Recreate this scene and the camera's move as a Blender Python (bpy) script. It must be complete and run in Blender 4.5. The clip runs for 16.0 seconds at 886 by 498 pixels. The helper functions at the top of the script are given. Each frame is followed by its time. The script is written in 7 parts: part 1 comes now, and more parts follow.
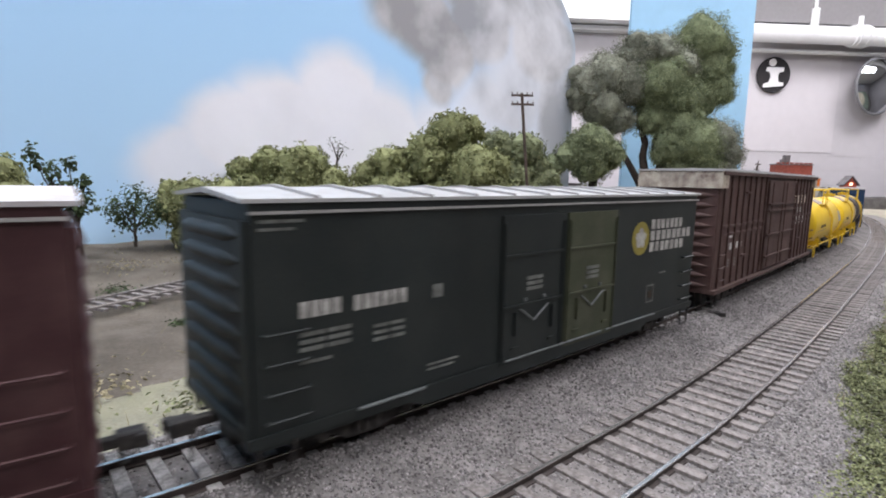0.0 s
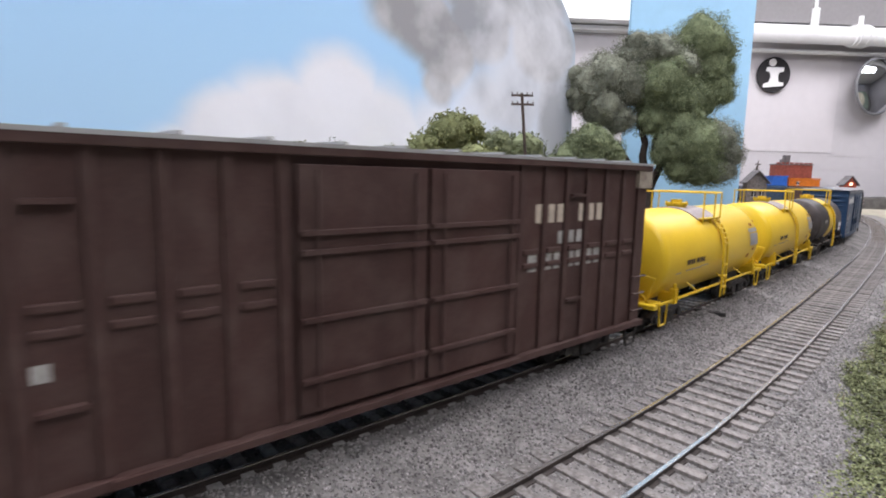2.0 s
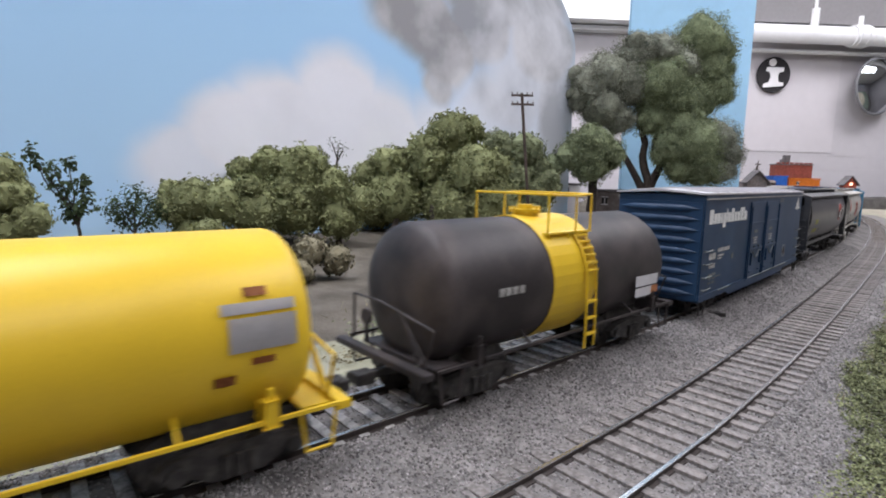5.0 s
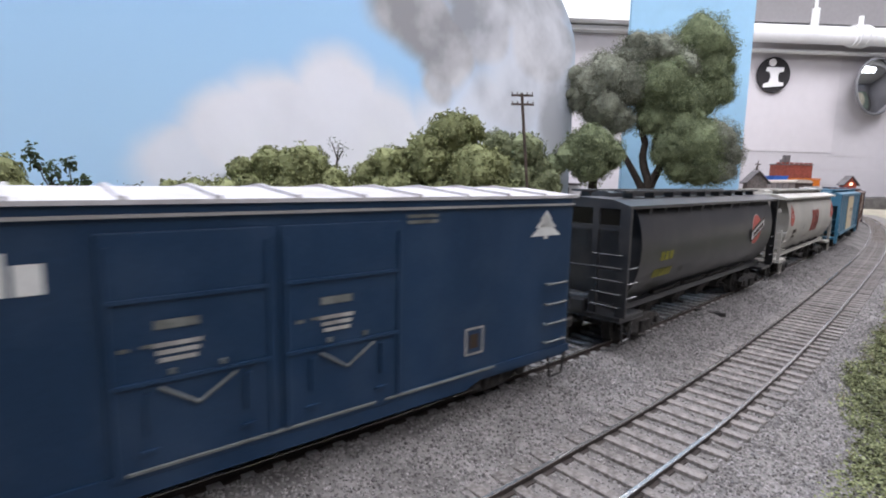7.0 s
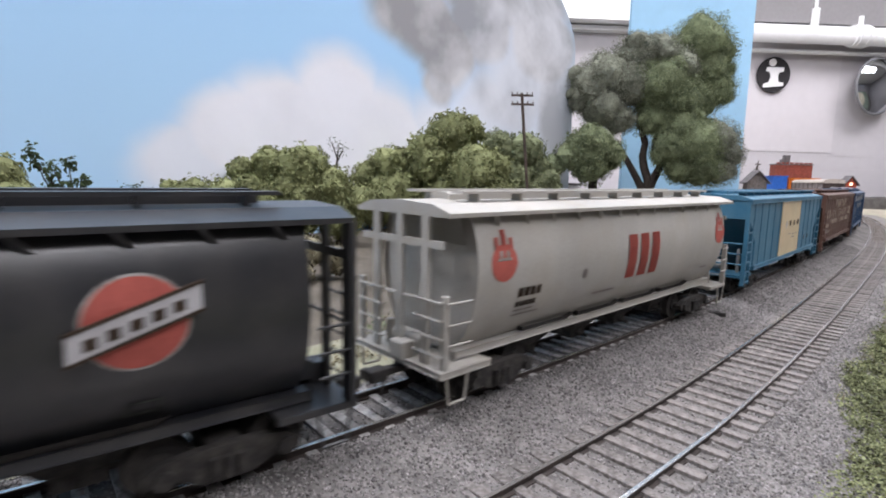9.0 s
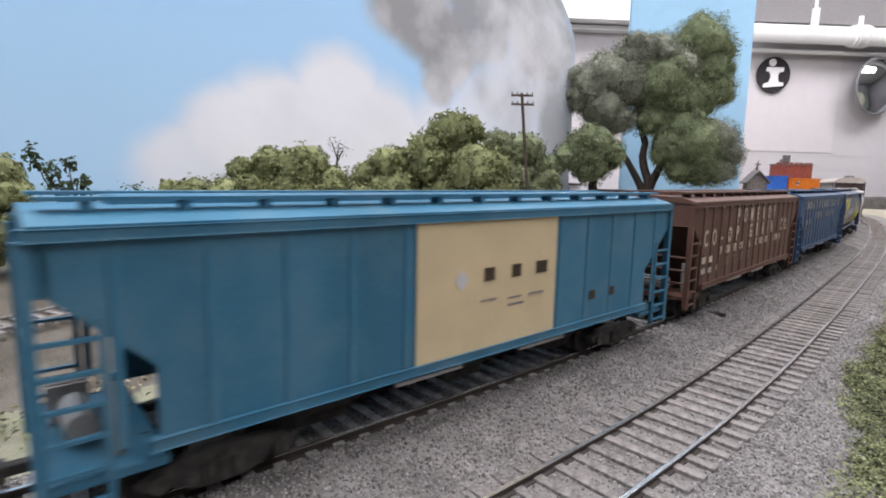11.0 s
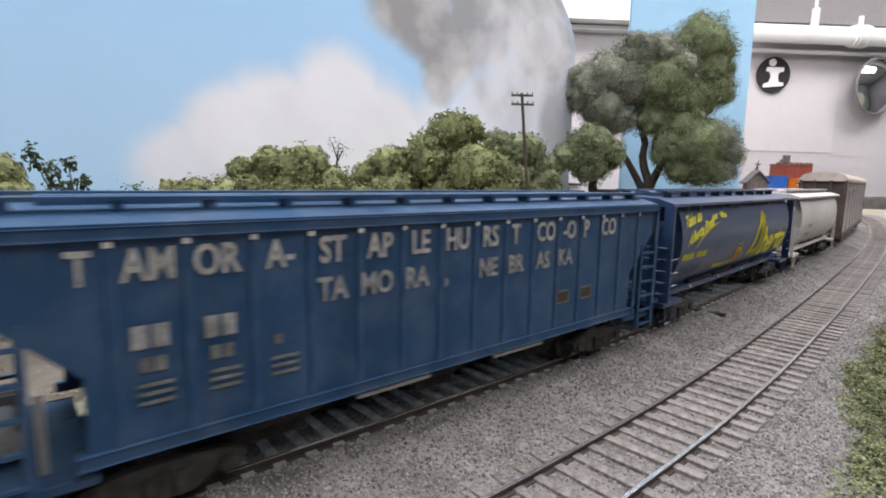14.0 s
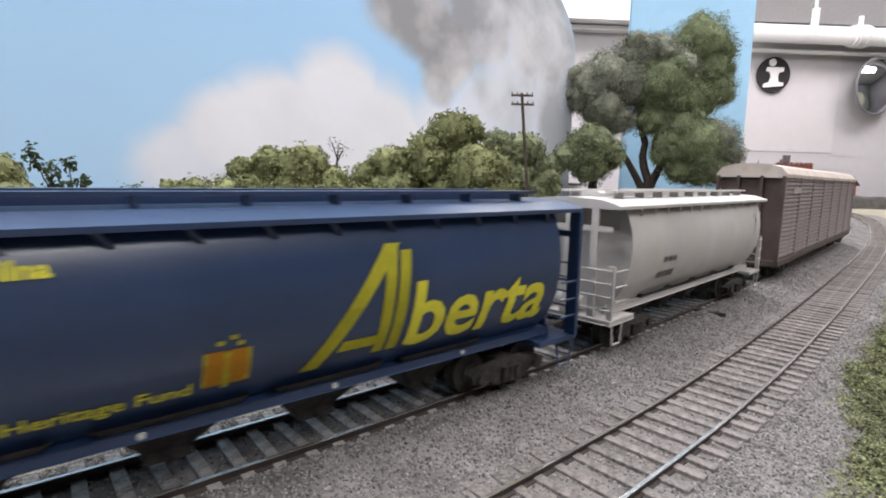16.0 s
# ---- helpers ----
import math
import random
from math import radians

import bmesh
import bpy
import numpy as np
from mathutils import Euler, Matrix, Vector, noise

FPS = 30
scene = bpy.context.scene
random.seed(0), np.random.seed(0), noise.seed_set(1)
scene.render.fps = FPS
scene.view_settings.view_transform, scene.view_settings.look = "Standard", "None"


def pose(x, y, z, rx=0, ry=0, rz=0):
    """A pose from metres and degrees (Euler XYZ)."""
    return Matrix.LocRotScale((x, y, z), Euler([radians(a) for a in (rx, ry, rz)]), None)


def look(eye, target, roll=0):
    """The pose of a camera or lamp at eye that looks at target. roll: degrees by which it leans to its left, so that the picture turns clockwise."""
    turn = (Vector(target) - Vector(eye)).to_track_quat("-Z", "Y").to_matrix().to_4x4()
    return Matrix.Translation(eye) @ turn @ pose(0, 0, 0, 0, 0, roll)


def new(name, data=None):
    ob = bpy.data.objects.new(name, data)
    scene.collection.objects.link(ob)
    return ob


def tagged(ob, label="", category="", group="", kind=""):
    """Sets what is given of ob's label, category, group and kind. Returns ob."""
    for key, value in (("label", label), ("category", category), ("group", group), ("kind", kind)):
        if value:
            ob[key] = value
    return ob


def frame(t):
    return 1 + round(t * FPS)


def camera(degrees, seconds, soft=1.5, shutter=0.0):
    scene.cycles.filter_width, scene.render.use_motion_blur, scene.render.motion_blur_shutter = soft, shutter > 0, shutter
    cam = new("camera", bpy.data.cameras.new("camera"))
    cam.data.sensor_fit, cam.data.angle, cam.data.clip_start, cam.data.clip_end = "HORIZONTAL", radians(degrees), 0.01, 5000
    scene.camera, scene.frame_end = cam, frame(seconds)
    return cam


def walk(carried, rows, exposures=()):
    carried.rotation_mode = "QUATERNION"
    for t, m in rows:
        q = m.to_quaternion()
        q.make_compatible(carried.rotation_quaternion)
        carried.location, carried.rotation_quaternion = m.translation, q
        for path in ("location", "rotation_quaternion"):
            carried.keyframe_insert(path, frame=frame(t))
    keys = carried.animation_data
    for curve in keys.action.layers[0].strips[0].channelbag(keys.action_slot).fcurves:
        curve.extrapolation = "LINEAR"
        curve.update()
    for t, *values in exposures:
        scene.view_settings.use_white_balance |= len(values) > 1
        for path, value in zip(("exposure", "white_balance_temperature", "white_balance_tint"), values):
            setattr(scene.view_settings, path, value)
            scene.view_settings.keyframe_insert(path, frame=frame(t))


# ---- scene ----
cam = camera(80.758, 16.0, soft=1.9, shutter=0.3)
EYE = Vector((0.0, 0.0, 0.0554))
TILT = radians(7.851)
AIM = look(EYE, EYE + Vector((0, math.cos(TILT), -math.sin(TILT))), 1.19)
walk(cam, [(0.0, AIM), (16.0, AIM)], exposures=[(0.0, 0.2, 6450, 10), (2.5, 0.22, 6450, 10), (3.5, 0.02, 6350, 10), (4.2, -0.12, 6350, 10), (5.2, 0.02, 6350, 10), (6.3, 0.14, 6300, 10), (8.0, 0.16, 6350, 10), (9.2, 0.2, 6450, 10), (11.3, 0.2, 6600, 9), (16.0, 0.22, 6750, 8)])

# ---------------------------------------------------------------- light
world = bpy.data.worlds.new("room_world")
scene.world = world
world.use_nodes = True
world.node_tree.nodes["Background"].inputs[0].default_value = (0.9, 0.95, 1.0, 1)
world.node_tree.nodes["Background"].inputs[1].default_value = 0.02


def ceiling_tube(x, y, sx, sy, watts):
    """Daylight of a fluorescent troffer in the room's ceiling."""
    data = bpy.data.lights.new("ceiling_tube", "AREA")
    data.shape, data.size, data.size_y, data.energy = "RECTANGLE", sx, sy, watts
    data.color = (1.0, 0.972, 1.05)
    ob = new("ceiling_tube", data)
    ob.matrix_basis = pose(x, y, 1.43)
    return ob


TUBES = [(-0.3, 0.25, 0.5, 1.2, 22), (1.1, 0.55, 0.5, 1.2, 19), (0.5, 1.9, 1.2, 0.5, 19), (2.1, 1.8, 1.2, 0.5, 17), (-1.2, -0.6, 0.5, 1.2, 20), (0.9, -1.0, 0.5, 1.2, 15)]
for tx, ty, tw, th, watts in TUBES:
    ceiling_tube(tx, ty, tw, th, watts)

# ---------------------------------------------------------------- track line
# arc length s grows away from the camera along the main line; heading in radians
STEP = 0.004
ARC = np.arange(-1.3, 3.4 + STEP / 2, STEP)
_c = np.clip(ARC, -0.12, 0.40)
HEADING = 0.7197 + 0.3858 * _c - 0.5133 * _c ** 2
HEADING += np.where(ARC < -0.12, (ARC + 0.12) * 0.35, 0)
HEADING += np.clip(ARC - 0.40, 0, 0.40) * 0.25 + np.clip(ARC - 0.80, 0, 9) * 0.54
HEADING += np.interp(ARC, [-0.5, -0.15, -0.05, 0.05, 0.15, 0.3, 0.5, 0.8], [-0.0539, -0.0044, -0.0104, -0.0063, 0.0139, 0.0094, 0.0054, 0.0015])
_dx, _dy = np.cos(HEADING) * STEP, np.sin(HEADING) * STEP
LINE_X, LINE_Y = np.cumsum(_dx) - _dx, np.cumsum(_dy) - _dy
_i0 = int(np.argmin(np.abs(ARC)))
LINE_X, LINE_Y = LINE_X - LINE_X[_i0] - 0.00653, LINE_Y - LINE_Y[_i0] + 0.12941


def on_line(s, off=0.0):
    """Point and heading on the main line at s, off metres to its left."""
    x, y, h = np.interp(s, ARC, LINE_X), np.interp(s, ARC, LINE_Y), np.interp(s, ARC, HEADING)
    return x - off * np.sin(h), y + off * np.cos(h), h


SIDING_S = [-1.3, -0.1, 0.05, 0.15, 0.3, 0.45, 0.6, 0.8, 1.0, 1.3, 1.9, 3.4]
SIDING_O = [-0.049, -0.0482, -0.0474, -0.0450, -0.0428, -0.0405, -0.0385, -0.0370, -0.041, -0.070, -0.15, -0.3]


def siding_off(s):
    return np.interp(s, SIDING_S, SIDING_O)


SIDING_Z = -0.004
# metres rolled at each half second
ROLLED = [0.0000, 0.0668, 0.1329, 0.1972, 0.2610, 0.3244, 0.3877, 0.4511, 0.5142, 0.5776, 0.6414, 0.7057, 0.7705, 0.8358, 0.9012, 0.9671, 1.0338, 1.1009, 1.1681, 1.2352, 1.3020, 1.3685, 1.4347, 1.5007, 1.5665, 1.6329, 1.6984, 1.7594, 1.8209, 1.8810, 1.9397, 1.9974, 2.0542]

# ---------------------------------------------------------------- materials
def material(name, color, rough=0.6, metal=0.0, var=0.16, scale=60.0, bump=0.1, fine=1400.0, dust=None, dust_amount=0.25, streak=False, each=0.0, island=0.0, spec=0.3):
    """Procedural surface: broad tone shifts, fine grain with relief, an optional layer of dust, an optional shift per object or per piece."""
    m = bpy.data.materials.new(name)
    m.use_nodes = True
    nodes, links = m.node_tree.nodes, m.node_tree.links
    bsdf = nodes["Principled BSDF"]
    bsdf.inputs["Roughness"].default_value, bsdf.inputs["Metallic"].default_value = rough, metal
    bsdf.inputs["Specular IOR Level"].default_value = spec
    where = nodes.new("ShaderNodeTexCoord")
    spot = where.outputs["Object"]
    broad = nodes.new("ShaderNodeTexNoise")
    broad.inputs["Scale"].default_value, broad.inputs["Detail"].default_value = scale, 5
    if streak:
        squash = nodes.new("ShaderNodeMapping")
        squash.inputs["Scale"].default_value = (1.0, 1.0, 0.12)
        links.new(spot, squash.inputs["Vector"])
        links.new(squash.outputs["Vector"], broad.inputs["Vector"])
    else:
        links.new(spot, broad.inputs["Vector"])
    grain = nodes.new("ShaderNodeTexNoise")
    grain.inputs["Scale"].default_value, grain.inputs["Detail"].default_value = fine, 3
    links.new(spot, grain.inputs["Vector"])
    ramp = nodes.new("ShaderNodeValToRGB")
    dark = [c * (1 - var) for c in color]
    light = [min(1.0, c * (1 + var)) for c in color]
    ramp.color_ramp.elements[0].color, ramp.color_ramp.elements[1].color = (*dark, 1), (*light, 1)
    ramp.color_ramp.elements[0].position, ramp.color_ramp.elements[1].position = 0.32, 0.68
    links.new(broad.outputs["Fac"], ramp.inputs["Fac"])
    out = ramp.outputs["Color"]
    speck = nodes.new("ShaderNodeMixRGB")
    speck.blend_type = "MULTIPLY"
    span = nodes.new("ShaderNodeMapRange")
    span.inputs["To Min"].default_value, span.inputs["To Max"].default_value = 1 - var * 1.2, 1 + var * 1.2
    links.new(grain.outputs["Fac"], span.inputs["Value"])
    speck.inputs["Fac"].default_value = 1.0
    links.new(out, speck.inputs["Color1"])
    links.new(span.outputs["Result"], speck.inputs["Color2"])
    out = speck.outputs["Color"]
    for amount, source in ((each, "object"), (island, "island")):
        if amount:
            if source == "object":
                rnd = nodes.new("ShaderNodeObjectInfo").outputs["Random"]
            else:
                rnd = nodes.new("ShaderNodeNewGeometry").outputs["Random Per Island"]
            shift = nodes.new("ShaderNodeMapRange")
            shift.inputs["To Min"].default_value, shift.inputs["To Max"].default_value = 1 - amount, 1 + amount
            links.new(rnd, shift.inputs["Value"])
            mul = nodes.new("ShaderNodeMixRGB")
            mul.blend_type, mul.inputs["Fac"].default_value = "MULTIPLY", 1.0
            links.new(out, mul.inputs["Color1"])
            links.new(shift.outputs["Result"], mul.inputs["Color2"])
            out = mul.outputs["Color"]
    if dust:
        film = nodes.new("ShaderNodeTexNoise")
        film.inputs["Scale"].default_value, film.inputs["Detail"].default_value = scale * 2.3, 6
        links.new(spot, film.inputs["Vector"])
        cut = nodes.new("ShaderNodeMapRange")
        cut.inputs["From Min"].default_value, cut.inputs["From Max"].default_value = 0.42, 0.75
        cut.inputs["To Max"].default_value = dust_amount * 2
        links.new(film.outputs["Fac"], cut.inputs["Value"])
        mix = nodes.new("ShaderNodeMixRGB")
        links.new(cut.outputs["Result"], mix.inputs["Fac"])
        links.new(out, mix.inputs["Color1"])
        mix.inputs["Color2"].default_value = (*dust, 1)
        out = mix.outputs["Color"]
    links.new(out, bsdf.inputs["Base Color"])
    if bump:
        relief = nodes.new("ShaderNodeBump")
        relief.inputs["Strength"].default_value, relief.inputs["Distance"].default_value = bump, 0.0006
        links.new(grain.outputs["Fac"], relief.inputs["Height"])
        links.new(relief.outputs["Normal"], bsdf.inputs["Normal"])
    return m


DUST = (0.30, 0.27, 0.23)
M_BALLAST = material("ballast", (0.160, 0.151, 0.145), 0.95, var=0.35, scale=90, bump=0.9, fine=900, spec=0.1)
M_STONE = material("ballast_stone", (0.195, 0.184, 0.179), 0.95, var=0.1, scale=300, bump=0.2, island=0.55, spec=0.1)
M_DIRT = material("dirt", (0.100, 0.088, 0.072), 0.98, var=0.3, scale=22, bump=0.8, fine=700, dust=(0.17, 0.155, 0.13), dust_amount=0.3, spec=0.05)
M_SAND = material("pale_dry_sand", (0.24, 0.232, 0.172), 0.98, var=0.25, scale=30, bump=0.7, fine=900, dust=(0.20, 0.20, 0.13), dust_amount=0.35, spec=0.05)
M_RAIL = material("rail_side", (0.050, 0.040, 0.036), 0.75, var=0.25, scale=120, bump=0.2)
M_RAILTOP = material("rail_head", (0.66, 0.645, 0.63), 0.24, metal=0.9, var=0.15, scale=60, bump=0.05)
M_TIE = material("sleeper_wood", (0.165, 0.150, 0.139), 0.9, var=0.3, scale=400, bump=0.5, fine=2500, each=0.3, dust=(0.26, 0.245, 0.24), dust_amount=0.4)
# dusty main line sleepers, coloured paler for the light that falls under the cars
M_TIEMAIN = material("pale_sleeper_wood", (0.27, 0.26, 0.25), 0.9, var=0.3, scale=400, bump=0.5, fine=2500, each=0.25, dust=(0.40, 0.385, 0.37), dust_amount=0.4)
M_TIE_STUFF = material("sleeper_wood_far", (0.15, 0.13, 0.115), 0.9, var=0.3, scale=400, bump=0.5, fine=2500, island=0.3, dust=(0.33, 0.31, 0.29), dust_amount=0.4)
M_BLACK = material("truck_black", (0.028, 0.026, 0.025), 0.7, var=0.3, scale=200, bump=0.3, dust=DUST, dust_amount=0.07)
M_STEEL = material("wheel_tread", (0.30, 0.28, 0.26), 0.4, metal=0.9, var=0.2, scale=200)
M_GREENCAR = material("dark_green_paint", (0.0135, 0.0175, 0.0175), 0.5, var=0.2, scale=40, bump=0.05, dust=(0.07, 0.07, 0.06), dust_amount=0.06, streak=True)
M_GREENDOOR = material("olive_green_paint", (0.040, 0.046, 0.027), 0.55, var=0.2, scale=50, bump=0.05, dust=(0.16, 0.15, 0.11), dust_amount=0.12, streak=True)
M_BLUECAR = material("deep_blue_paint", (0.011, 0.033, 0.075), 0.45, var=0.15, scale=40, bump=0.05, dust=(0.1, 0.14, 0.2), dust_amount=0.07, streak=True)
M_ROOFWHITE = material("weathered_white_roof", (0.47, 0.455, 0.465), 0.6, var=0.10, scale=70, bump=0.1, dust=(0.30, 0.27, 0.26), dust_amount=0.3)
M_ROOFGREY = material("galvanised_roof", (0.36, 0.36, 0.355), 0.55, metal=0.2, var=0.12, scale=70, bump=0.1, dust=(0.3, 0.28, 0.26), dust_amount=0.25)
M_BROWNCAR = material("boxcar_brown_paint", (0.060, 0.031, 0.027), 0.65, var=0.2, scale=60, bump=0.1, dust=(0.12, 0.085, 0.075), dust_amount=0.2, streak=True)
M_MAROON = material("maroon_paint", (0.045, 0.017, 0.019), 0.55, var=0.2, scale=50, bump=0.08, dust=(0.2, 0.12, 0.11), dust_amount=0.12, streak=True)
M_BEIGE = material("primer_beige", (0.42, 0.37, 0.30), 0.7, var=0.2, scale=130, bump=0.1, dust=(0.13, 0.09, 0.08), dust_amount=0.45)
M_YELLOW = material("tank_yellow_paint", (0.63, 0.42, 0.022), 0.38, var=0.06, scale=40, bump=0.03, dust=(0.45, 0.33, 0.06), dust_amount=0.05)
M_TANKBLACK = material("tank_black_paint", (0.026, 0.022, 0.022), 0.5, var=0.2, scale=40, bump=0.05, dust=(0.15, 0.12, 0.11), dust_amount=0.15)
M_HOPBLACK = material("hopper_black_paint", (0.016, 0.017, 0.020), 0.34, spec=0.75, var=0.2, scale=40, bump=0.05, dust=(0.13, 0.12, 0.11), dust_amount=0.12)
M_HOPGREY = material("hopper_grey_paint", (0.37, 0.355, 0.325), 0.5, var=0.10, scale=40, bump=0.05, dust=(0.33, 0.29, 0.22), dust_amount=0.2, streak=True)
M_HOPWHITE = material("hopper_pale_grey_paint", (0.46, 0.445, 0.43), 0.5, var=0.08, scale=40, bump=0.05, dust=(0.38, 0.34, 0.29), dust_amount=0.2, streak=True)
M_TEAL = material("teal_paint", (0.036, 0.135, 0.215), 0.48, var=0.12, scale=40, bump=0.05, dust=(0.2, 0.27, 0.30), dust_amount=0.12, streak=True)
M_CREAM = material("cream_paint", (0.56, 0.455, 0.285), 0.5, var=0.07, scale=60, bump=0.04, dust=(0.42, 0.34, 0.24), dust_amount=0.12)
M_HOPBROWN = material("hopper_brown_paint", (0.086, 0.042, 0.030), 0.55, var=0.15, scale=50, bump=0.06, dust=(0.2, 0.12, 0.09), dust_amount=0.12, streak=True)
M_HOPBLUE = material("hopper_blue_paint", (0.015, 0.050, 0.112), 0.5, var=0.15, scale=50, bump=0.06, dust=(0.16, 0.2, 0.26), dust_amount=0.12, streak=True)
M_NAVY = material("navy_paint", (0.015, 0.036, 0.092), 0.34, spec=0.75, var=0.15, scale=40, bump=0.05, dust=(0.10, 0.11, 0.17), dust_amount=0.05)
M_RACK = material("rack_panel_metal", (0.25, 0.215, 0.215), 0.6, metal=0.2, var=0.2, scale=70, bump=0.1, dust=(0.36, 0.32, 0.30), dust_amount=0.3)
M_RACKEND = material("rack_end_brown", (0.07, 0.05, 0.045), 0.7, var=0.2, scale=70, bump=0.1)
M_RACKROOF = material("rack_roof_tan", (0.46, 0.40, 0.35), 0.65, var=0.1, scale=60, bump=0.1, dust=(0.3, 0.25, 0.22), dust_amount=0.3)
M_WALKWAY = material("galvanised_walkway", (0.34, 0.33, 0.32), 0.6, metal=0.4, var=0.2, scale=100, bump=0.1)
M_LETTER = material("white_lettering", (0.62, 0.62, 0.60), 0.6, var=0.1, scale=200, bump=0.0)
M_LETTERDIM = material("worn_white_lettering", (0.34, 0.33, 0.31), 0.6, var=0.3, scale=300, bump=0.0)
M_LEVER = material("dull_grey_lever", (0.135, 0.145, 0.145), 0.6, var=0.2, scale=300, bump=0.0)
M_LETTERFAINT = material("faded_lettering", (0.13, 0.135, 0.125), 0.6, var=0.35, scale=300, bump=0.0)
M_LETTERWORN = material("rubbed_grey_lettering", (0.235, 0.235, 0.23), 0.6, var=0.35, scale=300, bump=0.0)
M_LETTERCREAM = material("cream_lettering", (0.50, 0.43, 0.35), 0.6, var=0.15, scale=250, bump=0.0)
M_HOPBROWNFADE = material("faded_cream_lettering", (0.16, 0.105, 0.08), 0.6, var=0.3, scale=300, bump=0.0)
M_LETTERYEL = material("yellow_lettering", (0.62, 0.58, 0.05), 0.6, var=0.1, scale=200, bump=0.0)
M_LETTEROLIVE = material("dull_yellow_lettering", (0.36, 0.34, 0.07), 0.6, var=0.2, scale=250, bump=0.0)
M_OCHRE = material("ochre_emblem", (0.22, 0.185, 0.04), 0.6, var=0.1, scale=200, bump=0.0)
M_ORANGE = material("orange_emblem", (0.65, 0.30, 0.03), 0.6, var=0.1, scale=200, bump=0.0)
M_RED = material("red_emblem", (0.42, 0.10, 0.08), 0.6, var=0.12, scale=200, bump=0.0)
M_INK = material("black_lettering", (0.045, 0.03, 0.02), 0.6, var=0.15, scale=200, bump=0.0)
M_PLACARD = material("grey_placard", (0.50, 0.49, 0.50), 0.5, var=0.08, scale=200, bump=0.0)
M_PATCH = material("rust_orange_patch", (0.33, 0.13, 0.05), 0.6, var=0.15, scale=200, bump=0.0)
M_BARK = material("tree_bark", (0.045, 0.036, 0.030), 0.95, var=0.35, scale=200, bump=0.8, fine=900)
M_WOODPOLE = material("pole_wood", (0.075, 0.055, 0.045), 0.9, var=0.3, scale=200, bump=0.5)
M_LEAF = material("bush_foliage", (0.205, 0.220, 0.108), 0.95, var=0.2, scale=60, bump=0.3, fine=900, island=0.32, spec=0.1)
M_LEAFDARK = material("deep_green_foliage", (0.18, 0.20, 0.115), 0.95, var=0.3, scale=60, bump=0.3, fine=900, island=0.32, spec=0.1)
# brush browned to carry the trunks and shadow below the trees
M_BRUSH = material("dry_brown_brush", (0.150, 0.135, 0.090), 0.95, var=0.3, scale=60, bump=0.3, fine=900, island=0.4, spec=0.1)
M_LEAFGREY = material("grey_green_foliage", (0.225, 0.235, 0.185), 0.95, var=0.3, scale=60, bump=0.3, fine=900, island=0.3, spec=0.1)
M_LEAFGREEN = material("fresh_green_foliage", (0.185, 0.215, 0.125), 0.95, var=0.3, scale=60, bump=0.3, fine=900, island=0.32, spec=0.1)
M_LEAFSPARSE = material("sparse_foliage", (0.05, 0.07, 0.035), 0.95, var=0.3, scale=80, bump=0.3, island=0.5, spec=0.1)
M_GRASS = material("grass_clumps", (0.150, 0.162, 0.085), 0.95, var=0.3, scale=80, bump=0.4, fine=900, island=0.55, spec=0.1)
M_STRAW = material("dry_straw", (0.22, 0.195, 0.125), 0.95, var=0.3, scale=80, bump=0.4, island=0.4, spec=0.1)
M_WALL = material("white_wall_paint", (0.56, 0.535, 0.555), 0.75, var=0.05, scale=1.2, bump=0.15, fine=25)
M_WALLPALE = material("pale_wall_panel", (0.60, 0.57, 0.59), 0.7, var=0.04, scale=1.5, bump=0.1, fine=25)
M_PIPE = material("white_pipe_paint", (0.80, 0.80, 0.80), 0.4, var=0.05, scale=6, bump=0.05, fine=60)
# near-white colour stands in for the bright glow on the boxed beam
M_BEAM = material("fresh_white_paint", (0.92, 0.92, 0.92), 0.4, var=0.03, scale=6, bump=0.05, fine=60)
M_SOFFIT = material("grey_soffit", (0.23, 0.22, 0.225), 0.85, var=0.08, scale=3, bump=0.1, fine=60)
M_CEIL = material("ceiling_tile", (0.72, 0.72, 0.71), 0.9, var=0.05, scale=4, bump=0.2, fine=200)
# unseen walls and floor: dark greys chosen to cut bounced light
M_WALLROOM = material("grey_room_wall", (0.30, 0.29, 0.30), 0.8, var=0.06, scale=1.5, bump=0.1, fine=25)
M_FLOOR = material("floor_vinyl", (0.16, 0.155, 0.15), 0.5, var=0.12, scale=3, bump=0.05, fine=80)
M_FASCIA = material("fascia_board", (0.08, 0.10, 0.08), 0.6, var=0.1, scale=8, bump=0.1, fine=80)
M_PANELBLUE = material("sky_blue_board", (0.36, 0.60, 0.80), 0.7, var=0.05, scale=6, bump=0.04, fine=60)
M_BRICKRED = material("red_brick_wall", (0.24, 0.07, 0.052), 0.85, var=0.2, scale=150, bump=0.4, fine=900)
M_SHEDRED = material("barn_red_board", (0.36, 0.085, 0.05), 0.8, var=0.15, scale=150, bump=0.3, fine=600)
M_ROOFDARK = material("tar_roof", (0.13, 0.12, 0.125), 0.9, var=0.25, scale=120, bump=0.3)
M_PLANK = material("weathered_plank_wall", (0.17, 0.145, 0.135), 0.9, var=0.3, scale=150, bump=0.4)
M_TARP = material("blue_tarp", (0.03, 0.13, 0.50), 0.6, var=0.15, scale=120, bump=0.2)
M_ORANGECAR = material("orange_paint", (0.62, 0.17, 0.02), 0.6, var=0.15, scale=100, bump=0.1)
M_YELLOWCAR = material("dull_yellow_paint", (0.50, 0.38, 0.04), 0.6, var=0.2, scale=100, bump=0.1)
M_TAN = material("tan_field", (0.24, 0.22, 0.17), 0.95, var=0.2, scale=30, bump=0.4, fine=500)
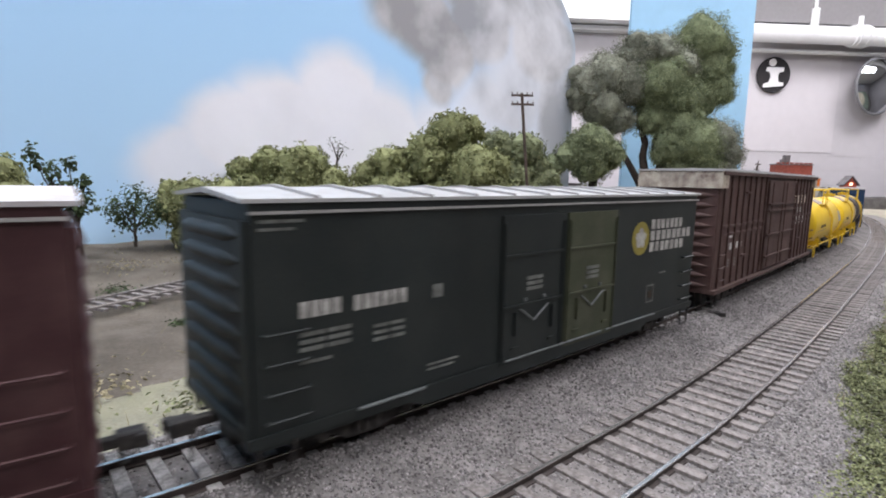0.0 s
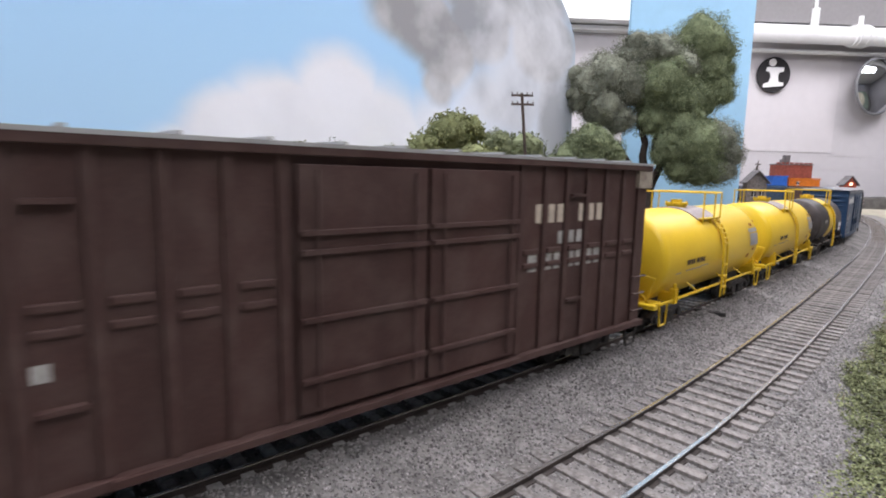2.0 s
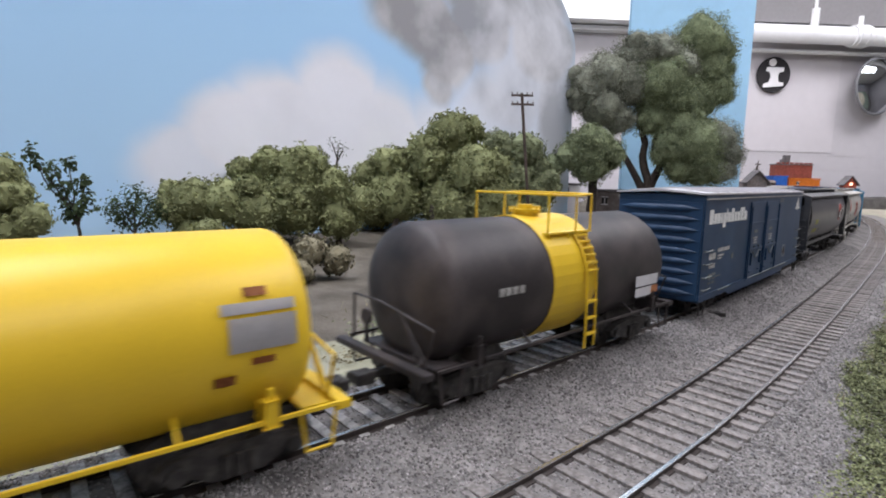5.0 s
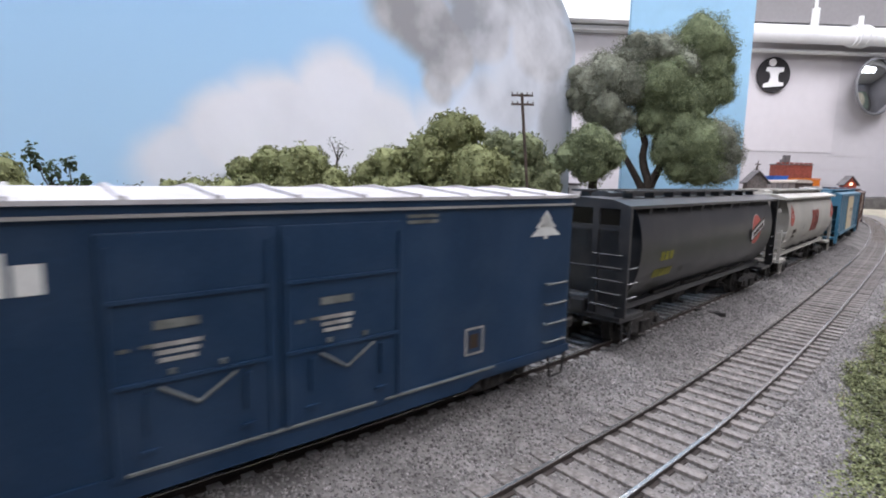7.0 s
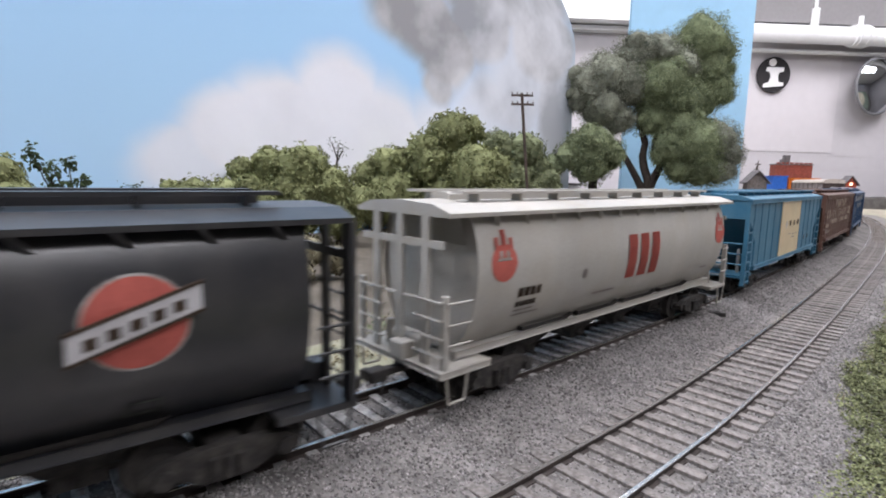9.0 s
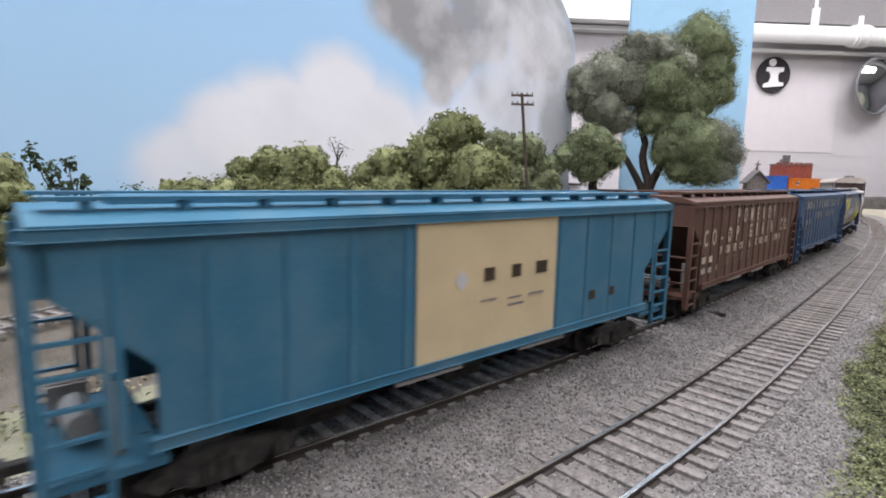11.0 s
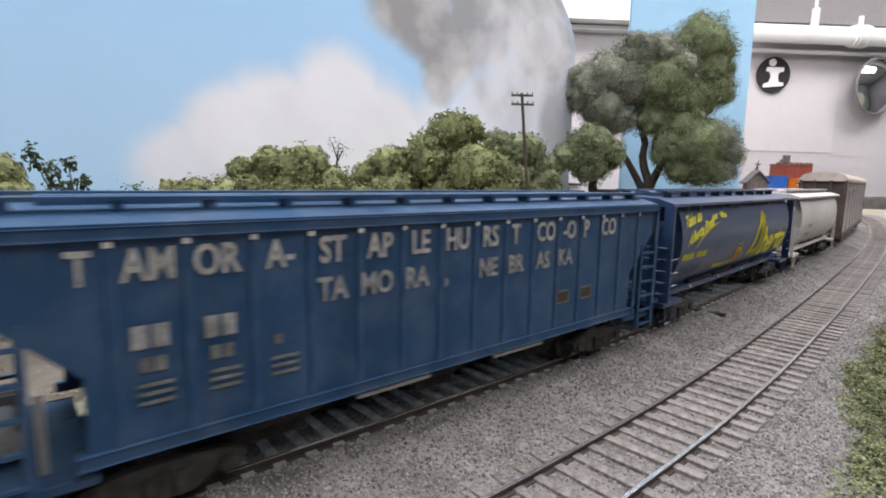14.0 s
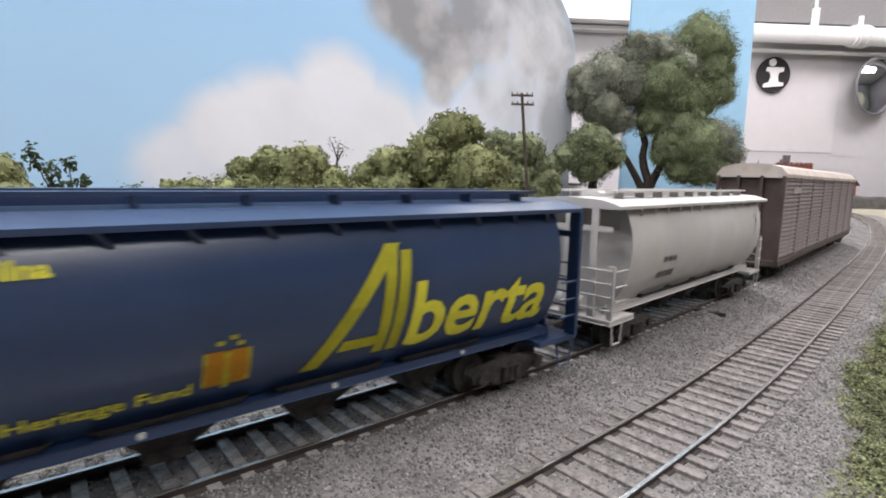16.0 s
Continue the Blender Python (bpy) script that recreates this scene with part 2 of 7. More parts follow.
M_CONCRETE = material("pale_concrete", (0.55, 0.54, 0.53), 0.9, var=0.12, scale=60, bump=0.2)
M_DARKCLOTH = material("dark_edge_scenery", (0.06, 0.055, 0.05), 0.95, var=0.3, scale=60, bump=0.4)
M_MIRRORRIM = material("grey_mirror_rim", (0.20, 0.20, 0.21), 0.5, var=0.1, scale=20)
M_SIGNBLACK = material("sign_black", (0.022, 0.02, 0.022), 0.6, var=0.1, scale=20, bump=0.0)
M_SIGNWHITE = material("sign_white", (0.78, 0.76, 0.77), 0.6, var=0.05, scale=20, bump=0.0)


def plain(name):
    m = bpy.data.materials.new(name)
    m.use_nodes = True
    return m, m.node_tree.nodes, m.node_tree.links, m.node_tree.nodes["Principled BSDF"]


M_MIRROR, _n, _l, _b = plain("mirror_glass")
_b.inputs["Metallic"].default_value, _b.inputs["Roughness"].default_value = 1.0, 0.04
_b.inputs["Base Color"].default_value = (0.62, 0.64, 0.66, 1)
M_GLOW, _n, _l, _b = plain("lit_window")
_b.inputs["Emission Color"].default_value, _b.inputs["Emission Strength"].default_value = (1.0, 0.30, 0.16, 1), 5.0
M_TUBE, _n, _l, _b = plain("lamp_diffuser")
_b.inputs["Emission Color"].default_value, _b.inputs["Emission Strength"].default_value = (1.0, 0.98, 0.96, 1), 2.0
# printed sky: the colours are carried by the board itself
M_SKY, _n, _l, _b = plain("printed_sky")
_a = _n.new("ShaderNodeVertexColor")
_a.layer_name = "print"
_b.inputs["Roughness"].default_value, _b.inputs["Specular IOR Level"].default_value = 0.75, 0.2
_l.new(_a.outputs["Color"], _b.inputs["Base Color"])


# ---------------------------------------------------------------- mesh helpers
def mesh_of(name, bm, mat, smooth=False):
    me = bpy.data.meshes.new(name)
    bm.normal_update()
    bm.to_mesh(me)
    bm.free()
    me.materials.append(mat)
    if smooth:
        me.polygons.foreach_set("use_smooth", [True] * len(me.polygons))
    return me


def part(name, bm, mat, parent, label="", smooth=False):
    ob = new(name, mesh_of(name, bm, mat, smooth))
    ob.parent = parent
    if label:
        ob["label"] = label
    return ob


def again(ob, parent=None, m=None):
    """One more object on the same mesh."""
    twin = new(ob.name.split(".")[0], ob.data)
    twin.parent = parent or ob.parent
    if "label" in ob.keys():
        twin["label"] = ob["label"]
    if m is not None:
        twin.matrix_basis = m
    return twin


def thing(name, label, category, group="", kind=""):
    return tagged(new(name), label, category, group, kind)


def box(bm, x0, x1, y0, y1, z0, z1, bevel=0.0):
    made = bmesh.ops.create_cube(bm, size=1.0)["verts"]
    for v in made:
        v.co = Vector(((x0 + x1) / 2 + v.co.x * (x1 - x0), (y0 + y1) / 2 + v.co.y * (y1 - y0), (z0 + z1) / 2 + v.co.z * (z1 - z0)))
    if bevel:
        edges = list({e for v in made for e in v.link_edges})
        bmesh.ops.bevel(bm, geom=edges, offset=bevel, segments=2, affect="EDGES", profile=0.6)
    return bm


def rod(bm, a, b, r, seg=6):
    a, b = Vector(a), Vector(b)
    d = b - a
    made = bmesh.ops.create_cone(bm, cap_ends=True, segments=seg, radius1=r, radius2=r, depth=d.length)["verts"]
    turn = d.to_track_quat("Z", "Y").to_matrix()
    for v in made:
        v.co = turn @ v.co + (a + b) / 2
    return bm


def wire(bm, points, r, seg=6):
    for a, b in zip(points, points[1:]):
        rod(bm, a, b, r, seg)
    return bm


def extrude(bm, profile, x0, x1, cap=True):
    """A yz profile drawn out along x."""
    rings = [[bm.verts.new((x, y, z)) for y, z in profile] for x in (x0, x1)]
    n = len(profile)
    for i in range(n):
        j = (i + 1) % n
        bm.faces.new((rings[0][i], rings[0][j], rings[1][j], rings[1][i]))
    if cap:
        bm.faces.new(rings[0][::-1])
        bm.faces.new(rings[1])
    bmesh.ops.recalc_face_normals(bm, faces=bm.faces[:])
    return bm


def plate(bm, outline, y0, y1):
    """An xz outline given thickness from y0 to y1."""
    rings = [[bm.verts.new((x, y, z)) for x, z in outline] for y in (y0, y1)]
    n = len(outline)
    for i in range(n):
        j = (i + 1) % n
        bm.faces.new((rings[0][i], rings[0][j], rings[1][j], rings[1][i]))
    bm.faces.new(rings[0])
    bm.faces.new(rings[1][::-1])
    bmesh.ops.recalc_face_normals(bm, faces=bm.faces[:])
    return bm


def disc(bm, x, z, r, y0, y1, seg=24, sx=1.0):
    return plate(bm, [(x + sx * r * math.cos(2 * math.pi * k / seg), z + r * math.sin(2 * math.pi * k / seg)) for k in range(seg)], y0, y1)


def words(text, mat, parent, x, z, size, y, stretch=1.0, name="lettering", slant=0.0, bold=0.0):
    """Lettering on a car's near side, its lower left corner at x, z."""
    curve = bpy.data.curves.new(name, "FONT")
    curve.body, curve.size, curve.shear, curve.offset, curve.resolution_u = text, size, slant, bold, 3
    curve.extrude = 0.00004
    tmp = bpy.data.objects.new(name, curve)
    scene.collection.objects.link(tmp)
    bpy.context.view_layer.update()
    me = bpy.data.meshes.new_from_object(tmp.evaluated_get(bpy.context.evaluated_depsgraph_get()))
    bpy.data.objects.remove(tmp)
    me.materials.clear()
    me.materials.append(mat)
    me.transform(Matrix.Diagonal((stretch, 1, 1, 1)))
    ob = new(name, me)
    ob.parent = parent
    ob.matrix_basis = pose(x, y, z, 90)
    return ob


def bars(mat, parent, y, rects, name="marking", slant=0.0):
    """Plain printed bars (x0, x1, z0, z1) on a car's near side, each a part of its own."""
    for x0, x1, z0, z1 in rects:
        bm = bmesh.new()
        k = slant * (z1 - z0)
        plate(bm, [(x0, z0), (x1, z0), (x1 + k, z1), (x0 + k, z1)], y, y - 0.00006)
        part(name, bm, mat, parent)


def letter_blocks(x0, x1, z0, z1, n, gap=0.22, skip=()):
    """n plain blocks in a row, each as wide as a printed letter."""
    w = (x1 - x0) / n
    return [(x0 + k * w, x0 + (k + 1 - gap) * w, z0, z1) for k in range(n) if k not in skip]

# ---------------------------------------------------------------- layout ground
rng = np.random.default_rng(7)


def value_noise(x, y, cell, seed):
    """Smooth 2D noise in 0..1 on numpy arrays."""
    table = np.random.default_rng(seed).random((64, 64))
    u, v = x / cell, y / cell
    i, j = np.floor(u).astype(int), np.floor(v).astype(int)
    fu, fv = u - i, v - j
    fu, fv = fu * fu * (3 - 2 * fu), fv * fv * (3 - 2 * fv)
    g = lambda a, b: table[(i + a) % 64, (j + b) % 64]
    return (g(0, 0) * (1 - fu) + g(1, 0) * fu) * (1 - fv) + (g(0, 1) * (1 - fu) + g(1, 1) * fu) * fv


def fractal(x, y, cell, seed, octaves=4):
    total, weight, amp = 0.0, 0.0, 1.0
    for k in range(octaves):
        total = total + amp * value_noise(x, y, cell / 2 ** k, seed + k)
        weight, amp = weight + amp, amp * 0.55
    return total / weight


PROFILE_O = [-3.0, -0.30, -0.090, -0.074, -0.066, -0.036, -0.029, -0.0190, -0.0160, -0.0112, -0.0094, 0.0165, 0.0185, 0.030, 0.060, 0.20, 0.30, 0.42, 3.0]
PROFILE_Z = [-0.012, -0.011, -0.0095, -0.0082, -0.0062, -0.0060, -0.0050, -0.0021, -0.0011, -0.0010, -0.0022, -0.0023, -0.0031, -0.0095, -0.0125, -0.0130, -0.0100, -0.0030, 0.0]


def ground_height(s, o):
    x, y, _ = on_line(s, o)
    z = np.interp(o, PROFILE_O, PROFILE_Z)
    rough = np.clip((np.abs(o + 0.022) - 0.05) / 0.04, 0, 1)
    return z + rough * 0.005 * (fractal(x + 5, y + 5, 0.07, 3) - 0.5) + 0.0007 * (fractal(x + 5, y + 5, 0.006, 9, 2) - 0.5)


def ground_sheet():
    s_rows = np.concatenate([np.linspace(-1.2, -0.25, 30, endpoint=False), np.linspace(-0.25, 0.6, 260, endpoint=False), np.linspace(0.6, 1.4, 70, endpoint=False), np.linspace(1.4, 2.9, 54)])
    o_cols = np.concatenate([np.linspace(-1.25, -0.3, 14, endpoint=False), np.linspace(-0.3, -0.09, 40, endpoint=False), np.linspace(-0.09, 0.06, 90, endpoint=False), np.linspace(0.06, 0.42, 90, endpoint=False), np.linspace(0.42, 1.0, 8)])
    S, O = np.meshgrid(s_rows, o_cols, indexing="ij")
    # past the curve the far inner side would fold over itself: pull it in
    reach = np.where((S > 0.9) & (O > 0.5), 0.5, O)
    X, Y, _ = on_line(S, reach)
    Z = ground_height(S, O)
    Y = np.minimum(Y, 2.45)
    verts = np.stack([X, Y, Z], -1).reshape(-1, 3)
    n, m = len(s_rows), len(o_cols)
    idx = np.arange(n * m).reshape(n, m)
    faces = np.stack([idx[:-1, :-1], idx[1:, :-1], idx[1:, 1:], idx[:-1, 1:]], -1).reshape(-1, 4)
    me = bpy.data.meshes.new("ground")
    me.from_pydata(verts.tolist(), [], faces.tolist())
    for mt in (M_BALLAST, M_DIRT, M_TAN, M_SAND):
        me.materials.append(mt)
    Oc = (O[:-1, :-1] + O[1:, 1:]) / 2 + 0.012 * (fractal(X[:-1, :-1] + 3, Y[:-1, :-1] + 3, 0.03, 21) - 0.5)
    Sc = S[:-1, :-1]
    kind = np.where((Oc > 0.034) | (Oc < -0.30), 1, 0)
    kind = np.where((Oc < -0.13) & (Sc > 0.95), 2, kind)
    kind = np.where((Oc > 0.034) & (Oc < 0.085 + 0.03 * (fractal(X[:-1, :-1] + 8, Y[:-1, :-1] + 8, 0.05, 61) - 0.5)), 3, kind)
    me.polygons.foreach_set("material_index", kind.reshape(-1).astype(np.int32))
    me.polygons.foreach_set("use_smooth", np.ones(len(me.polygons), dtype=bool))
    me.update()
    return tagged(new("ground", me), "grey ballast and brown dirt ground of the layout", "ground", kind="structure")


ground_sheet()


def sweep(name, profile, mat, parent, s0, s1, off, z, step=0.012):
    """A yz profile drawn along the line at the offset off(s)."""
    bm = bmesh.new()
    rings = []
    for s in np.arange(s0, s1, step):
        ring = []
        for dy, dz in profile:
            x, y, _ = on_line(s, off(s) + dy)
            ring.append(bm.verts.new((x, y, z + dz)))
        rings.append(ring)
    n = len(profile)
    for a, b in zip(rings, rings[1:]):
        for i in range(n):
            bm.faces.new((a[i], a[(i + 1) % n], b[(i + 1) % n], b[i]))
    bmesh.ops.recalc_face_normals(bm, faces=bm.faces[:])
    return part(name, bm, mat, parent)


RAIL_FOOT = [(-0.0009, -0.0021), (0.0009, -0.0021), (0.0009, -0.0018), (0.0002, -0.0015), (0.0002, -0.0007), (0.00045, -0.0005), (0.00045, -0.00012), (-0.00045, -0.00012), (-0.00045, -0.0005), (-0.0002, -0.0007), (-0.0002, -0.0015), (-0.0009, -0.0018)]
RAIL_HEAD = [(-0.00045, -0.00012), (0.00045, -0.00012), (0.00042, 0.0), (-0.00042, 0.0)]


def railway(label, off, z, s0, s1, near0, near1, sink, wood):
    track = tagged(new("track"), label, "railway track", kind="structure")
    for side in (-0.00825, 0.00825):
        rail = sweep("rail", RAIL_FOOT, M_RAIL, track, s0, s1, lambda s: off(s) + side, z)
        sweep("rail_head", RAIL_HEAD, M_RAILTOP, rail, s0, s1, lambda s: off(s) + side, z)
    bm = bmesh.new()
    box(bm, -0.0013, 0.0013, -0.0148, 0.0148, -0.0040, -0.0021, 0.0002)
    shape = mesh_of("sleeper", bm, wood)
    rest = bmesh.new()
    for k, s in enumerate(np.arange(s0, s1, 0.0064)):
        x, y, h = on_line(s, off(s))
        m = pose(x, y, z - sink + 0.0006 + rng.uniform(-0.00015, 0.00015), 0, 0, math.degrees(h) + rng.uniform(-2, 2))
        if near0 < s < near1:
            ob = new("sleeper", shape)
            ob.parent, ob.matrix_basis = track, m
        else:
            made = bmesh.ops.create_cube(rest, size=1.0, matrix=m @ Matrix.Translation((0, 0, -0.003)) @ Matrix.Diagonal((0.0026, 0.0296, 0.0018, 1)))
    far = part("far_sleepers", rest, M_TIE_STUFF, track)
    far["kind"] = "stuff"
    return track


railway("main line track with bright worn rails on grey ballast", lambda s: 0.0, 0.0, -1.0, 2.86, -0.20, 0.75, 0.0, M_TIEMAIN)
railway("siding track with dusty sleepers sunk in grey ballast", siding_off, SIDING_Z, -0.6, 1.9, -0.16, 0.65, -0.0002, M_TIE)


def back_track():
    """A weed-grown spur across the dirt behind the train."""
    track = tagged(new("track"), "dusty spur track half buried in dirt", "railway track", kind="structure")
    a, b = Vector((-0.245, 0.075, -0.0105)), Vector((-0.098, 0.400, -0.0065))
    d = (b - a).normalized()
    n = Vector((-d.y, d.x, 0))
    for side in (-0.00825, 0.00825):
        bm = bmesh.new()
        p, q = a + n * side, b + n * side
        wire(bm, [p, q], 0.0007, 6)
        part("rail", bm, M_TIE, track)
    bm = bmesh.new()
    box(bm, -0.0012, 0.0012, -0.0135, 0.0135, -0.0018, -0.0005)
    shape = mesh_of("sleeper", bm, M_TIE)
    for k in range(50):
        p = a + d * 0.0068 * k
        ob = new("sleeper", shape)
        ob.parent, ob.matrix_basis = track, pose(p.x, p.y, p.z, 0, 0, math.degrees(math.atan2(d.y, d.x)) + rng.uniform(-2, 2))


back_track()


def scatter_stones():
    """Loose ballast: small angular stones over the roadbed."""
    base = np.array([(1, 0, 0), (-1, 0, 0), (0, 1, 0), (0, -1, 0), (0, 0, 1), (0, 0, -1)], float)
    tris = np.array([(0, 2, 4), (2, 1, 4), (1, 3, 4), (3, 0, 4), (2, 0, 5), (1, 2, 5), (3, 1, 5), (0, 3, 5)])
    zones = [(84000, -0.10, 0.22, -0.078, 0.026), (26000, 0.22, 0.55, -0.072, 0.024), (5000, -0.20, 0.35, 0.024, 0.045), (9000, -0.05, 0.30, -0.10, -0.072)]
    S = np.concatenate([rng.uniform(a, b, n) for n, a, b, _, _ in zones])
    O = np.concatenate([rng.uniform(c, d, n) for n, _, _, c, d in zones])
    # stay off the rails
    keep = np.ones(len(S), bool)
    for centre in (np.zeros(len(S)), siding_off(S)):
        for side in (-0.00825, 0.00825):
            keep &= np.abs(O - centre - side) > 0.0011
    # thin on the sleepers of the main line
    on_main = (O > -0.0096) & (O < 0.0135)
    keep &= ~(on_main & (rng.random(len(S)) > 0.25))
    on_side = np.abs(O - siding_off(S)) < 0.0135
    keep &= ~(on_side & (rng.random(len(S)) > 0.40))
    S, O = S[keep], O[keep]
    X, Y, _ = on_line(S, O)
    Z = ground_height(S, O)
    n = len(S)
    size = rng.uniform(0.00022, 0.00052, n)
    jig = rng.uniform(0.6, 1.3, (n, 6, 1)) * base[None]
    ang = rng.uniform(0, 6.28, n)
    c, s = np.cos(ang), np.sin(ang)
    tilt = rng.uniform(-0.7, 0.7, n)
    ct, st = np.cos(tilt), np.sin(tilt)
    x0, y0, z0 = jig[..., 0], jig[..., 1], jig[..., 2]
    y1, z1 = y0 * ct[:, None] - z0 * st[:, None], y0 * st[:, None] + z0 * ct[:, None]
    x2, y2 = x0 * c[:, None] - y1 * s[:, None], x0 * s[:, None] + y1 * c[:, None]
    V = np.stack([x2, y2, z1 * 0.8], -1) * size[:, None, None] + np.stack([X, Y, Z + size * 0.25], -1)[:, None]
    F = (tris[None] + 6 * np.arange(n)[:, None, None]).reshape(-1, 3)
    me = bpy.data.meshes.new("ballast_stones")
    me.from_pydata(V.reshape(-1, 3).tolist(), [], F.tolist())
    me.materials.append(M_STONE)
    return tagged(new("ballast_stones", me), "loose crushed grey ballast stones round the tracks", "ballast", kind="stuff")


scatter_stones()


# ---------------------------------------------------------------- foliage
def leaf_cloud(centres, normals, size, seed):
    """Bent leaf flakes at the centres; verts and faces as arrays."""
    r = np.random.default_rng(seed)
    n = len(centres)
    a = r.normal(size=(n, 3))
    a /= np.linalg.norm(a, axis=1, keepdims=True)
    t = normals * 1.5 + a
    t /= np.linalg.norm(t, axis=1, keepdims=True)
    u = np.cross(t, r.normal(size=(n, 3)))
    u /= np.linalg.norm(u, axis=1, keepdims=True)
    v = np.cross(t, u)
    k = size * r.uniform(0.5, 1.4, (n, 1))
    bend = t * k * 0.45
    quads = np.stack([centres - u * k - bend, centres - v * k * 0.7, centres + u * k - bend, centres + v * k * 0.7], 1)
    faces = np.arange(4 * n).reshape(n, 4)
    return quads.reshape(-1, 3), faces


def crown_mesh(name, blobs, mat, leaf, per_area, seed, lump=0.42, buds=7, fuzz=0.07):
    """A foam-foliage crown: lumpy dark cores under thousands of small flakes."""
    r = np.random.default_rng(seed)
    grown = []
    for x, y, z, rad in blobs:
        grown.append((x, y, z, rad * 0.98))
        for _ in range(buds):
            d = r.normal(size=3)
            d /= np.linalg.norm(d)
            k = rad * r.uniform(0.64, 0.80)
            grown.append((x + d[0] * k, y + d[1] * k, z + d[2] * k * 0.95, rad * r.uniform(0.28, 0.42)))
    blobs = grown
    pts, nor = [], []
    for x, y, z, rad in blobs:
        n = int(per_area * rad * rad)
        d = r.normal(size=(n, 3))
        d /= np.linalg.norm(d, axis=1, keepdims=True)
        lumps = 1 + lump * (fractal(d[:, 0] * 3 + 9 + x * 50, d[:, 1] * 3 + d[:, 2] * 2.3 + 9, 0.75, seed, 3) - 0.5) * 2
        depth = np.where(r.random(n) < 0.25, r.uniform(0.72, 1.0, n), r.uniform(0.93, 1 + fuzz, n))
        pts.append(np.array([x, y, z]) + d * rad * (lumps * depth)[:, None] * np.array([1.0, 1.0, 0.92]))
        nor.append(d)
    V, F = leaf_cloud(np.concatenate(pts), np.concatenate(nor), leaf, seed)
    bm = bmesh.new()
    for x, y, z, rad in blobs:
        made = bmesh.ops.create_icosphere(bm, subdivisions=2, radius=rad * 0.9)["verts"]
        for v in made:
            d = v.co.normalized()
            v.co *= 1 + 0.25 * noise.noise(d * 2.2 + Vector((x, y, z)) * 60)
            v.co += Vector((x, y, z))
    me0 = bpy.data.meshes.new(name)
    bm.to_mesh(me0)
    bm.free()
    cv = np.array([v.co[:] for v in me0.vertices])
    cf = [tuple(i + len(V) for i in p.vertices) for p in me0.polygons]
    bpy.data.meshes.remove(me0)
    me = bpy.data.meshes.new(name)
    me.from_pydata(V.tolist() + cv.tolist(), [], F.tolist() + cf)
    me.materials.append(mat)
    return me


def limb(bm, a, b, r0, r1, seed=0):
    """A tapering, slightly crooked limb."""
    rr = random.Random(seed)
    a, b = Vector(a), Vector(b)
    rings, steps = [], 6
    d = b - a
    turn = d.to_track_quat("Z", "Y").to_matrix()
    for i in range(steps + 1):
        u = i / steps
        c = a + d * u + Vector((rr.uniform(-1, 1), rr.uniform(-1, 1), 0)) * d.length * 0.03 * math.sin(math.pi * u)
        rad = r0 + (r1 - r0) * u
        rings.append([bm.verts.new(c + turn @ Vector((rad * math.cos(k * math.pi / 4) * rr.uniform(0.85, 1.15), rad * math.sin(k * math.pi / 4), 0))) for k in range(8)])
    for p, q in zip(rings, rings[1:]):
        for k in range(8):
            bm.faces.new((p[k], p[(k + 1) % 8], q[(k + 1) % 8], q[k]))
    bm.faces.new(rings[0][::-1])
    bm.faces.new(rings[-1])


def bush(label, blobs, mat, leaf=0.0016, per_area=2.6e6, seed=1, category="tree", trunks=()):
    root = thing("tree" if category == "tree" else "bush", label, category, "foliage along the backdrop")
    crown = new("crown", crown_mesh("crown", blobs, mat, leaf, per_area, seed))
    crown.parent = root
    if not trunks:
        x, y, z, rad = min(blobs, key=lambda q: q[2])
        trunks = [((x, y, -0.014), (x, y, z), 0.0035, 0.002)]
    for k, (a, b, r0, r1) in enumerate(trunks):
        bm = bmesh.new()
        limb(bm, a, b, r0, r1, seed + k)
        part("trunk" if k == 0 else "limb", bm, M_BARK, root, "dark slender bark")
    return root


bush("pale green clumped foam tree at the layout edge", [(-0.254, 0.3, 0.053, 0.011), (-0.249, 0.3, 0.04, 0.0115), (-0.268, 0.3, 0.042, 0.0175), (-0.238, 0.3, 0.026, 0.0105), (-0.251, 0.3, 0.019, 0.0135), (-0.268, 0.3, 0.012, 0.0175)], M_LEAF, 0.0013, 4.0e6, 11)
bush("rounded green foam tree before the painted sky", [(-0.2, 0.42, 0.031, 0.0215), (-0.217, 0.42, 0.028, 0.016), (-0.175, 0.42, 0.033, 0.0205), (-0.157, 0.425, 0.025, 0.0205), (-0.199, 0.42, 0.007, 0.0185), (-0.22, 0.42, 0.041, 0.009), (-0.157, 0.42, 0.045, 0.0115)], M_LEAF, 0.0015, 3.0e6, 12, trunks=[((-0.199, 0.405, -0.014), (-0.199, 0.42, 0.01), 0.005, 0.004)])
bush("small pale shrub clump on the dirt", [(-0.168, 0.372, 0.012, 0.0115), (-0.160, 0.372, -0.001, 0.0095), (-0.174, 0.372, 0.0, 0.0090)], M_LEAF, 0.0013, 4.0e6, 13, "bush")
bush("low brown brush in stem and shadow tones behind the train", [(-0.137, 0.335, 0.000, 0.010), (-0.122, 0.33, 0.004, 0.011), (-0.106, 0.33, 0.001, 0.012), (-0.086, 0.335, 0.006, 0.011), (-0.070, 0.34, 0.000, 0.011), (-0.112, 0.32, -0.007, 0.009), (-0.090, 0.32, -0.006, 0.010)], M_BRUSH, 0.0015, 3.0e6, 23, "bush")
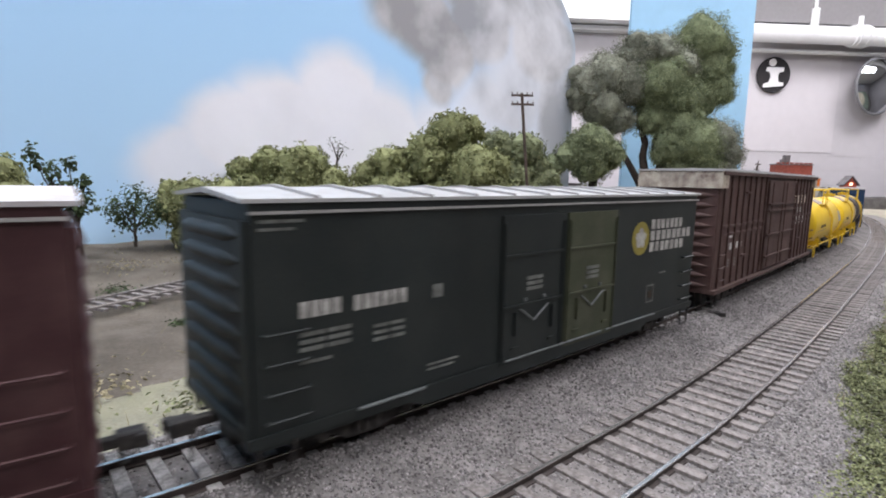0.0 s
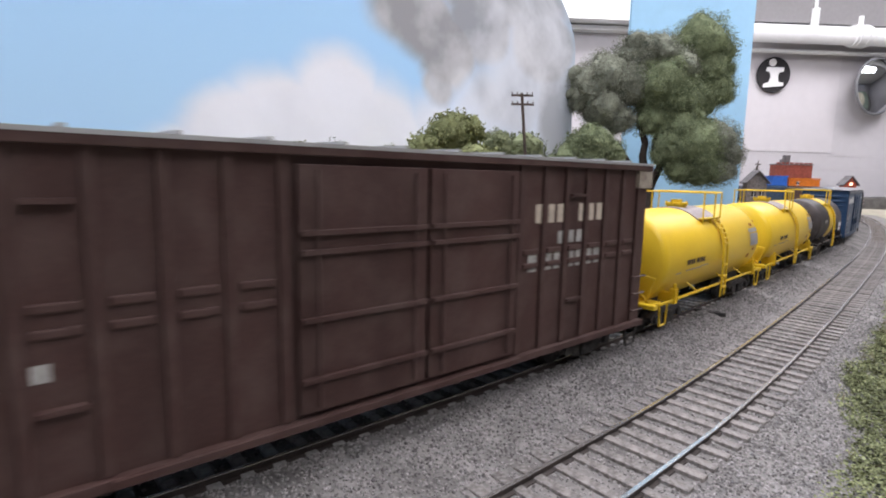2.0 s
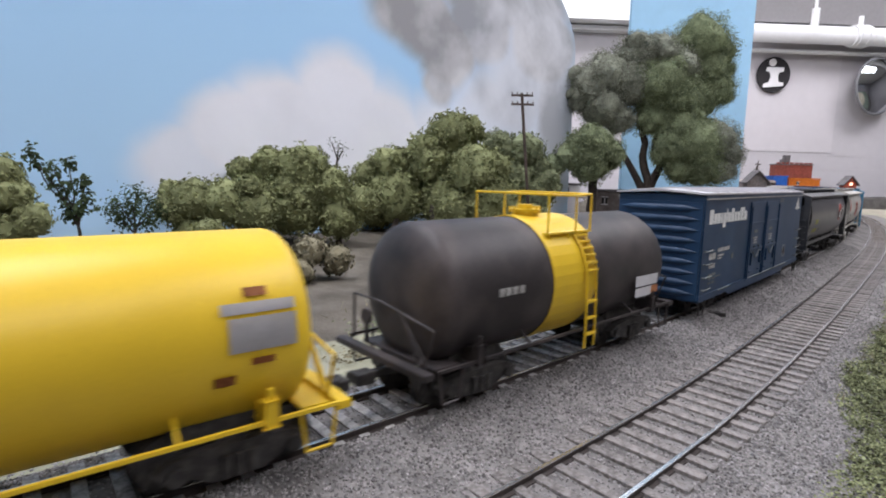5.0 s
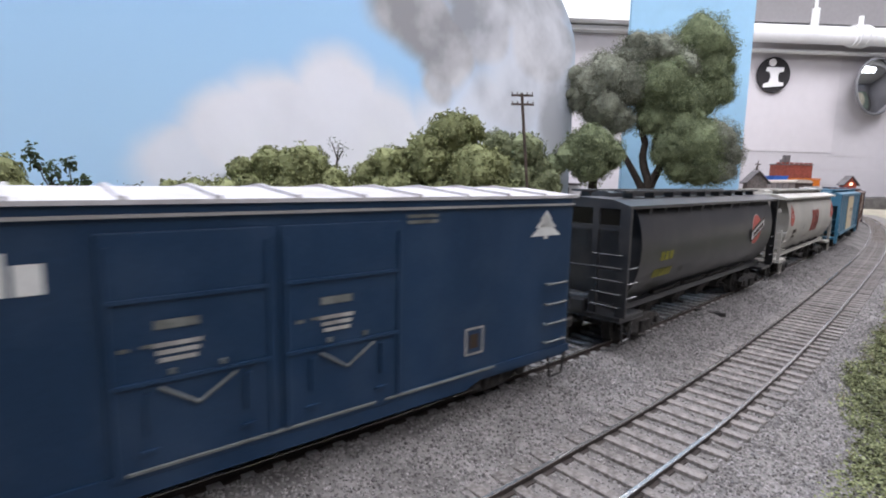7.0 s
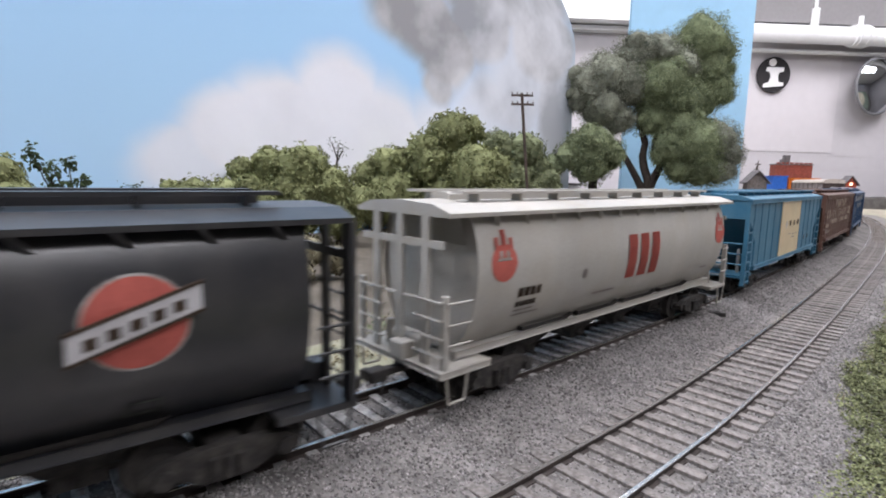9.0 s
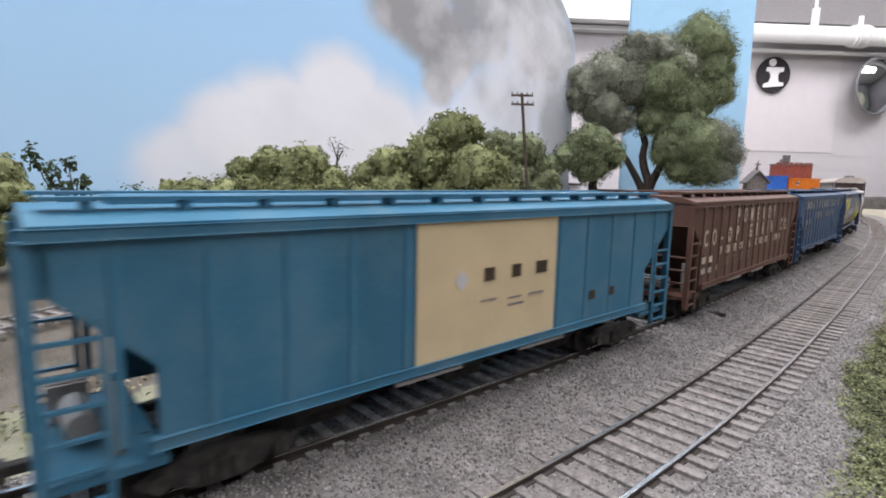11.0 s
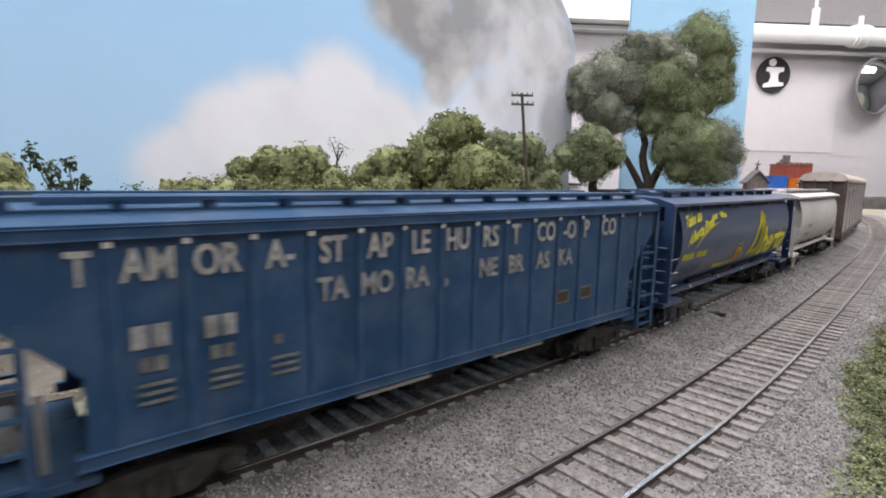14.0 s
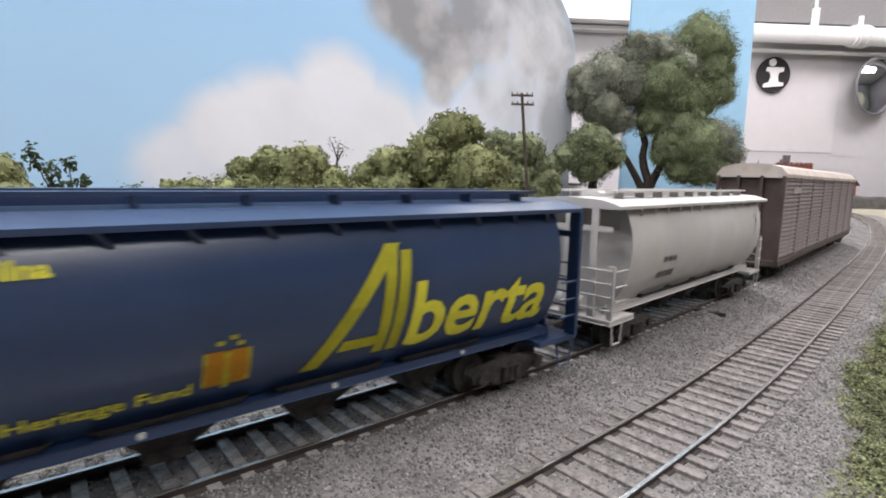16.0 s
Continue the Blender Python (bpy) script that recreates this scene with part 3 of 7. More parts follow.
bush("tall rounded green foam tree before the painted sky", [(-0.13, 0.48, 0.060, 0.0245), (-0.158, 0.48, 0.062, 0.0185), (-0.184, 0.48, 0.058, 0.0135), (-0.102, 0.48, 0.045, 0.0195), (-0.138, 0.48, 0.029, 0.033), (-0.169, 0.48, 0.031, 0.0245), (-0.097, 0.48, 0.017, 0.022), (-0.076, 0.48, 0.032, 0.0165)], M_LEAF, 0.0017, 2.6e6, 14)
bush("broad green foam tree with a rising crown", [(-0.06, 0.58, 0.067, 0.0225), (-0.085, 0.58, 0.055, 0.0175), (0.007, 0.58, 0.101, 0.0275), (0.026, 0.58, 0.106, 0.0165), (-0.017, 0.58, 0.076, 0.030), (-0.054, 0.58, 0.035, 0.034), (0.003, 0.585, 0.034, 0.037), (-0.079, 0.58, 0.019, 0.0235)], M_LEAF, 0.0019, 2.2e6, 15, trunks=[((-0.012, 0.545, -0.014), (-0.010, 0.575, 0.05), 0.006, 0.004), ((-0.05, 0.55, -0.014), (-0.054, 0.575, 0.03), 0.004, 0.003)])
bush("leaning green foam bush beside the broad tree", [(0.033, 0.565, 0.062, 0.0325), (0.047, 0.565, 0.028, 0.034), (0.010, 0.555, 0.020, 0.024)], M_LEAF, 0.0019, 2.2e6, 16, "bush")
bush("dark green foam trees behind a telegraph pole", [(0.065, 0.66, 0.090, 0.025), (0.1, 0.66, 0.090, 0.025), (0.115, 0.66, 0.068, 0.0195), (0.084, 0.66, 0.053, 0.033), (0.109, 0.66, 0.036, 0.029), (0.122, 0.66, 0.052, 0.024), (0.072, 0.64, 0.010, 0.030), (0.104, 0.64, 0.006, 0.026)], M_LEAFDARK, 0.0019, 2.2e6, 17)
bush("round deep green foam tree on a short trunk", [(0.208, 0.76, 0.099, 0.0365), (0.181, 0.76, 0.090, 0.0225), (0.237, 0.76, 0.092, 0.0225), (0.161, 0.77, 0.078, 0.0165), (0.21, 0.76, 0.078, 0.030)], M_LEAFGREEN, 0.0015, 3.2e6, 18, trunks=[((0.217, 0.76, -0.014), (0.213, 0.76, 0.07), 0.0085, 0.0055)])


def big_tree():
    root = thing("tree", "tall tree with grey green clumped crown on forked dark trunk", "tree", "foliage along the backdrop")
    for k, (a, b, r0, r1) in enumerate([((0.317, 0.82, -0.016), (0.319, 0.82, 0.045), 0.0115, 0.0085), ((0.319, 0.82, 0.040), (0.300, 0.82, 0.150), 0.0075, 0.0045), ((0.318, 0.82, 0.030), (0.262, 0.82, 0.115), 0.0065, 0.004), ((0.320, 0.82, 0.045), (0.352, 0.815, 0.125), 0.0070, 0.0045), ((0.322, 0.82, 0.10), (0.335, 0.83, 0.20), 0.0045, 0.003), ((0.335, 0.82, 0.10), (0.415, 0.85, 0.20), 0.004, 0.0025)]):
        bm = bmesh.new()
        limb(bm, a, b, r0, r1, 40 + k)
        part("trunk" if k == 0 else "limb", bm, M_BARK, root)
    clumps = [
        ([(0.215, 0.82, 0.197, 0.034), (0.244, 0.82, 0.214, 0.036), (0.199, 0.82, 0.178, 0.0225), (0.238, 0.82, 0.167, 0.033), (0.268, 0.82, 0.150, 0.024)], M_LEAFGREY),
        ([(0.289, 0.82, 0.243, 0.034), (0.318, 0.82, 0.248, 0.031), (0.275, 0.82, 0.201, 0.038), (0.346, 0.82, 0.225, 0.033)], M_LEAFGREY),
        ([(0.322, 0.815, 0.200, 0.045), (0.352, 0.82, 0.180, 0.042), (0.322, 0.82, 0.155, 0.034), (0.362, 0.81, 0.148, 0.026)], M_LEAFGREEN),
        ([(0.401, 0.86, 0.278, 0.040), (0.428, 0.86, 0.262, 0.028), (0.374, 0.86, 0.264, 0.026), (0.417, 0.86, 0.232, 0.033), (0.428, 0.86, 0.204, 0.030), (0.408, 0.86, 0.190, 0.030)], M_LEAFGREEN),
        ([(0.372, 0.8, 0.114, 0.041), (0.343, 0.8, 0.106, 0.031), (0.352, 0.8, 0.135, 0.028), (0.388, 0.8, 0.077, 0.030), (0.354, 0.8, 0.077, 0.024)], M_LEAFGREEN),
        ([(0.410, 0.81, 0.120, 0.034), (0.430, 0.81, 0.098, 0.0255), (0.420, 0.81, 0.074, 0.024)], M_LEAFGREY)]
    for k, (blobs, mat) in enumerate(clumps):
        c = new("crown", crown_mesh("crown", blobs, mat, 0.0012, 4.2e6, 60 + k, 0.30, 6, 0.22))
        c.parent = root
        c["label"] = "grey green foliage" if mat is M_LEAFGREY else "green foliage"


big_tree()


def twiggy(label, base, tips, mat, seed, leaf, spread, per_tip):
    """An open, twiggy shrub: thin stems and sparse leaves."""
    root = thing("bush", label, "shrub", "foliage along the backdrop")
    bm = bmesh.new()
    r = np.random.default_rng(seed)
    pts = []
    mid = Vector(base) * 0.55 + Vector(tips[0]) * 0.45
    limb(bm, base, mid, 0.0013, 0.0009, seed)
    for k, t in enumerate(tips):
        limb(bm, mid if k % 2 else Vector(base) * 0.3 + mid * 0.7, t, 0.0008, 0.0003, seed + k)
        pts.append(np.array(t) + r.normal(size=(per_tip, 3)) * spread)
        pts.append(np.array(t) * 0.6 + np.array(mid) * 0.4 + r.normal(size=(per_tip // 2, 3)) * spread)
    part("stem", bm, M_BARK, root)
    P = np.concatenate(pts)
    V, F = leaf_cloud(P, np.tile(np.array([[0.0, -0.5, 0.5]]), (len(P), 1)), leaf, seed)
    me = bpy.data.meshes.new("leaves")
    me.from_pydata(V.tolist(), [], F.tolist())
    me.materials.append(mat)
    leaves = new("leaves", me)
    leaves.parent = root
    return root


twiggy("sparse dark twiggy shrub with a bent top", (-0.252, 0.36, -0.004), [(-0.257, 0.36, 0.060), (-0.279, 0.36, 0.059), (-0.283, 0.36, 0.066), (-0.268, 0.36, 0.055), (-0.247, 0.36, 0.048), (-0.246, 0.36, 0.036), (-0.263, 0.36, 0.038), (-0.260, 0.36, 0.024), (-0.252, 0.36, 0.028)], M_LEAFSPARSE, 71, 0.0020, 0.0030, 36)
twiggy("open round twiggy shrub with fine leaves", (-0.238, 0.4, -0.003), [(-0.239, 0.4, 0.030), (-0.250, 0.4, 0.031), (-0.226, 0.4, 0.033), (-0.236, 0.4, 0.040), (-0.250, 0.4, 0.020), (-0.226, 0.4, 0.018), (-0.255, 0.4, 0.026), (-0.220, 0.4, 0.026)], M_LEAFSPARSE, 81, 0.0013, 0.0045, 90)
twiggy("bare fine twigs over the tree tops", (-0.103, 0.50, 0.060), [(-0.100, 0.50, 0.083), (-0.107, 0.50, 0.086), (-0.096, 0.50, 0.080)], M_LEAFSPARSE, 91, 0.0009, 0.0028, 24)


def grass():
    """Ground-foam turf at the layout's front edge, green with dry patches."""
    r = np.random.default_rng(5)
    n = 230000
    S = r.uniform(-0.16, 0.62, n)
    far = np.clip((S - 0.02) / 0.11, 0, 1)
    edge = -0.0860 + 0.0145 * far
    wob = 0.007 * (fractal(S * 1.0 + 4, S * 0.0 + 4.2, 0.02, 33) - 0.5) + np.abs(r.normal(size=n)) * 0.0022
    O = edge + wob - r.exponential(0.040, n)
    X, Y, _ = on_line(S, O)
    lush = fractal(X + 2, Y + 2, 0.022, 44)
    keep = (lush + 0.10 * r.normal(size=n) > 0.33) & (O > -0.34)
    X, Y, S, O, lush = X[keep], Y[keep], S[keep], O[keep], lush[keep]
    clump = fractal(X + 2, Y + 2, 0.006, 47, 3)
    Z = ground_height(S, O) + 0.0004 + r.random(len(X)) * (0.0008 + 0.0055 * np.clip(lush - 0.34, 0, 1) * 2.2 * clump)
    P = np.stack([X, Y, Z], -1)
    V, F = leaf_cloud(P, np.tile(np.array([[0.0, 0.0, 1.6]]), (len(P), 1)), 0.00052, 6)
    me = bpy.data.meshes.new("grass")
    me.from_pydata(V.tolist(), [], F.tolist())
    me.materials.append(M_GRASS)
    tagged(new("grass", me), "green foam grass clumps along the layout edge", "grass", kind="stuff")
    # straw fibres and weeds at the edge and on the dirt behind the train
    n = 2600
    S = np.concatenate([r.uniform(-0.10, 0.40, 1000), r.uniform(-0.25, 0.45, 1600)])
    O = np.concatenate([-0.068 - r.exponential(0.008, 1000), r.uniform(0.035, 0.38, 1600)])
    X, Y, _ = on_line(S, O)
    k = fractal(X + 2, Y + 2, 0.03, 55) > 0.5
    X, Y, S, O = X[k], Y[k], S[k], O[k]
    Z = ground_height(S, O)
    base = np.stack([X, Y, Z], -1)
    lean = r.normal(size=(len(X), 3)) * np.array([0.0022, 0.0022, 0.0008]) + np.array([0, 0, 0.0026])
    side = r.normal(size=(len(X), 3)) * 0.00016
    V = np.stack([base - side, base + side, base + lean], 1).reshape(-1, 3)
    F = np.arange(len(V)).reshape(-1, 3)
    me = bpy.data.meshes.new("dry_weeds")
    me.from_pydata(V.tolist(), [], F.tolist())
    me.materials.append(M_STRAW)
    tagged(new("dry_weeds", me), "dry straw fibres and weeds on the dirt", "weeds", kind="stuff")


grass()


def tuft(x, y, z, seed, mat, size=0.006):
    root = thing("weed_clump", "low dry weed clump on the dirt", "weeds", "weed clumps on the dirt")
    r = np.random.default_rng(seed)
    P = np.array([x, y, z]) + r.normal(size=(260, 3)) * np.array([size, size, size * 0.45])
    P[:, 2] = np.maximum(P[:, 2], z - 0.001)
    V, F = leaf_cloud(P, np.tile(np.array([[0.0, 0.0, 1.0]]), (len(P), 1)), 0.0009, seed)
    me = bpy.data.meshes.new("leaves")
    me.from_pydata(V.tolist(), [], F.tolist())
    me.materials.append(mat)
    ob = new("leaves", me)
    ob.parent = root


for k, (s, o, m, sz) in enumerate([(-0.035, 0.235, M_LEAFSPARSE, 0.005), (-0.03, 0.20, M_LEAFDARK, 0.003), (-0.02, 0.15, M_LEAFSPARSE, 0.003), (-0.06, 0.085, M_STRAW, 0.007), (-0.02, 0.075, M_STRAW, 0.006), (-0.075, 0.062, M_GRASS, 0.007), (-0.09, 0.075, M_LEAFDARK, 0.004), (-0.04, 0.055, M_GRASS, 0.006), (0.02, 0.06, M_STRAW, 0.006), (-0.02, 0.30, M_STRAW, 0.010), (0.03, 0.30, M_STRAW, 0.010), (-0.11, 0.06, M_GRASS, 0.006), (0.05, 0.09, M_LEAFDARK, 0.007), (0.08, 0.05, M_GRASS, 0.006)]):
    x, y, _ = on_line(s, o)
    tuft(float(x), float(y), float(ground_height(np.array([s]), np.array([o]))[0]), 100 + k, m, sz)

# ---------------------------------------------------------------- painted sky board
BOARD = pose(-0.27, 0.43, 0, 0, 0, 40)


def painted_sky():
    nu, nz = 460, 240
    u0, u1, z0, z1 = -1.4, 0.605, -0.05, 0.95
    uu = np.concatenate([np.linspace(u0, -0.12, 60, endpoint=False), np.linspace(-0.12, u1, nu - 60)])
    zz = np.concatenate([np.linspace(z0, 0.34, nz - 50, endpoint=False), np.linspace(0.34, z1, 50)])
    U, Z = np.meshgrid(uu, zz, indexing="ij")
    warp_u = U + 0.030 * (fractal(U + 7, Z + 7, 0.11, 201, 5) - 0.5)
    warp_z = Z + 0.032 * (fractal(U + 9, Z + 3, 0.09, 211, 5) - 0.5)

    def cloud(spots, soft):
        best = np.zeros_like(U)
        for cu, cz, ru, rz, a in spots:
            d = np.sqrt(((warp_u - cu) / ru) ** 2 + ((warp_z - cz) / rz) ** 2)
            k = np.clip((1 - d) / soft, 0, 1)
            best = np.maximum(best, a * k * k * (3 - 2 * k))
        return best

    blue = np.array([0.415, 0.665, 0.935])
    pale = np.array([0.60, 0.79, 0.92])
    t = np.clip((0.20 - Z) / 0.22, 0, 1)[..., None]
    col = blue * (1 - 0.45 * t) + pale * 0.45 * t
    white = cloud([(0.205, 0.128, 0.075, 0.072, 1.0), (0.155, 0.105, 0.085, 0.062, 1.0), (0.115, 0.085, 0.085, 0.056, 1.0), (0.075, 0.062, 0.075, 0.046, 0.9), (0.24, 0.085, 0.13, 0.095, 1.0), (0.35, 0.08, 0.10, 0.10, 0.9), (0.43, 0.10, 0.12, 0.12, 0.8), (0.50, 0.10, 0.13, 0.20, 0.75), (-0.06, 0.205, 0.05, 0.015, 0.4)], 0.45)
    grain = fractal(U + 1, Z + 1, 0.05, 231, 5)
    col = col * (1 - white[..., None]) + (np.array([0.85, 0.86, 0.92]) * (0.93 + 0.14 * grain[..., None])) * white[..., None]
    smoke = cloud([(0.31, 0.240, 0.085, 0.060, 1.0), (0.355, 0.210, 0.060, 0.060, 1.0), (0.41, 0.250, 0.080, 0.070, 0.95), (0.345, 0.178, 0.035, 0.040, 0.95), (0.53, 0.25, 0.10, 0.09, 0.95), (0.57, 0.18, 0.07, 0.13, 0.8), (0.46, 0.31, 0.22, 0.09, 0.95), (0.47, 0.20, 0.11, 0.11, 0.6), (0.60, 0.10, 0.05, 0.09, 0.5)], 0.45)
    billow = fractal(U + 4, Z + 4, 0.06, 251, 5)
    tone = 0.33 + 0.33 * np.clip((billow - 0.34) * 2.4, 0, 1)
    light_gap = cloud([(0.435, 0.195, 0.030, 0.050, 0.8), (0.475, 0.235, 0.025, 0.035, 0.6), (0.44, 0.27, 0.03, 0.03, 0.5)], 0.8)
    tone = tone * (1 - light_gap) + 0.74 * light_gap
    grey = np.stack([tone, tone * 1.0, tone * 1.03], -1)
    col = col * (1 - smoke[..., None]) + grey * smoke[..., None]
    # the board's upper end corner is cut back in a curve
    pull = np.clip((Z - 0.24) / 0.10, 0, 1) ** 2 * 0.075
    Ue = np.where(U > 0.3, 0.3 + (U - 0.3) * (1 - pull / 0.305), U)
    n, m = U.shape
    front = np.stack([Ue, 0 * U, Z], -1).reshape(-1, 3)
    back = np.stack([Ue, 0 * U + 0.004, Z], -1).reshape(-1, 3)
    idx = np.arange(n * m).reshape(n, m)
    F = np.stack([idx[:-1, :-1], idx[1:, :-1], idx[1:, 1:], idx[:-1, 1:]], -1).reshape(-1, 4)
    edge = [(int(idx[-1, j]), int(idx[-1, j] + n * m), int(idx[-1, j + 1] + n * m), int(idx[-1, j + 1])) for j in range(m - 1)]
    B = F[:, ::-1] + n * m
    me = bpy.data.meshes.new("backdrop")
    me.from_pydata(np.concatenate([front, back]).tolist(), [], F.tolist() + B.tolist() + edge)
    rgba = np.ones((2 * n * m, 4), np.float32)
    rgba[:, :3] = np.tile(np.clip(col, 0, 1).reshape(-1, 3), (2, 1))
    att = me.color_attributes.new("print", "FLOAT_COLOR", "POINT")
    att.data.foreach_set("color", rgba.reshape(-1))
    me.materials.append(M_SKY)
    ob = tagged(new("backdrop", me), "printed sky backdrop board with white clouds and grey smoke", "backdrop", kind="structure")
    ob.matrix_basis = BOARD
    return ob


painted_sky()

# second, plain blue board further along the layout
bm = bmesh.new()
box(bm, 0.335, 0.560, 1.000, 1.012, -0.05, 0.95)
tagged(new("backdrop", mesh_of("backdrop", bm, M_PANELBLUE)), "plain sky blue board standing behind a big tree", "backdrop", kind="structure")

# ---------------------------------------------------------------- room
WALL = pose(1.45, 2.62, 0, 0, 0, 3.5)


def flat(name, label, category, mat, x0, x1, y0, y1, z0, z1, m=None, kind="structure"):
    bm = bmesh.new()
    box(bm, x0, x1, y0, y1, z0, z1)
    ob = tagged(new(name, mesh_of(name, bm, mat)), label, category, kind=kind)
    if m is not None:
        ob.matrix_basis = m
    return ob


flat("wall_north", "white painted room wall of wide boards", "wall", M_WALL, -4.6, 3.2, 0.0, 0.12, -1.15, 1.45, WALL)
# three unseen walls and a floor, added to close the room and limit bounce
flat("wall_east", "unseen grey wall added to close the room", "wall", M_WALLROOM, 3.6, 3.72, -2.6, 3.2, -1.15, 1.45)
flat("wall_south", "unseen grey wall added to close the room", "wall", M_WALLROOM, -3.3, 3.8, -2.72, -2.6, -1.15, 1.45)
flat("wall_west", "unseen grey wall added to close the room", "wall", M_WALLROOM, -3.3, -3.18, -2.6, 3.0, -1.15, 1.45)
flat("floor", "unseen dark grey floor added to close the room", "floor", M_FLOOR, -3.3, 3.8, -2.7, 3.2, -1.25, -1.15)
flat("ceiling", "white tiled ceiling", "ceiling", M_CEIL, -3.3, 3.8, -2.7, 3.2, 1.45, 1.55)
flat("layout_frame", "dark green bench top under the railway layout", "layout bench", M_FASCIA, -1.3, 2.4, -0.5, 2.45, -0.20, -0.055, kind="structure")
# boards and joints on the far wall
for k, (z, shift) in enumerate([(0.20, 0.0), (0.135, 0.01), (0.06, 0.0)]):
    flat("trim", "shallow joint strip on the white wall", "trim", M_WALLPALE, -4.5, 3.1, -0.0012, 0.0, z, z + 0.002, WALL)
flat("trim", "wide white wall panel", "trim", M_WALLPALE, -0.10, 0.475, -0.003, -0.0008, 0.215, 0.665, WALL)
flat("soffit", "grey soffit under the ceiling", "soffit", M_SOFFIT, -0.05, 3.1, -0.10, 0.0, 0.795, 1.45, WALL)
# its glow is put into the white colour, no lamp here
flat("soffit", "white boxed beam on the far wall", "soffit", M_BEAM, -4.4, -0.40, -0.12, 0.0, 0.772, 1.45, WALL)
flat("trim", "white moulding below the boxed beam", "trim", M_PIPE, -4.4, -0.40, -0.05, 0.0, 0.745, 0.765, WALL)


def wall_pipe():
    pipe = thing("pipe", "white painted pipe with couplings along the wall", "pipe")
    bm = bmesh.new()
    rod(bm, (-0.10, -0.10, 0.745), (3.0, -0.10, 0.745), 0.040, 24)
    part("tube", bm, M_PIPE, pipe, smooth=True)
    bm = bmesh.new()
    rod(bm, (-0.10, -0.05, 0.680), (3.0, -0.05, 0.680), 0.010, 12)
    part("conduit", bm, M_PIPE, pipe)
    bm = bmesh.new()
    rod(bm, (0.425, -0.10, 0.745), (0.505, -0.10, 0.745), 0.048, 24)
    rod(bm, (0.440, -0.10, 0.745), (0.452, -0.10, 0.745), 0.052, 24)
    rod(bm, (0.478, -0.10, 0.745), (0.490, -0.10, 0.745), 0.052, 24)
    rod(bm, (0.465, -0.10, 0.745), (0.465, -0.10, 0.835), 0.012, 12)
    part("coupling", bm, M_PIPE, pipe)
    bm = bmesh.new()
    rod(bm, (0.24, -0.10, 0.78), (0.24, -0.10, 1.45), 0.008, 10)
    rod(bm, (0.24, -0.10, 0.775), (0.24, -0.10, 0.86), 0.018, 12)
    part("hanger", bm, M_PIPE, pipe)
    pipe.matrix_basis = WALL


wall_pipe()


def round_sign():
    sign = thing("wall_sign", "round black sign with a white post shape", "sign")
    bm = bmesh.new()
    disc(bm, 0, 0, 0.083, 0.0, -0.006, 48)
    part("disc", bm, M_SIGNBLACK, sign)
    bm = bmesh.new()
    disc(bm, -0.012, 0.056, 0.018, -0.006, -0.009, 24)
    part("dot", bm, M_SIGNWHITE, sign)
    bm = bmesh.new()
    plate(bm, [(-0.050, -0.062), (0.050, -0.052), (0.050, -0.036), (0.026, -0.034), (0.020, -0.010), (0.026, 0.012), (0.046, 0.014), (0.048, 0.034), (-0.038, 0.034), (-0.042, 0.016), (-0.022, 0.010), (-0.016, -0.010), (-0.024, -0.036), (-0.050, -0.044)], -0.006, -0.009)
    part("post_shape", bm, M_SIGNWHITE, sign)
    sign.matrix_basis = WALL @ pose(0.128, -0.012, 0.578)


round_sign()


def safety_mirror():
    mirror = thing("safety_mirror", "round convex safety mirror with grey rim on the wall", "mirror")
    bm = bmesh.new()
    rings = []
    for k in range(9):
        a = math.radians(42 * k / 8)
        r, d = 0.128 * math.sin(a) / math.sin(math.radians(42)), 0.19 * (math.cos(a) - math.cos(math.radians(42)))
        rings.append([bm.verts.new((r * math.cos(i * math.pi / 24), -d - 0.012, r * math.sin(i * math.pi / 24))) for i in range(48)] if k else [bm.verts.new((0, -d - 0.012, 0))])
    for i in range(48):
        bm.faces.new((rings[0][0], rings[1][(i + 1) % 48], rings[1][i]))
    for a, b in zip(rings[1:], rings[2:]):
        for i in range(48):
            bm.faces.new((a[i], a[(i + 1) % 48], b[(i + 1) % 48], b[i]))
    bmesh.ops.recalc_face_normals(bm, faces=bm.faces[:])
    part("mirror_face", bm, M_MIRROR, mirror, "convex mirror glass", smooth=True)
    bm = bmesh.new()
    prev = None
    for i in range(49):
        a = i * 2 * math.pi / 48
        p = (0.130 * math.cos(a), -0.012, 0.130 * math.sin(a))
        if prev:
            rod(bm, prev, p, 0.006, 6)
        prev = p
    part("rim", bm, M_MIRRORRIM, mirror)
    bm = bmesh.new()
    rod(bm, (0, 0, 0), (0, 0.05, 0), 0.02, 12)
    part("mount", bm, M_MIRRORRIM, mirror)
    mirror.matrix_basis = WALL @ pose(0.612, -0.055, 0.530, 0, 0, 12)


safety_mirror()

for tx, ty, tw, th, _watts in TUBES:
    lamp = thing("ceiling_light", "white recessed fluorescent ceiling light", "ceiling light", "ceiling lights")
    b2 = bmesh.new()
    box(b2, -tw / 2 - 0.03, tw / 2 + 0.03, -th / 2 - 0.03, th / 2 + 0.03, 0.006, 0.019)
    part("housing", b2, M_PIPE, lamp)
    b2 = bmesh.new()
    box(b2, -tw / 2, tw / 2, -th / 2, th / 2, 0.0, 0.005)
    part("diffuser", b2, M_TUBE, lamp, "glowing diffuser")
    lamp.matrix_basis = pose(tx, ty, 1.432)

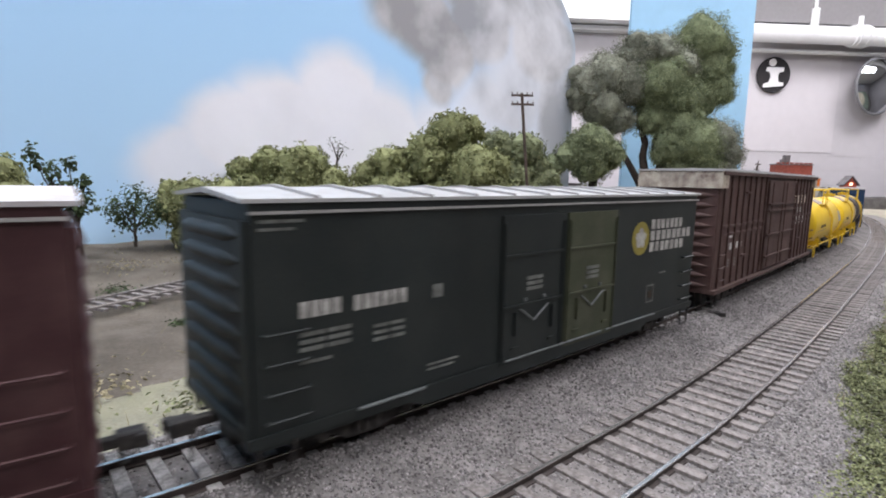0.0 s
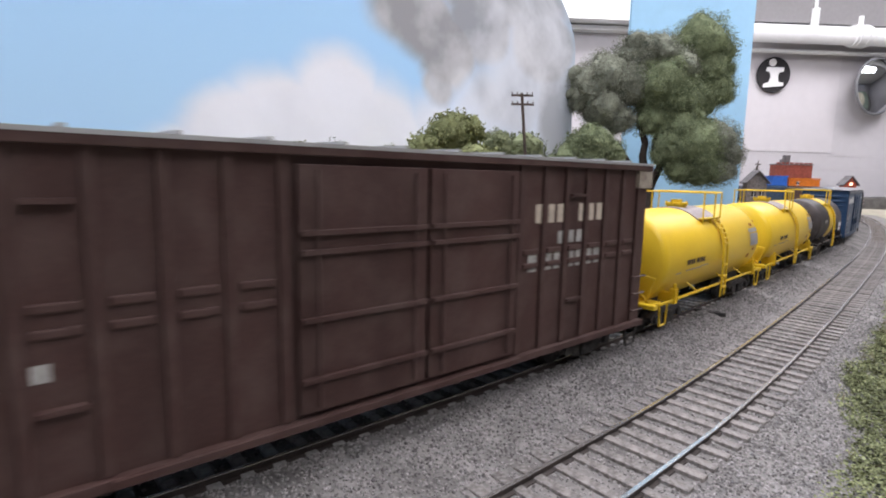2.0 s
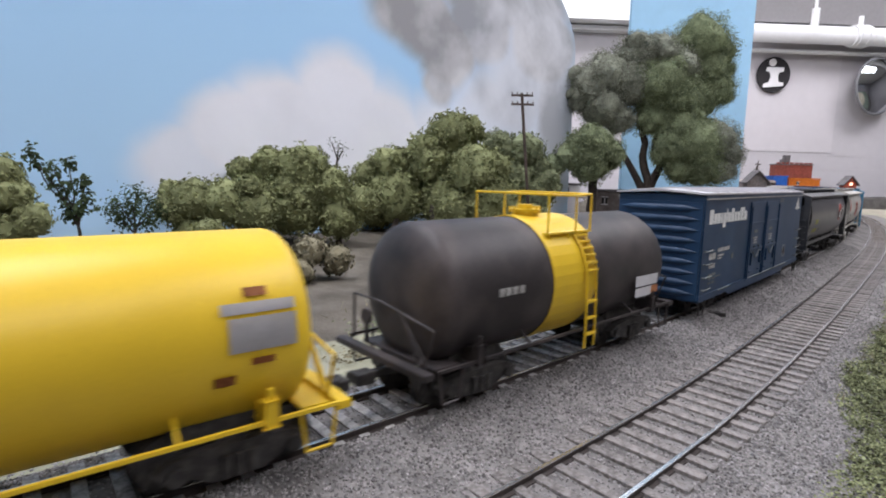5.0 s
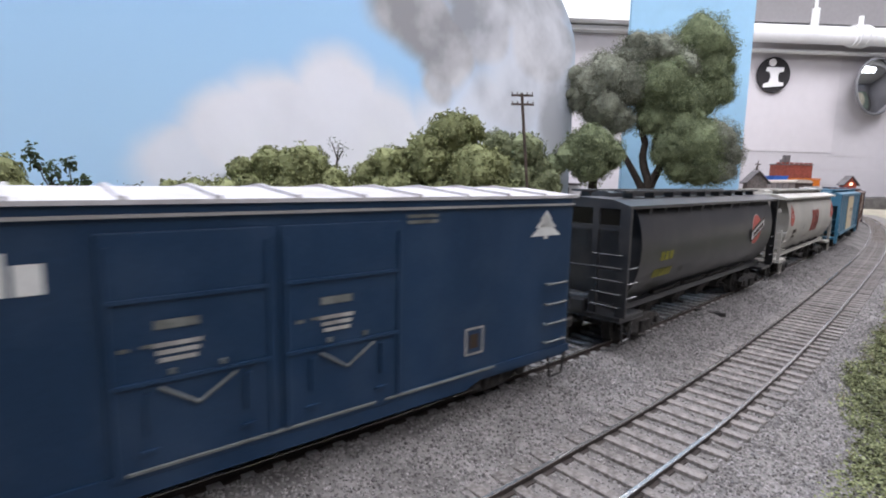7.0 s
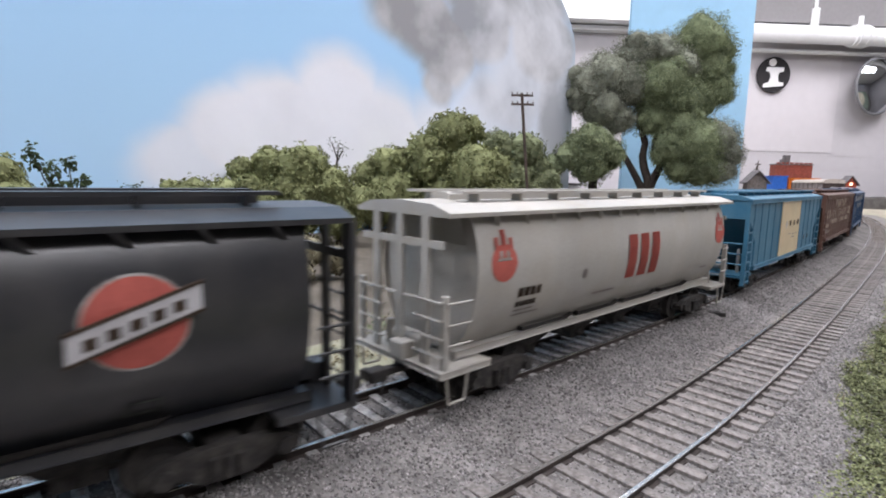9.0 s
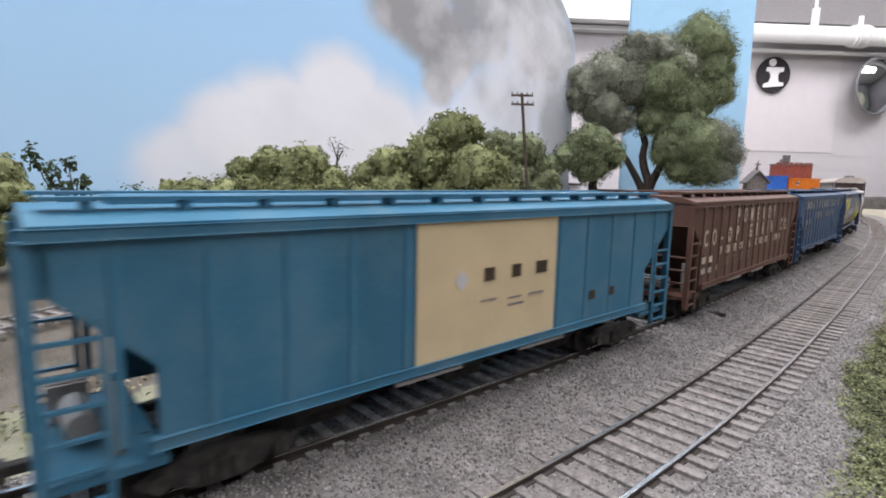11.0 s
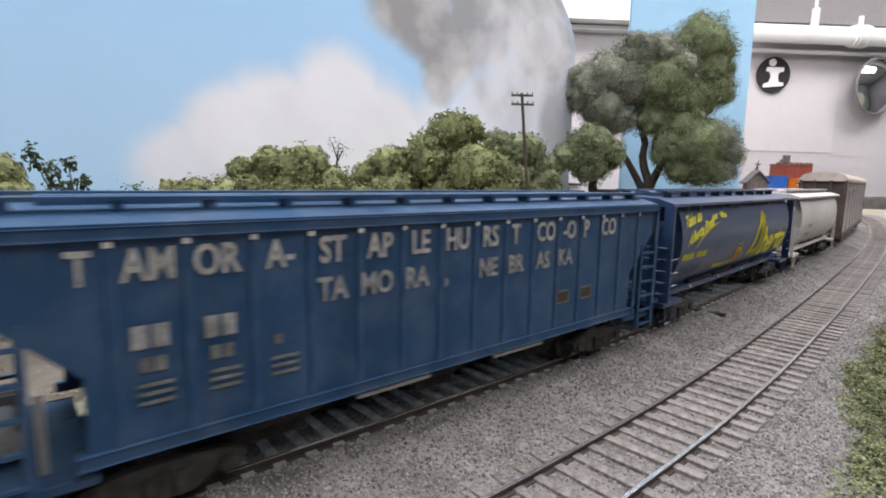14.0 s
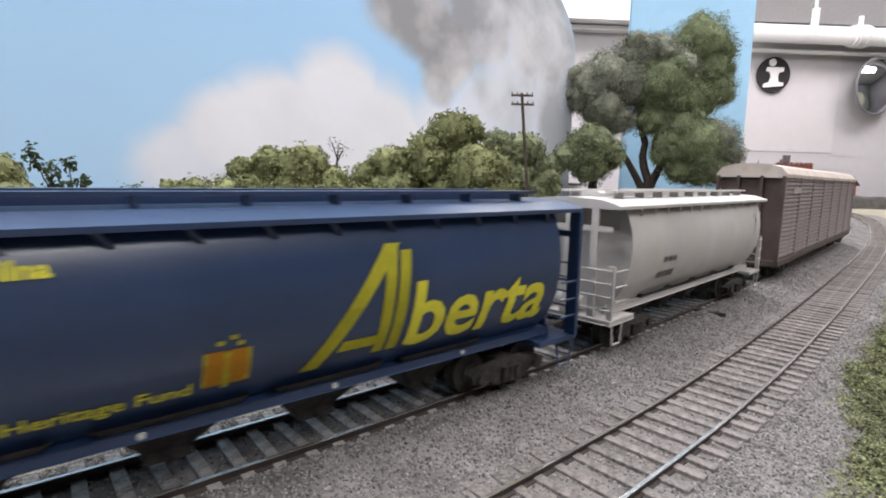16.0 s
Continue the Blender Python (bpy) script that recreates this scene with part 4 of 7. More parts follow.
# ---------------------------------------------------------------- small things by the line
def telegraph_pole():
    pole = thing("telegraph_pole", "leaning dark wooden telegraph pole with two crossarms", "telegraph pole")
    bm = bmesh.new()
    rod(bm, (0.1035, 0.62, -0.014), (0.0872, 0.62, 0.1535), 0.0017, 10)
    part("post", bm, M_WOODPOLE, pole)
    for z, w in ((0.1505, 0.0125), (0.1405, 0.0130)):
        x = 0.1035 + (0.0872 - 0.1035) * (z + 0.014) / 0.1675
        bm = bmesh.new()
        box(bm, x - w, x + w, 0.6178, 0.6200, z - 0.0011, z + 0.0011)
        arm = part("crossarm", bm, M_WOODPOLE, pole)
        for k in (-0.92, -0.45, 0.45, 0.92):
            bm = bmesh.new()
            rod(bm, (x + w * k, 0.619, z + 0.001), (x + w * k, 0.619, z + 0.0036), 0.0007, 6)
            part("insulator", bm, M_WOODPOLE, arm)


telegraph_pole()


def switch_stand():
    stand = thing("switch_stand", "black points lever and rods lying by the track", "switch stand")
    bm = bmesh.new()
    box(bm, 0.1130, 0.1240, -0.0012, 0.0012, 0, 0.0016, 0.0003)
    box(bm, 0.1150, 0.1185, -0.0040, 0.0040, 0, 0.0010, 0.0003)
    part("lever", bm, M_BLACK, stand)
    bm = bmesh.new()
    box(bm, 0.1000, 0.1135, -0.0005, 0.0005, -0.0004, 0.0006)
    part("throw_rod", bm, M_BLACK, stand)
    bm = bmesh.new()
    box(bm, 0.1190, 0.1260, -0.0042, -0.0026, 0.0, 0.0018, 0.0003)
    part("lever_weight", bm, M_BLACK, stand)
    stand.matrix_basis = Matrix.Translation((0.1175, 0.2277, -0.0024)) @ pose(0, 0, 0, 0, 0, -27) @ Matrix.Translation((-0.1175, 0, 0))


switch_stand()


# ---------------------------------------------------------------- town beyond the curve
def building(label, x0, x1, y0, y1, z1, wall, roof, gable=0.0, windows=(), parapet=False, category="building", glow=None, z0=-0.014):
    house = thing("building", label, category, "town buildings")
    bm = bmesh.new()
    if gable:
        bm2 = [(x0, z0), (x1, z0), (x1, z1), ((x0 + x1) / 2, z1 + gable), (x0, z1)]
        plate(bm, bm2, y0, y1)
    else:
        box(bm, x0, x1, y0, y1, z0, z1)
    part("wall", bm, wall, house)
    if gable:
        xm = (x0 + x1) / 2
        for sx in (-1, 1):
            bm = bmesh.new()
            e = xm + sx * ((x1 - x0) / 2 + 0.006)
            plate(bm, [(xm, z1 + gable), (xm, z1 + gable + 0.003), (e, z1 - 0.002), (e, z1 - 0.005)], y0 - 0.006, y1 + 0.006)
            part("roof", bm, roof, house)
    else:
        bm = bmesh.new()
        box(bm, x0 - 0.002, x1 + 0.002, y0 - 0.002, y1 + 0.002, z1 + 0.0005, z1 + 0.004)
        part("roof", bm, roof, house)
    if parapet:
        k, n = 0, 8
        for k in range(n):
            bm = bmesh.new()
            x = x0 + (x1 - x0) * (k + 0.2) / n
            box(bm, x, x + (x1 - x0) * 0.55 / n, y0 - 0.003, y0 + 0.004, z1 + 0.004, z1 + 0.0095)
            part("battlement", bm, wall, house)
    for k, (wx, wz, w, h) in enumerate(windows):
        bm = bmesh.new()
        box(bm, wx - w / 2, wx + w / 2, y0 - 0.0012, y0 + 0.001, wz - h / 2, wz + h / 2)
        win = part("window", bm, M_GLOW if glow == k else M_SIGNBLACK, house, "lit window" if glow == k else "")
        bm = bmesh.new()
        for a, b, c, d in ((-w / 2 - 0.001, w / 2 + 0.001, h / 2, h / 2 + 0.001), (-w / 2 - 0.001, w / 2 + 0.001, -h / 2 - 0.001, -h / 2), (-0.0004, 0.0004, -h / 2, h / 2)):
            box(bm, wx + a, wx + b, y0 - 0.0018, y0 - 0.0006, wz + c, wz + d)
        part("window_frame", bm, M_SIGNWHITE, win)
    return house


red = building("red brick factory with battlements and chimney", 1.222, 1.358, 1.95, 1.985, 0.126, M_BRICKRED, M_ROOFDARK, parapet=True)
bm = bmesh.new()
box(bm, 1.258, 1.276, 1.955, 1.975, 0.126, 0.162, 0.001)
box(bm, 1.246, 1.2575, 1.955, 1.97, 0.126, 0.146, 0.001)
part("chimney", bm, M_ROOFDARK, red)
building("grey plank house with gabled roof", 0.772, 0.822, 1.34, 1.36, 0.060, M_PLANK, M_ROOFDARK, 0.026, [(0.79, 0.030, 0.010, 0.016), (0.81, 0.030, 0.010, 0.016)])
building("small barn red shed with lit window", 1.202, 1.238, 1.58, 1.60, 0.060, M_SHEDRED, M_ROOFDARK, 0.022, [(1.221, 0.060, 0.008, 0.007)], glow=0)
building("orange painted goods store", 1.266, 1.356, 1.900, 1.935, 0.0745, M_ORANGECAR, M_ORANGECAR, 0.0, [(1.276, 0.060, 0.01, 0.01)])
building("shed under a blue tarpaulin", 1.135, 1.185, 1.82, 1.86, 0.080, M_TARP, M_TARP, 0.0)
building("brown low building behind the trees", 0.272, 0.318, 0.930, 0.960, 0.036, M_PLANK, M_ROOFDARK, 0.0, [(0.285, 0.02, 0.01, 0.012)])
building("small white painted shed", 0.186, 0.222, 0.860, 0.890, 0.046, M_SIGNWHITE, M_ROOFDARK, 0.0, [(0.200, 0.036, 0.008, 0.014)])


def wire_pole(x, y, z):
    pole = thing("telegraph_pole", "thin grey pole with one crossarm in the town", "telegraph pole")
    bm = bmesh.new()
    rod(bm, (x, y, -0.014), (x, y, z), 0.0014, 8)
    part("post", bm, M_WOODPOLE, pole)
    bm = bmesh.new()
    box(bm, x - 0.008, x + 0.008, y - 0.0012, y + 0.0012, z - 0.011, z - 0.008)
    part("crossarm", bm, M_WOODPOLE, pole)


wire_pole(0.865, 1.46, 0.118)
wire_pole(0.98, 1.66, 0.110)


def edge_ridge():
    """Low dark scenery ridge at the end of the layout."""
    bm = bmesh.new()
    rings = []
    for k in range(40):
        u = k / 39
        x, y = 1.15 + 0.55 * u, 1.55 - 0.10 * u
        h = 0.046 * (1 - 0.75 * u) + 0.006 * noise.noise(Vector((u * 9, 0.3, 0)))
        rings.append([bm.verts.new((x, y - 0.03, -0.02)), bm.verts.new((x, y - 0.010, -0.014 + h * 0.8)), bm.verts.new((x, y + 0.005, -0.014 + h)), bm.verts.new((x, y + 0.04, -0.02))])
    for a, b in zip(rings, rings[1:]):
        for i in range(3):
            bm.faces.new((a[i], b[i], b[i + 1], a[i + 1]))
    bmesh.ops.recalc_face_normals(bm, faces=bm.faces[:])
    tagged(new("embankment", mesh_of("embankment", bm, M_DARKCLOTH, True)), "dark low embankment at the end of the layout", "embankment", kind="structure")


edge_ridge()
for s, o0, o1, w in ((1.02, -0.16, -0.075, 0.014), (0.93, -0.22, -0.085, 0.010)):
    bm = bmesh.new()
    x0, y0, h = on_line(s, o0)
    x1, y1, _ = on_line(s + 0.03, o1)
    a, b = Vector((float(x0), float(y0), -0.0075)), Vector((float(x1), float(y1), -0.0055))
    d = (b - a).normalized()
    nn = Vector((-d.y, d.x, 0)) * w
    vs = [bm.verts.new(p) for p in (a - nn, b - nn, b + nn, a + nn)]
    f = bm.faces.new(vs)
    bmesh.ops.solidify(bm, geom=[f], thickness=0.003)
    tagged(new("road", mesh_of("road", bm, M_CONCRETE)), "pale concrete road strip beside the siding", "road", kind="structure")

# ---------------------------------------------------------------- rolling stock
WHEELS = []
_shared = {}


def shared(key, make):
    if key not in _shared:
        _shared[key] = make()
    return _shared[key]


def truck_mesh():
    bm = bmesh.new()
    for side in (-1, 1):
        y0, y1 = side * 0.0122, side * 0.0142
        plate(bm, [(-0.0135, 0.0062), (-0.0105, 0.0078), (-0.005, 0.0084), (0.005, 0.0084), (0.0105, 0.0078), (0.0135, 0.0062), (0.0128, 0.0042), (0.009, 0.0046), (0.0045, 0.0022), (-0.0045, 0.0022), (-0.009, 0.0046), (-0.0128, 0.0042)], y0, y1)
        for x in (-0.0022, 0.0, 0.0022):
            rod(bm, (x, side * 0.0146, 0.0028), (x, side * 0.0146, 0.0068), 0.0010, 6)
        for x in (-0.0102, 0.0102):
            rod(bm, (x, side * 0.0135, 0.0053), (x, side * 0.0152, 0.0053), 0.0016, 8)
    box(bm, -0.003, 0.003, -0.0125, 0.0125, 0.004, 0.0085, 0.0004)
    return mesh_of("truck", bm, M_BLACK)


def wheelset_mesh():
    bm = bmesh.new()
    for side in (-1, 1):
        for r, a, b in ((0.0053, 0.0070, 0.0094), (0.0060, 0.0066, 0.0071), (0.0025, 0.0092, 0.0100)):
            rod(bm, (0, side * a, 0), (0, side * b, 0), r, 18)
        rod(bm, (0.0022, side * 0.0094, 0.002), (0.0022, side * 0.0097, 0.002), 0.0008, 6)
    rod(bm, (0, -0.0122, 0), (0, 0.0122, 0), 0.0011, 8)
    return mesh_of("wheelset", bm, M_BLACK)


def coupler_mesh():
    bm = bmesh.new()
    box(bm, -0.004, 0.008, -0.0011, 0.0011, 0.0072, 0.0090, 0.0003)
    box(bm, 0.0075, 0.0125, -0.0018, 0.0022, 0.0066, 0.0096, 0.0006)
    box(bm, 0.0105, 0.0128, -0.0026, -0.0012, 0.0068, 0.0094, 0.0004)
    wire(bm, [(0.008, 0.001, 0.0068), (0.0085, 0.001, 0.003), (0.0095, 0.0035, 0.0022)], 0.00035)
    return mesh_of("coupler", bm, M_BLACK)


def running_gear(car, half, inset=0.026):
    for sign in (-1, 1):
        truck = new("truck", shared("truck", truck_mesh))
        truck.parent, truck.matrix_basis = car, pose(sign * (half - inset), 0, 0)
        for x in (-0.0102, 0.0102):
            w = new("wheelset", shared("wheelset", wheelset_mesh))
            w.parent, w.matrix_basis = truck, pose(x, 0, 0.0053)
            WHEELS.append((w, x))
        c = new("coupler", shared("coupler", coupler_mesh))
        c.parent, c.matrix_basis = car, pose(sign * (half - 0.004), 0, 0, 0, 0, 0 if sign > 0 else 180)


def underframe(car, half, z, mat=None):
    bm = bmesh.new()
    box(bm, -half + 0.002, half - 0.002, -0.0035, 0.0035, z - 0.0045, z + 0.001)
    for k in range(7):
        x = -half * 0.55 + k * half * 1.1 / 6
        box(bm, x - 0.0008, x + 0.0008, -0.0150, 0.0150, z - 0.002, z + 0.0005)
    part("centre_sill", bm, mat or M_BLACK, car)
    bm = bmesh.new()
    rod(bm, (0.012, -0.007, z - 0.003), (0.026, -0.007, z - 0.003), 0.0026, 10)
    box(bm, -0.006, 0.002, -0.009, -0.004, z - 0.005, z - 0.001, 0.0004)
    wire(bm, [(-half * 0.6, -0.005, z - 0.0025), (half * 0.6, -0.005, z - 0.0025)], 0.0004)
    part("brake_gear", bm, M_BLACK, car)


def rungs(car, x0, x1, zs, y, mat, name="grab_iron"):
    """Grab irons on the near and far sides, each standing off on two feet."""
    first = None
    for z in zs:
        for side in (1, -1):
            if first is None:
                bm = bmesh.new()
                w = x1 - x0
                wire(bm, [(0, 0, 0), (0, -0.0012, 0), (w, -0.0012, 0), (w, 0, 0)], 0.00028, 5)
                first = part(name, bm, mat, car)
                first.matrix_basis = pose(x0, -y, z)
            else:
                again(first, car, pose(x0, -y, z) if side > 0 else pose(x1, y, z, 0, 0, 180))


def stirrups(car, half, y, z, mat, drop=0.006):
    bm = bmesh.new()
    wire(bm, [(-0.0035, 0, 0), (-0.0025, 0, -drop), (0.0025, 0, -drop), (0.0035, 0, 0)], 0.00035, 5)
    first = part("stirrup_step", bm, mat, car)
    first.matrix_basis = pose(-half + 0.005, -y, z)
    for sx, sy in ((1, -1), (-1, 1), (1, 1)):
        again(first, car, pose(sx * (half - 0.005), sy * y, z))


def ribbed_end(car, sign, half, hw, z0, z1, mat, n=8, drop=0.0):
    """A pressed end: a sheet with tapered horizontal ridges, each ridge a part."""
    bm = bmesh.new()
    box(bm, -0.0005, 0.0005, -hw, hw, z0, z1)
    sheet = part("end_sheet", bm, mat, car)
    sheet.matrix_basis = pose(sign * (half - 0.0006), 0, 0)
    first = None
    for k in range(n):
        z = z0 + (z1 - z0) * (k + 0.6) / (n + 0.2)
        if first is None:
            bm = bmesh.new()
            steps, r = 10, 0.0011
            rings = []
            for i in range(steps + 1):
                u = i / steps
                y = -hw * 0.96 + 2 * hw * 0.96 * u
                taper = min(1.0, 5 * u, 5 * (1 - u))
                rings.append([bm.verts.new((taper * r * math.sin(a), y, taper * r * 1.3 * math.cos(a))) for a in (0.0, math.pi * 0.25, math.pi * 0.5, math.pi * 0.75, math.pi)])
            for a, b in zip(rings, rings[1:]):
                for i in range(4):
                    bm.faces.new((a[i], a[i + 1], b[i + 1], b[i]))
            first = part("end_ridge", bm, mat, sheet, smooth=True)
            first.matrix_basis = pose(0.0005 * sign, 0, z, 0, 0, 0 if sign > 0 else 180)
        else:
            again(first, sheet, pose(0.0005 * sign, 0, z, 0, 0, 0 if sign > 0 else 180))
    return sheet


def panel_roof(car, half, hw, eave, ridge, mat, panels=13, over=0.0006):
    """A pitched roof of panels, with raised seams between them."""
    bm = bmesh.new()
    extrude(bm, [(-hw - over, eave), (-hw - over, eave + 0.0007), (0, ridge), (hw + over, eave + 0.0007), (hw + over, eave), (0, ridge - 0.001)], -half - 0.0004, half + 0.0004)
    roof = part("roof", bm, mat, car, "weathered panelled roof")
    first = None
    for k in range(1, panels):
        x = -half + 2 * half * k / panels
        if first is None:
            bm = bmesh.new()
            extrude(bm, [(-hw - over, eave + 0.0005), (-hw - over, eave + 0.0013), (0, ridge + 0.0006), (hw + over, eave + 0.0013), (hw + over, eave + 0.0005), (0, ridge - 0.0006)], -0.0004, 0.0004)
            first = part("roof_seam", bm, mat, roof)
            first.matrix_basis = pose(x, 0, 0)
        else:
            again(first, roof, pose(x, 0, 0))
    return roof


def plug_door(car, x0, x1, y, z0, z1, mat):
    bm = bmesh.new()
    box(bm, x0, x1, -y - 0.0005, -y + 0.0002, z0, z1, 0.0002)
    door = part("door", bm, mat, car, "plug door with locking bars")
    w, xc = x1 - x0, (x0 + x1) / 2
    for z in (0.0238, 0.0366):
        bm = bmesh.new()
        box(bm, x0 + 0.0004, x1 - 0.0004, -y - 0.0010, -y - 0.0004, z - 0.0003, z + 0.0003)
        part("door_ridge", bm, mat, door)
    bm = bmesh.new()
    wire(bm, [(xc - 0.0055, -y - 0.0009, 0.0228), (xc, -y - 0.0009, 0.0191), (xc + 0.0060, -y - 0.0009, 0.0229)], 0.00026, 5)
    part("lock_lever", bm, M_LEVER, door)
    for dx in (-0.0072, 0.0078):
        bm = bmesh.new()
        box(bm, xc + dx - 0.0003, xc + dx + 0.0003, -y - 0.0012, -y - 0.0004, 0.0160, 0.0222)
        box(bm, xc + dx - 0.0012, xc + dx + 0.0012, -y - 0.0010, -y - 0.0004, 0.0126, 0.0132)
        part("lock_bracket", bm, mat, door)
    for dx in (-0.0036, 0.0040):
        bm = bmesh.new()
        box(bm, xc + dx - 0.0004, xc + dx + 0.0004, -y - 0.0011, -y - 0.0004, 0.0246, 0.0254)
        part("lever_latch", bm, M_LEVER, door)
    for u in (0.03, 0.97):
        bm = bmesh.new()
        wire(bm, [(x0 + w * u, -y - 0.0008, z0 + 0.001), (x0 + w * u, -y - 0.0008, z1 - 0.002)], 0.00028, 5)
        part("locking_rod", bm, mat, door)
    return door


def side_sill(car, half, hw, z, mat, bright=False):
    for side in (-1, 1):
        bm = bmesh.new()
        plate(bm, [(-half, z + 0.003), (half, z + 0.003), (half, z + 0.001), (half * 0.62, z + 0.001), (half * 0.55, z - 0.0012), (-half * 0.55, z - 0.0012), (-half * 0.62, z + 0.001), (-half, z + 0.001)], side * (hw - 0.0002), side * (hw + 0.0004))
        part("side_sill", bm, mat, car)
    if bright:
        for a, b in ((-0.0640, -0.0470), (-0.0215, 0.0220), (0.0245, 0.0560)):
            bm = bmesh.new()
            box(bm, a, b, -hw - 0.0010, -hw - 0.0004, z + 0.0026, z + 0.0030)
            part("door_rail", bm, M_LEVER, car)


def smooth_boxcar(label, half, paint, roof_mat, doors, door_mats, group="freight cars of the train"):
    hw, z0, eave = 0.018, 0.0072, 0.0506
    car = thing("boxcar", label, "boxcar", group)
    bm = bmesh.new()
    box(bm, -half + 0.0012, half - 0.0012, -hw, hw, z0, eave, 0.0003)
    part("body", bm, paint, car)
    # thin pale strip laid on for the highlight that the eave edge catches
    for side in (-1, 1):
        bm = bmesh.new()
        box(bm, -half + 0.001, half - 0.001, side * hw, side * (hw + 0.0007), eave - 0.0019, eave - 0.0014)
        part("fascia_strip", bm, M_WALKWAY, car)
    panel_roof(car, half, hw, eave, 0.0528, roof_mat)
    for sign in (-1, 1):
        ribbed_end(car, sign, half, hw - 0.0006, z0 + 0.001, eave - 0.003, paint, 9)
    for (a, b), m in zip(doors, door_mats):
        plug_door(car, a, b, hw, z0 + 0.0015, eave - 0.004, m)
    side_sill(car, half, hw, z0, paint, True)
    rungs(car, -half + 0.003, -half + 0.011, [0.0125, 0.0175, 0.0228, 0.0282], hw, M_LEVER if paint is M_BLUECAR else paint)
    rungs(car, half - 0.011, half - 0.003, [0.0125, 0.0175, 0.0228, 0.0282], hw, M_LEVER if paint is M_BLUECAR else paint)
    stirrups(car, half, hw, z0 + 0.001, M_BLACK)
    underframe(car, half, z0)
    running_gear(car, half)
    return car


def green_boxcar():
    car = smooth_boxcar("dark green boxcar with pale grey panelled roof", 0.0855, M_GREENCAR, M_ROOFGREY, [(-0.0235, 0.0015), (0.0030, 0.0283)], [M_GREENCAR, M_GREENDOOR])
    y = -0.0181
    bm = bmesh.new()
    disc(bm, 0.0437, 0.0369, 0.0055, y, y - 0.00005, 28)
    part("emblem", bm, M_OCHRE, car, "round ochre emblem with a pale blossom shape")
    bm = bmesh.new()
    for k in range(5):
        a = k * 2 * math.pi / 5 + 0.3
        disc(bm, 0.0437 + 0.0021 * math.cos(a), 0.0369 + 0.0021 * math.sin(a), 0.0014, y - 0.00004, y - 0.00009, 10)
    disc(bm, 0.0437, 0.0369, 0.0011, y - 0.00004, y - 0.00009, 10)
    part("emblem_blossom", bm, M_LETTERDIM, car)
    bars(M_LETTERDIM, car, y, letter_blocks(0.0505, 0.0738, 0.0396, 0.0428, 7, 0.3))
    bars(M_LETTERDIM, car, y, letter_blocks(0.0502, 0.0811, 0.0358, 0.0390, 8, 0.3))
    bars(M_LETTERDIM, car, y, letter_blocks(0.0501, 0.0755, 0.0320, 0.0352, 7, 0.3))
    bars(M_LETTERDIM, car, y, letter_blocks(-0.0759, -0.0671, 0.0300, 0.0330, 4) + letter_blocks(-0.0647, -0.0517, 0.0298, 0.0328, 6))
    bars(M_LETTERFAINT, car, y, [(-0.0759 + 0.0056 * c, -0.0710 + 0.0056 * c, 0.0266 - k * 0.0014, 0.0274 - k * 0.0014) for c in range(2) for k in range(3)] + [(-0.0603 + 0.0042 * c, -0.0567 + 0.0042 * c, 0.0256 - k * 0.0014, 0.0263 - k * 0.0014) for c in range(2) for k in range(3)])
    bars(M_LETTERFAINT, car, y, [(-0.0759, -0.0695, 0.0215, 0.0221), (-0.0830, -0.0748, 0.0472, 0.0478), (-0.0830, -0.0765, 0.0459, 0.0464), (-0.0451, -0.0422, 0.0296, 0.0325), (-0.0463, -0.0371, 0.0145, 0.0150), (-0.0463, -0.0385, 0.0134, 0.0139), (0.0580, 0.0630, 0.0238, 0.0243)])
    bars(M_LETTERFAINT, car, y, [(0.0498, 0.0504, 0.0144, 0.0206), (0.0545, 0.0551, 0.0144, 0.0206), (0.0498, 0.0551, 0.0200, 0.0206), (0.0498, 0.0551, 0.0144, 0.0150)])
    bars(M_INK, car, y, [(0.0512, 0.0537, 0.0160, 0.0185)])
    bars(M_LETTERFAINT, car, y - 0.0006, [(x - 0.0032, x + 0.0032, 0.0272 + 0.0014 * k, 0.0281 + 0.0014 * k) for x in (-0.0110, 0.0156) for k in range(3)])
    return car


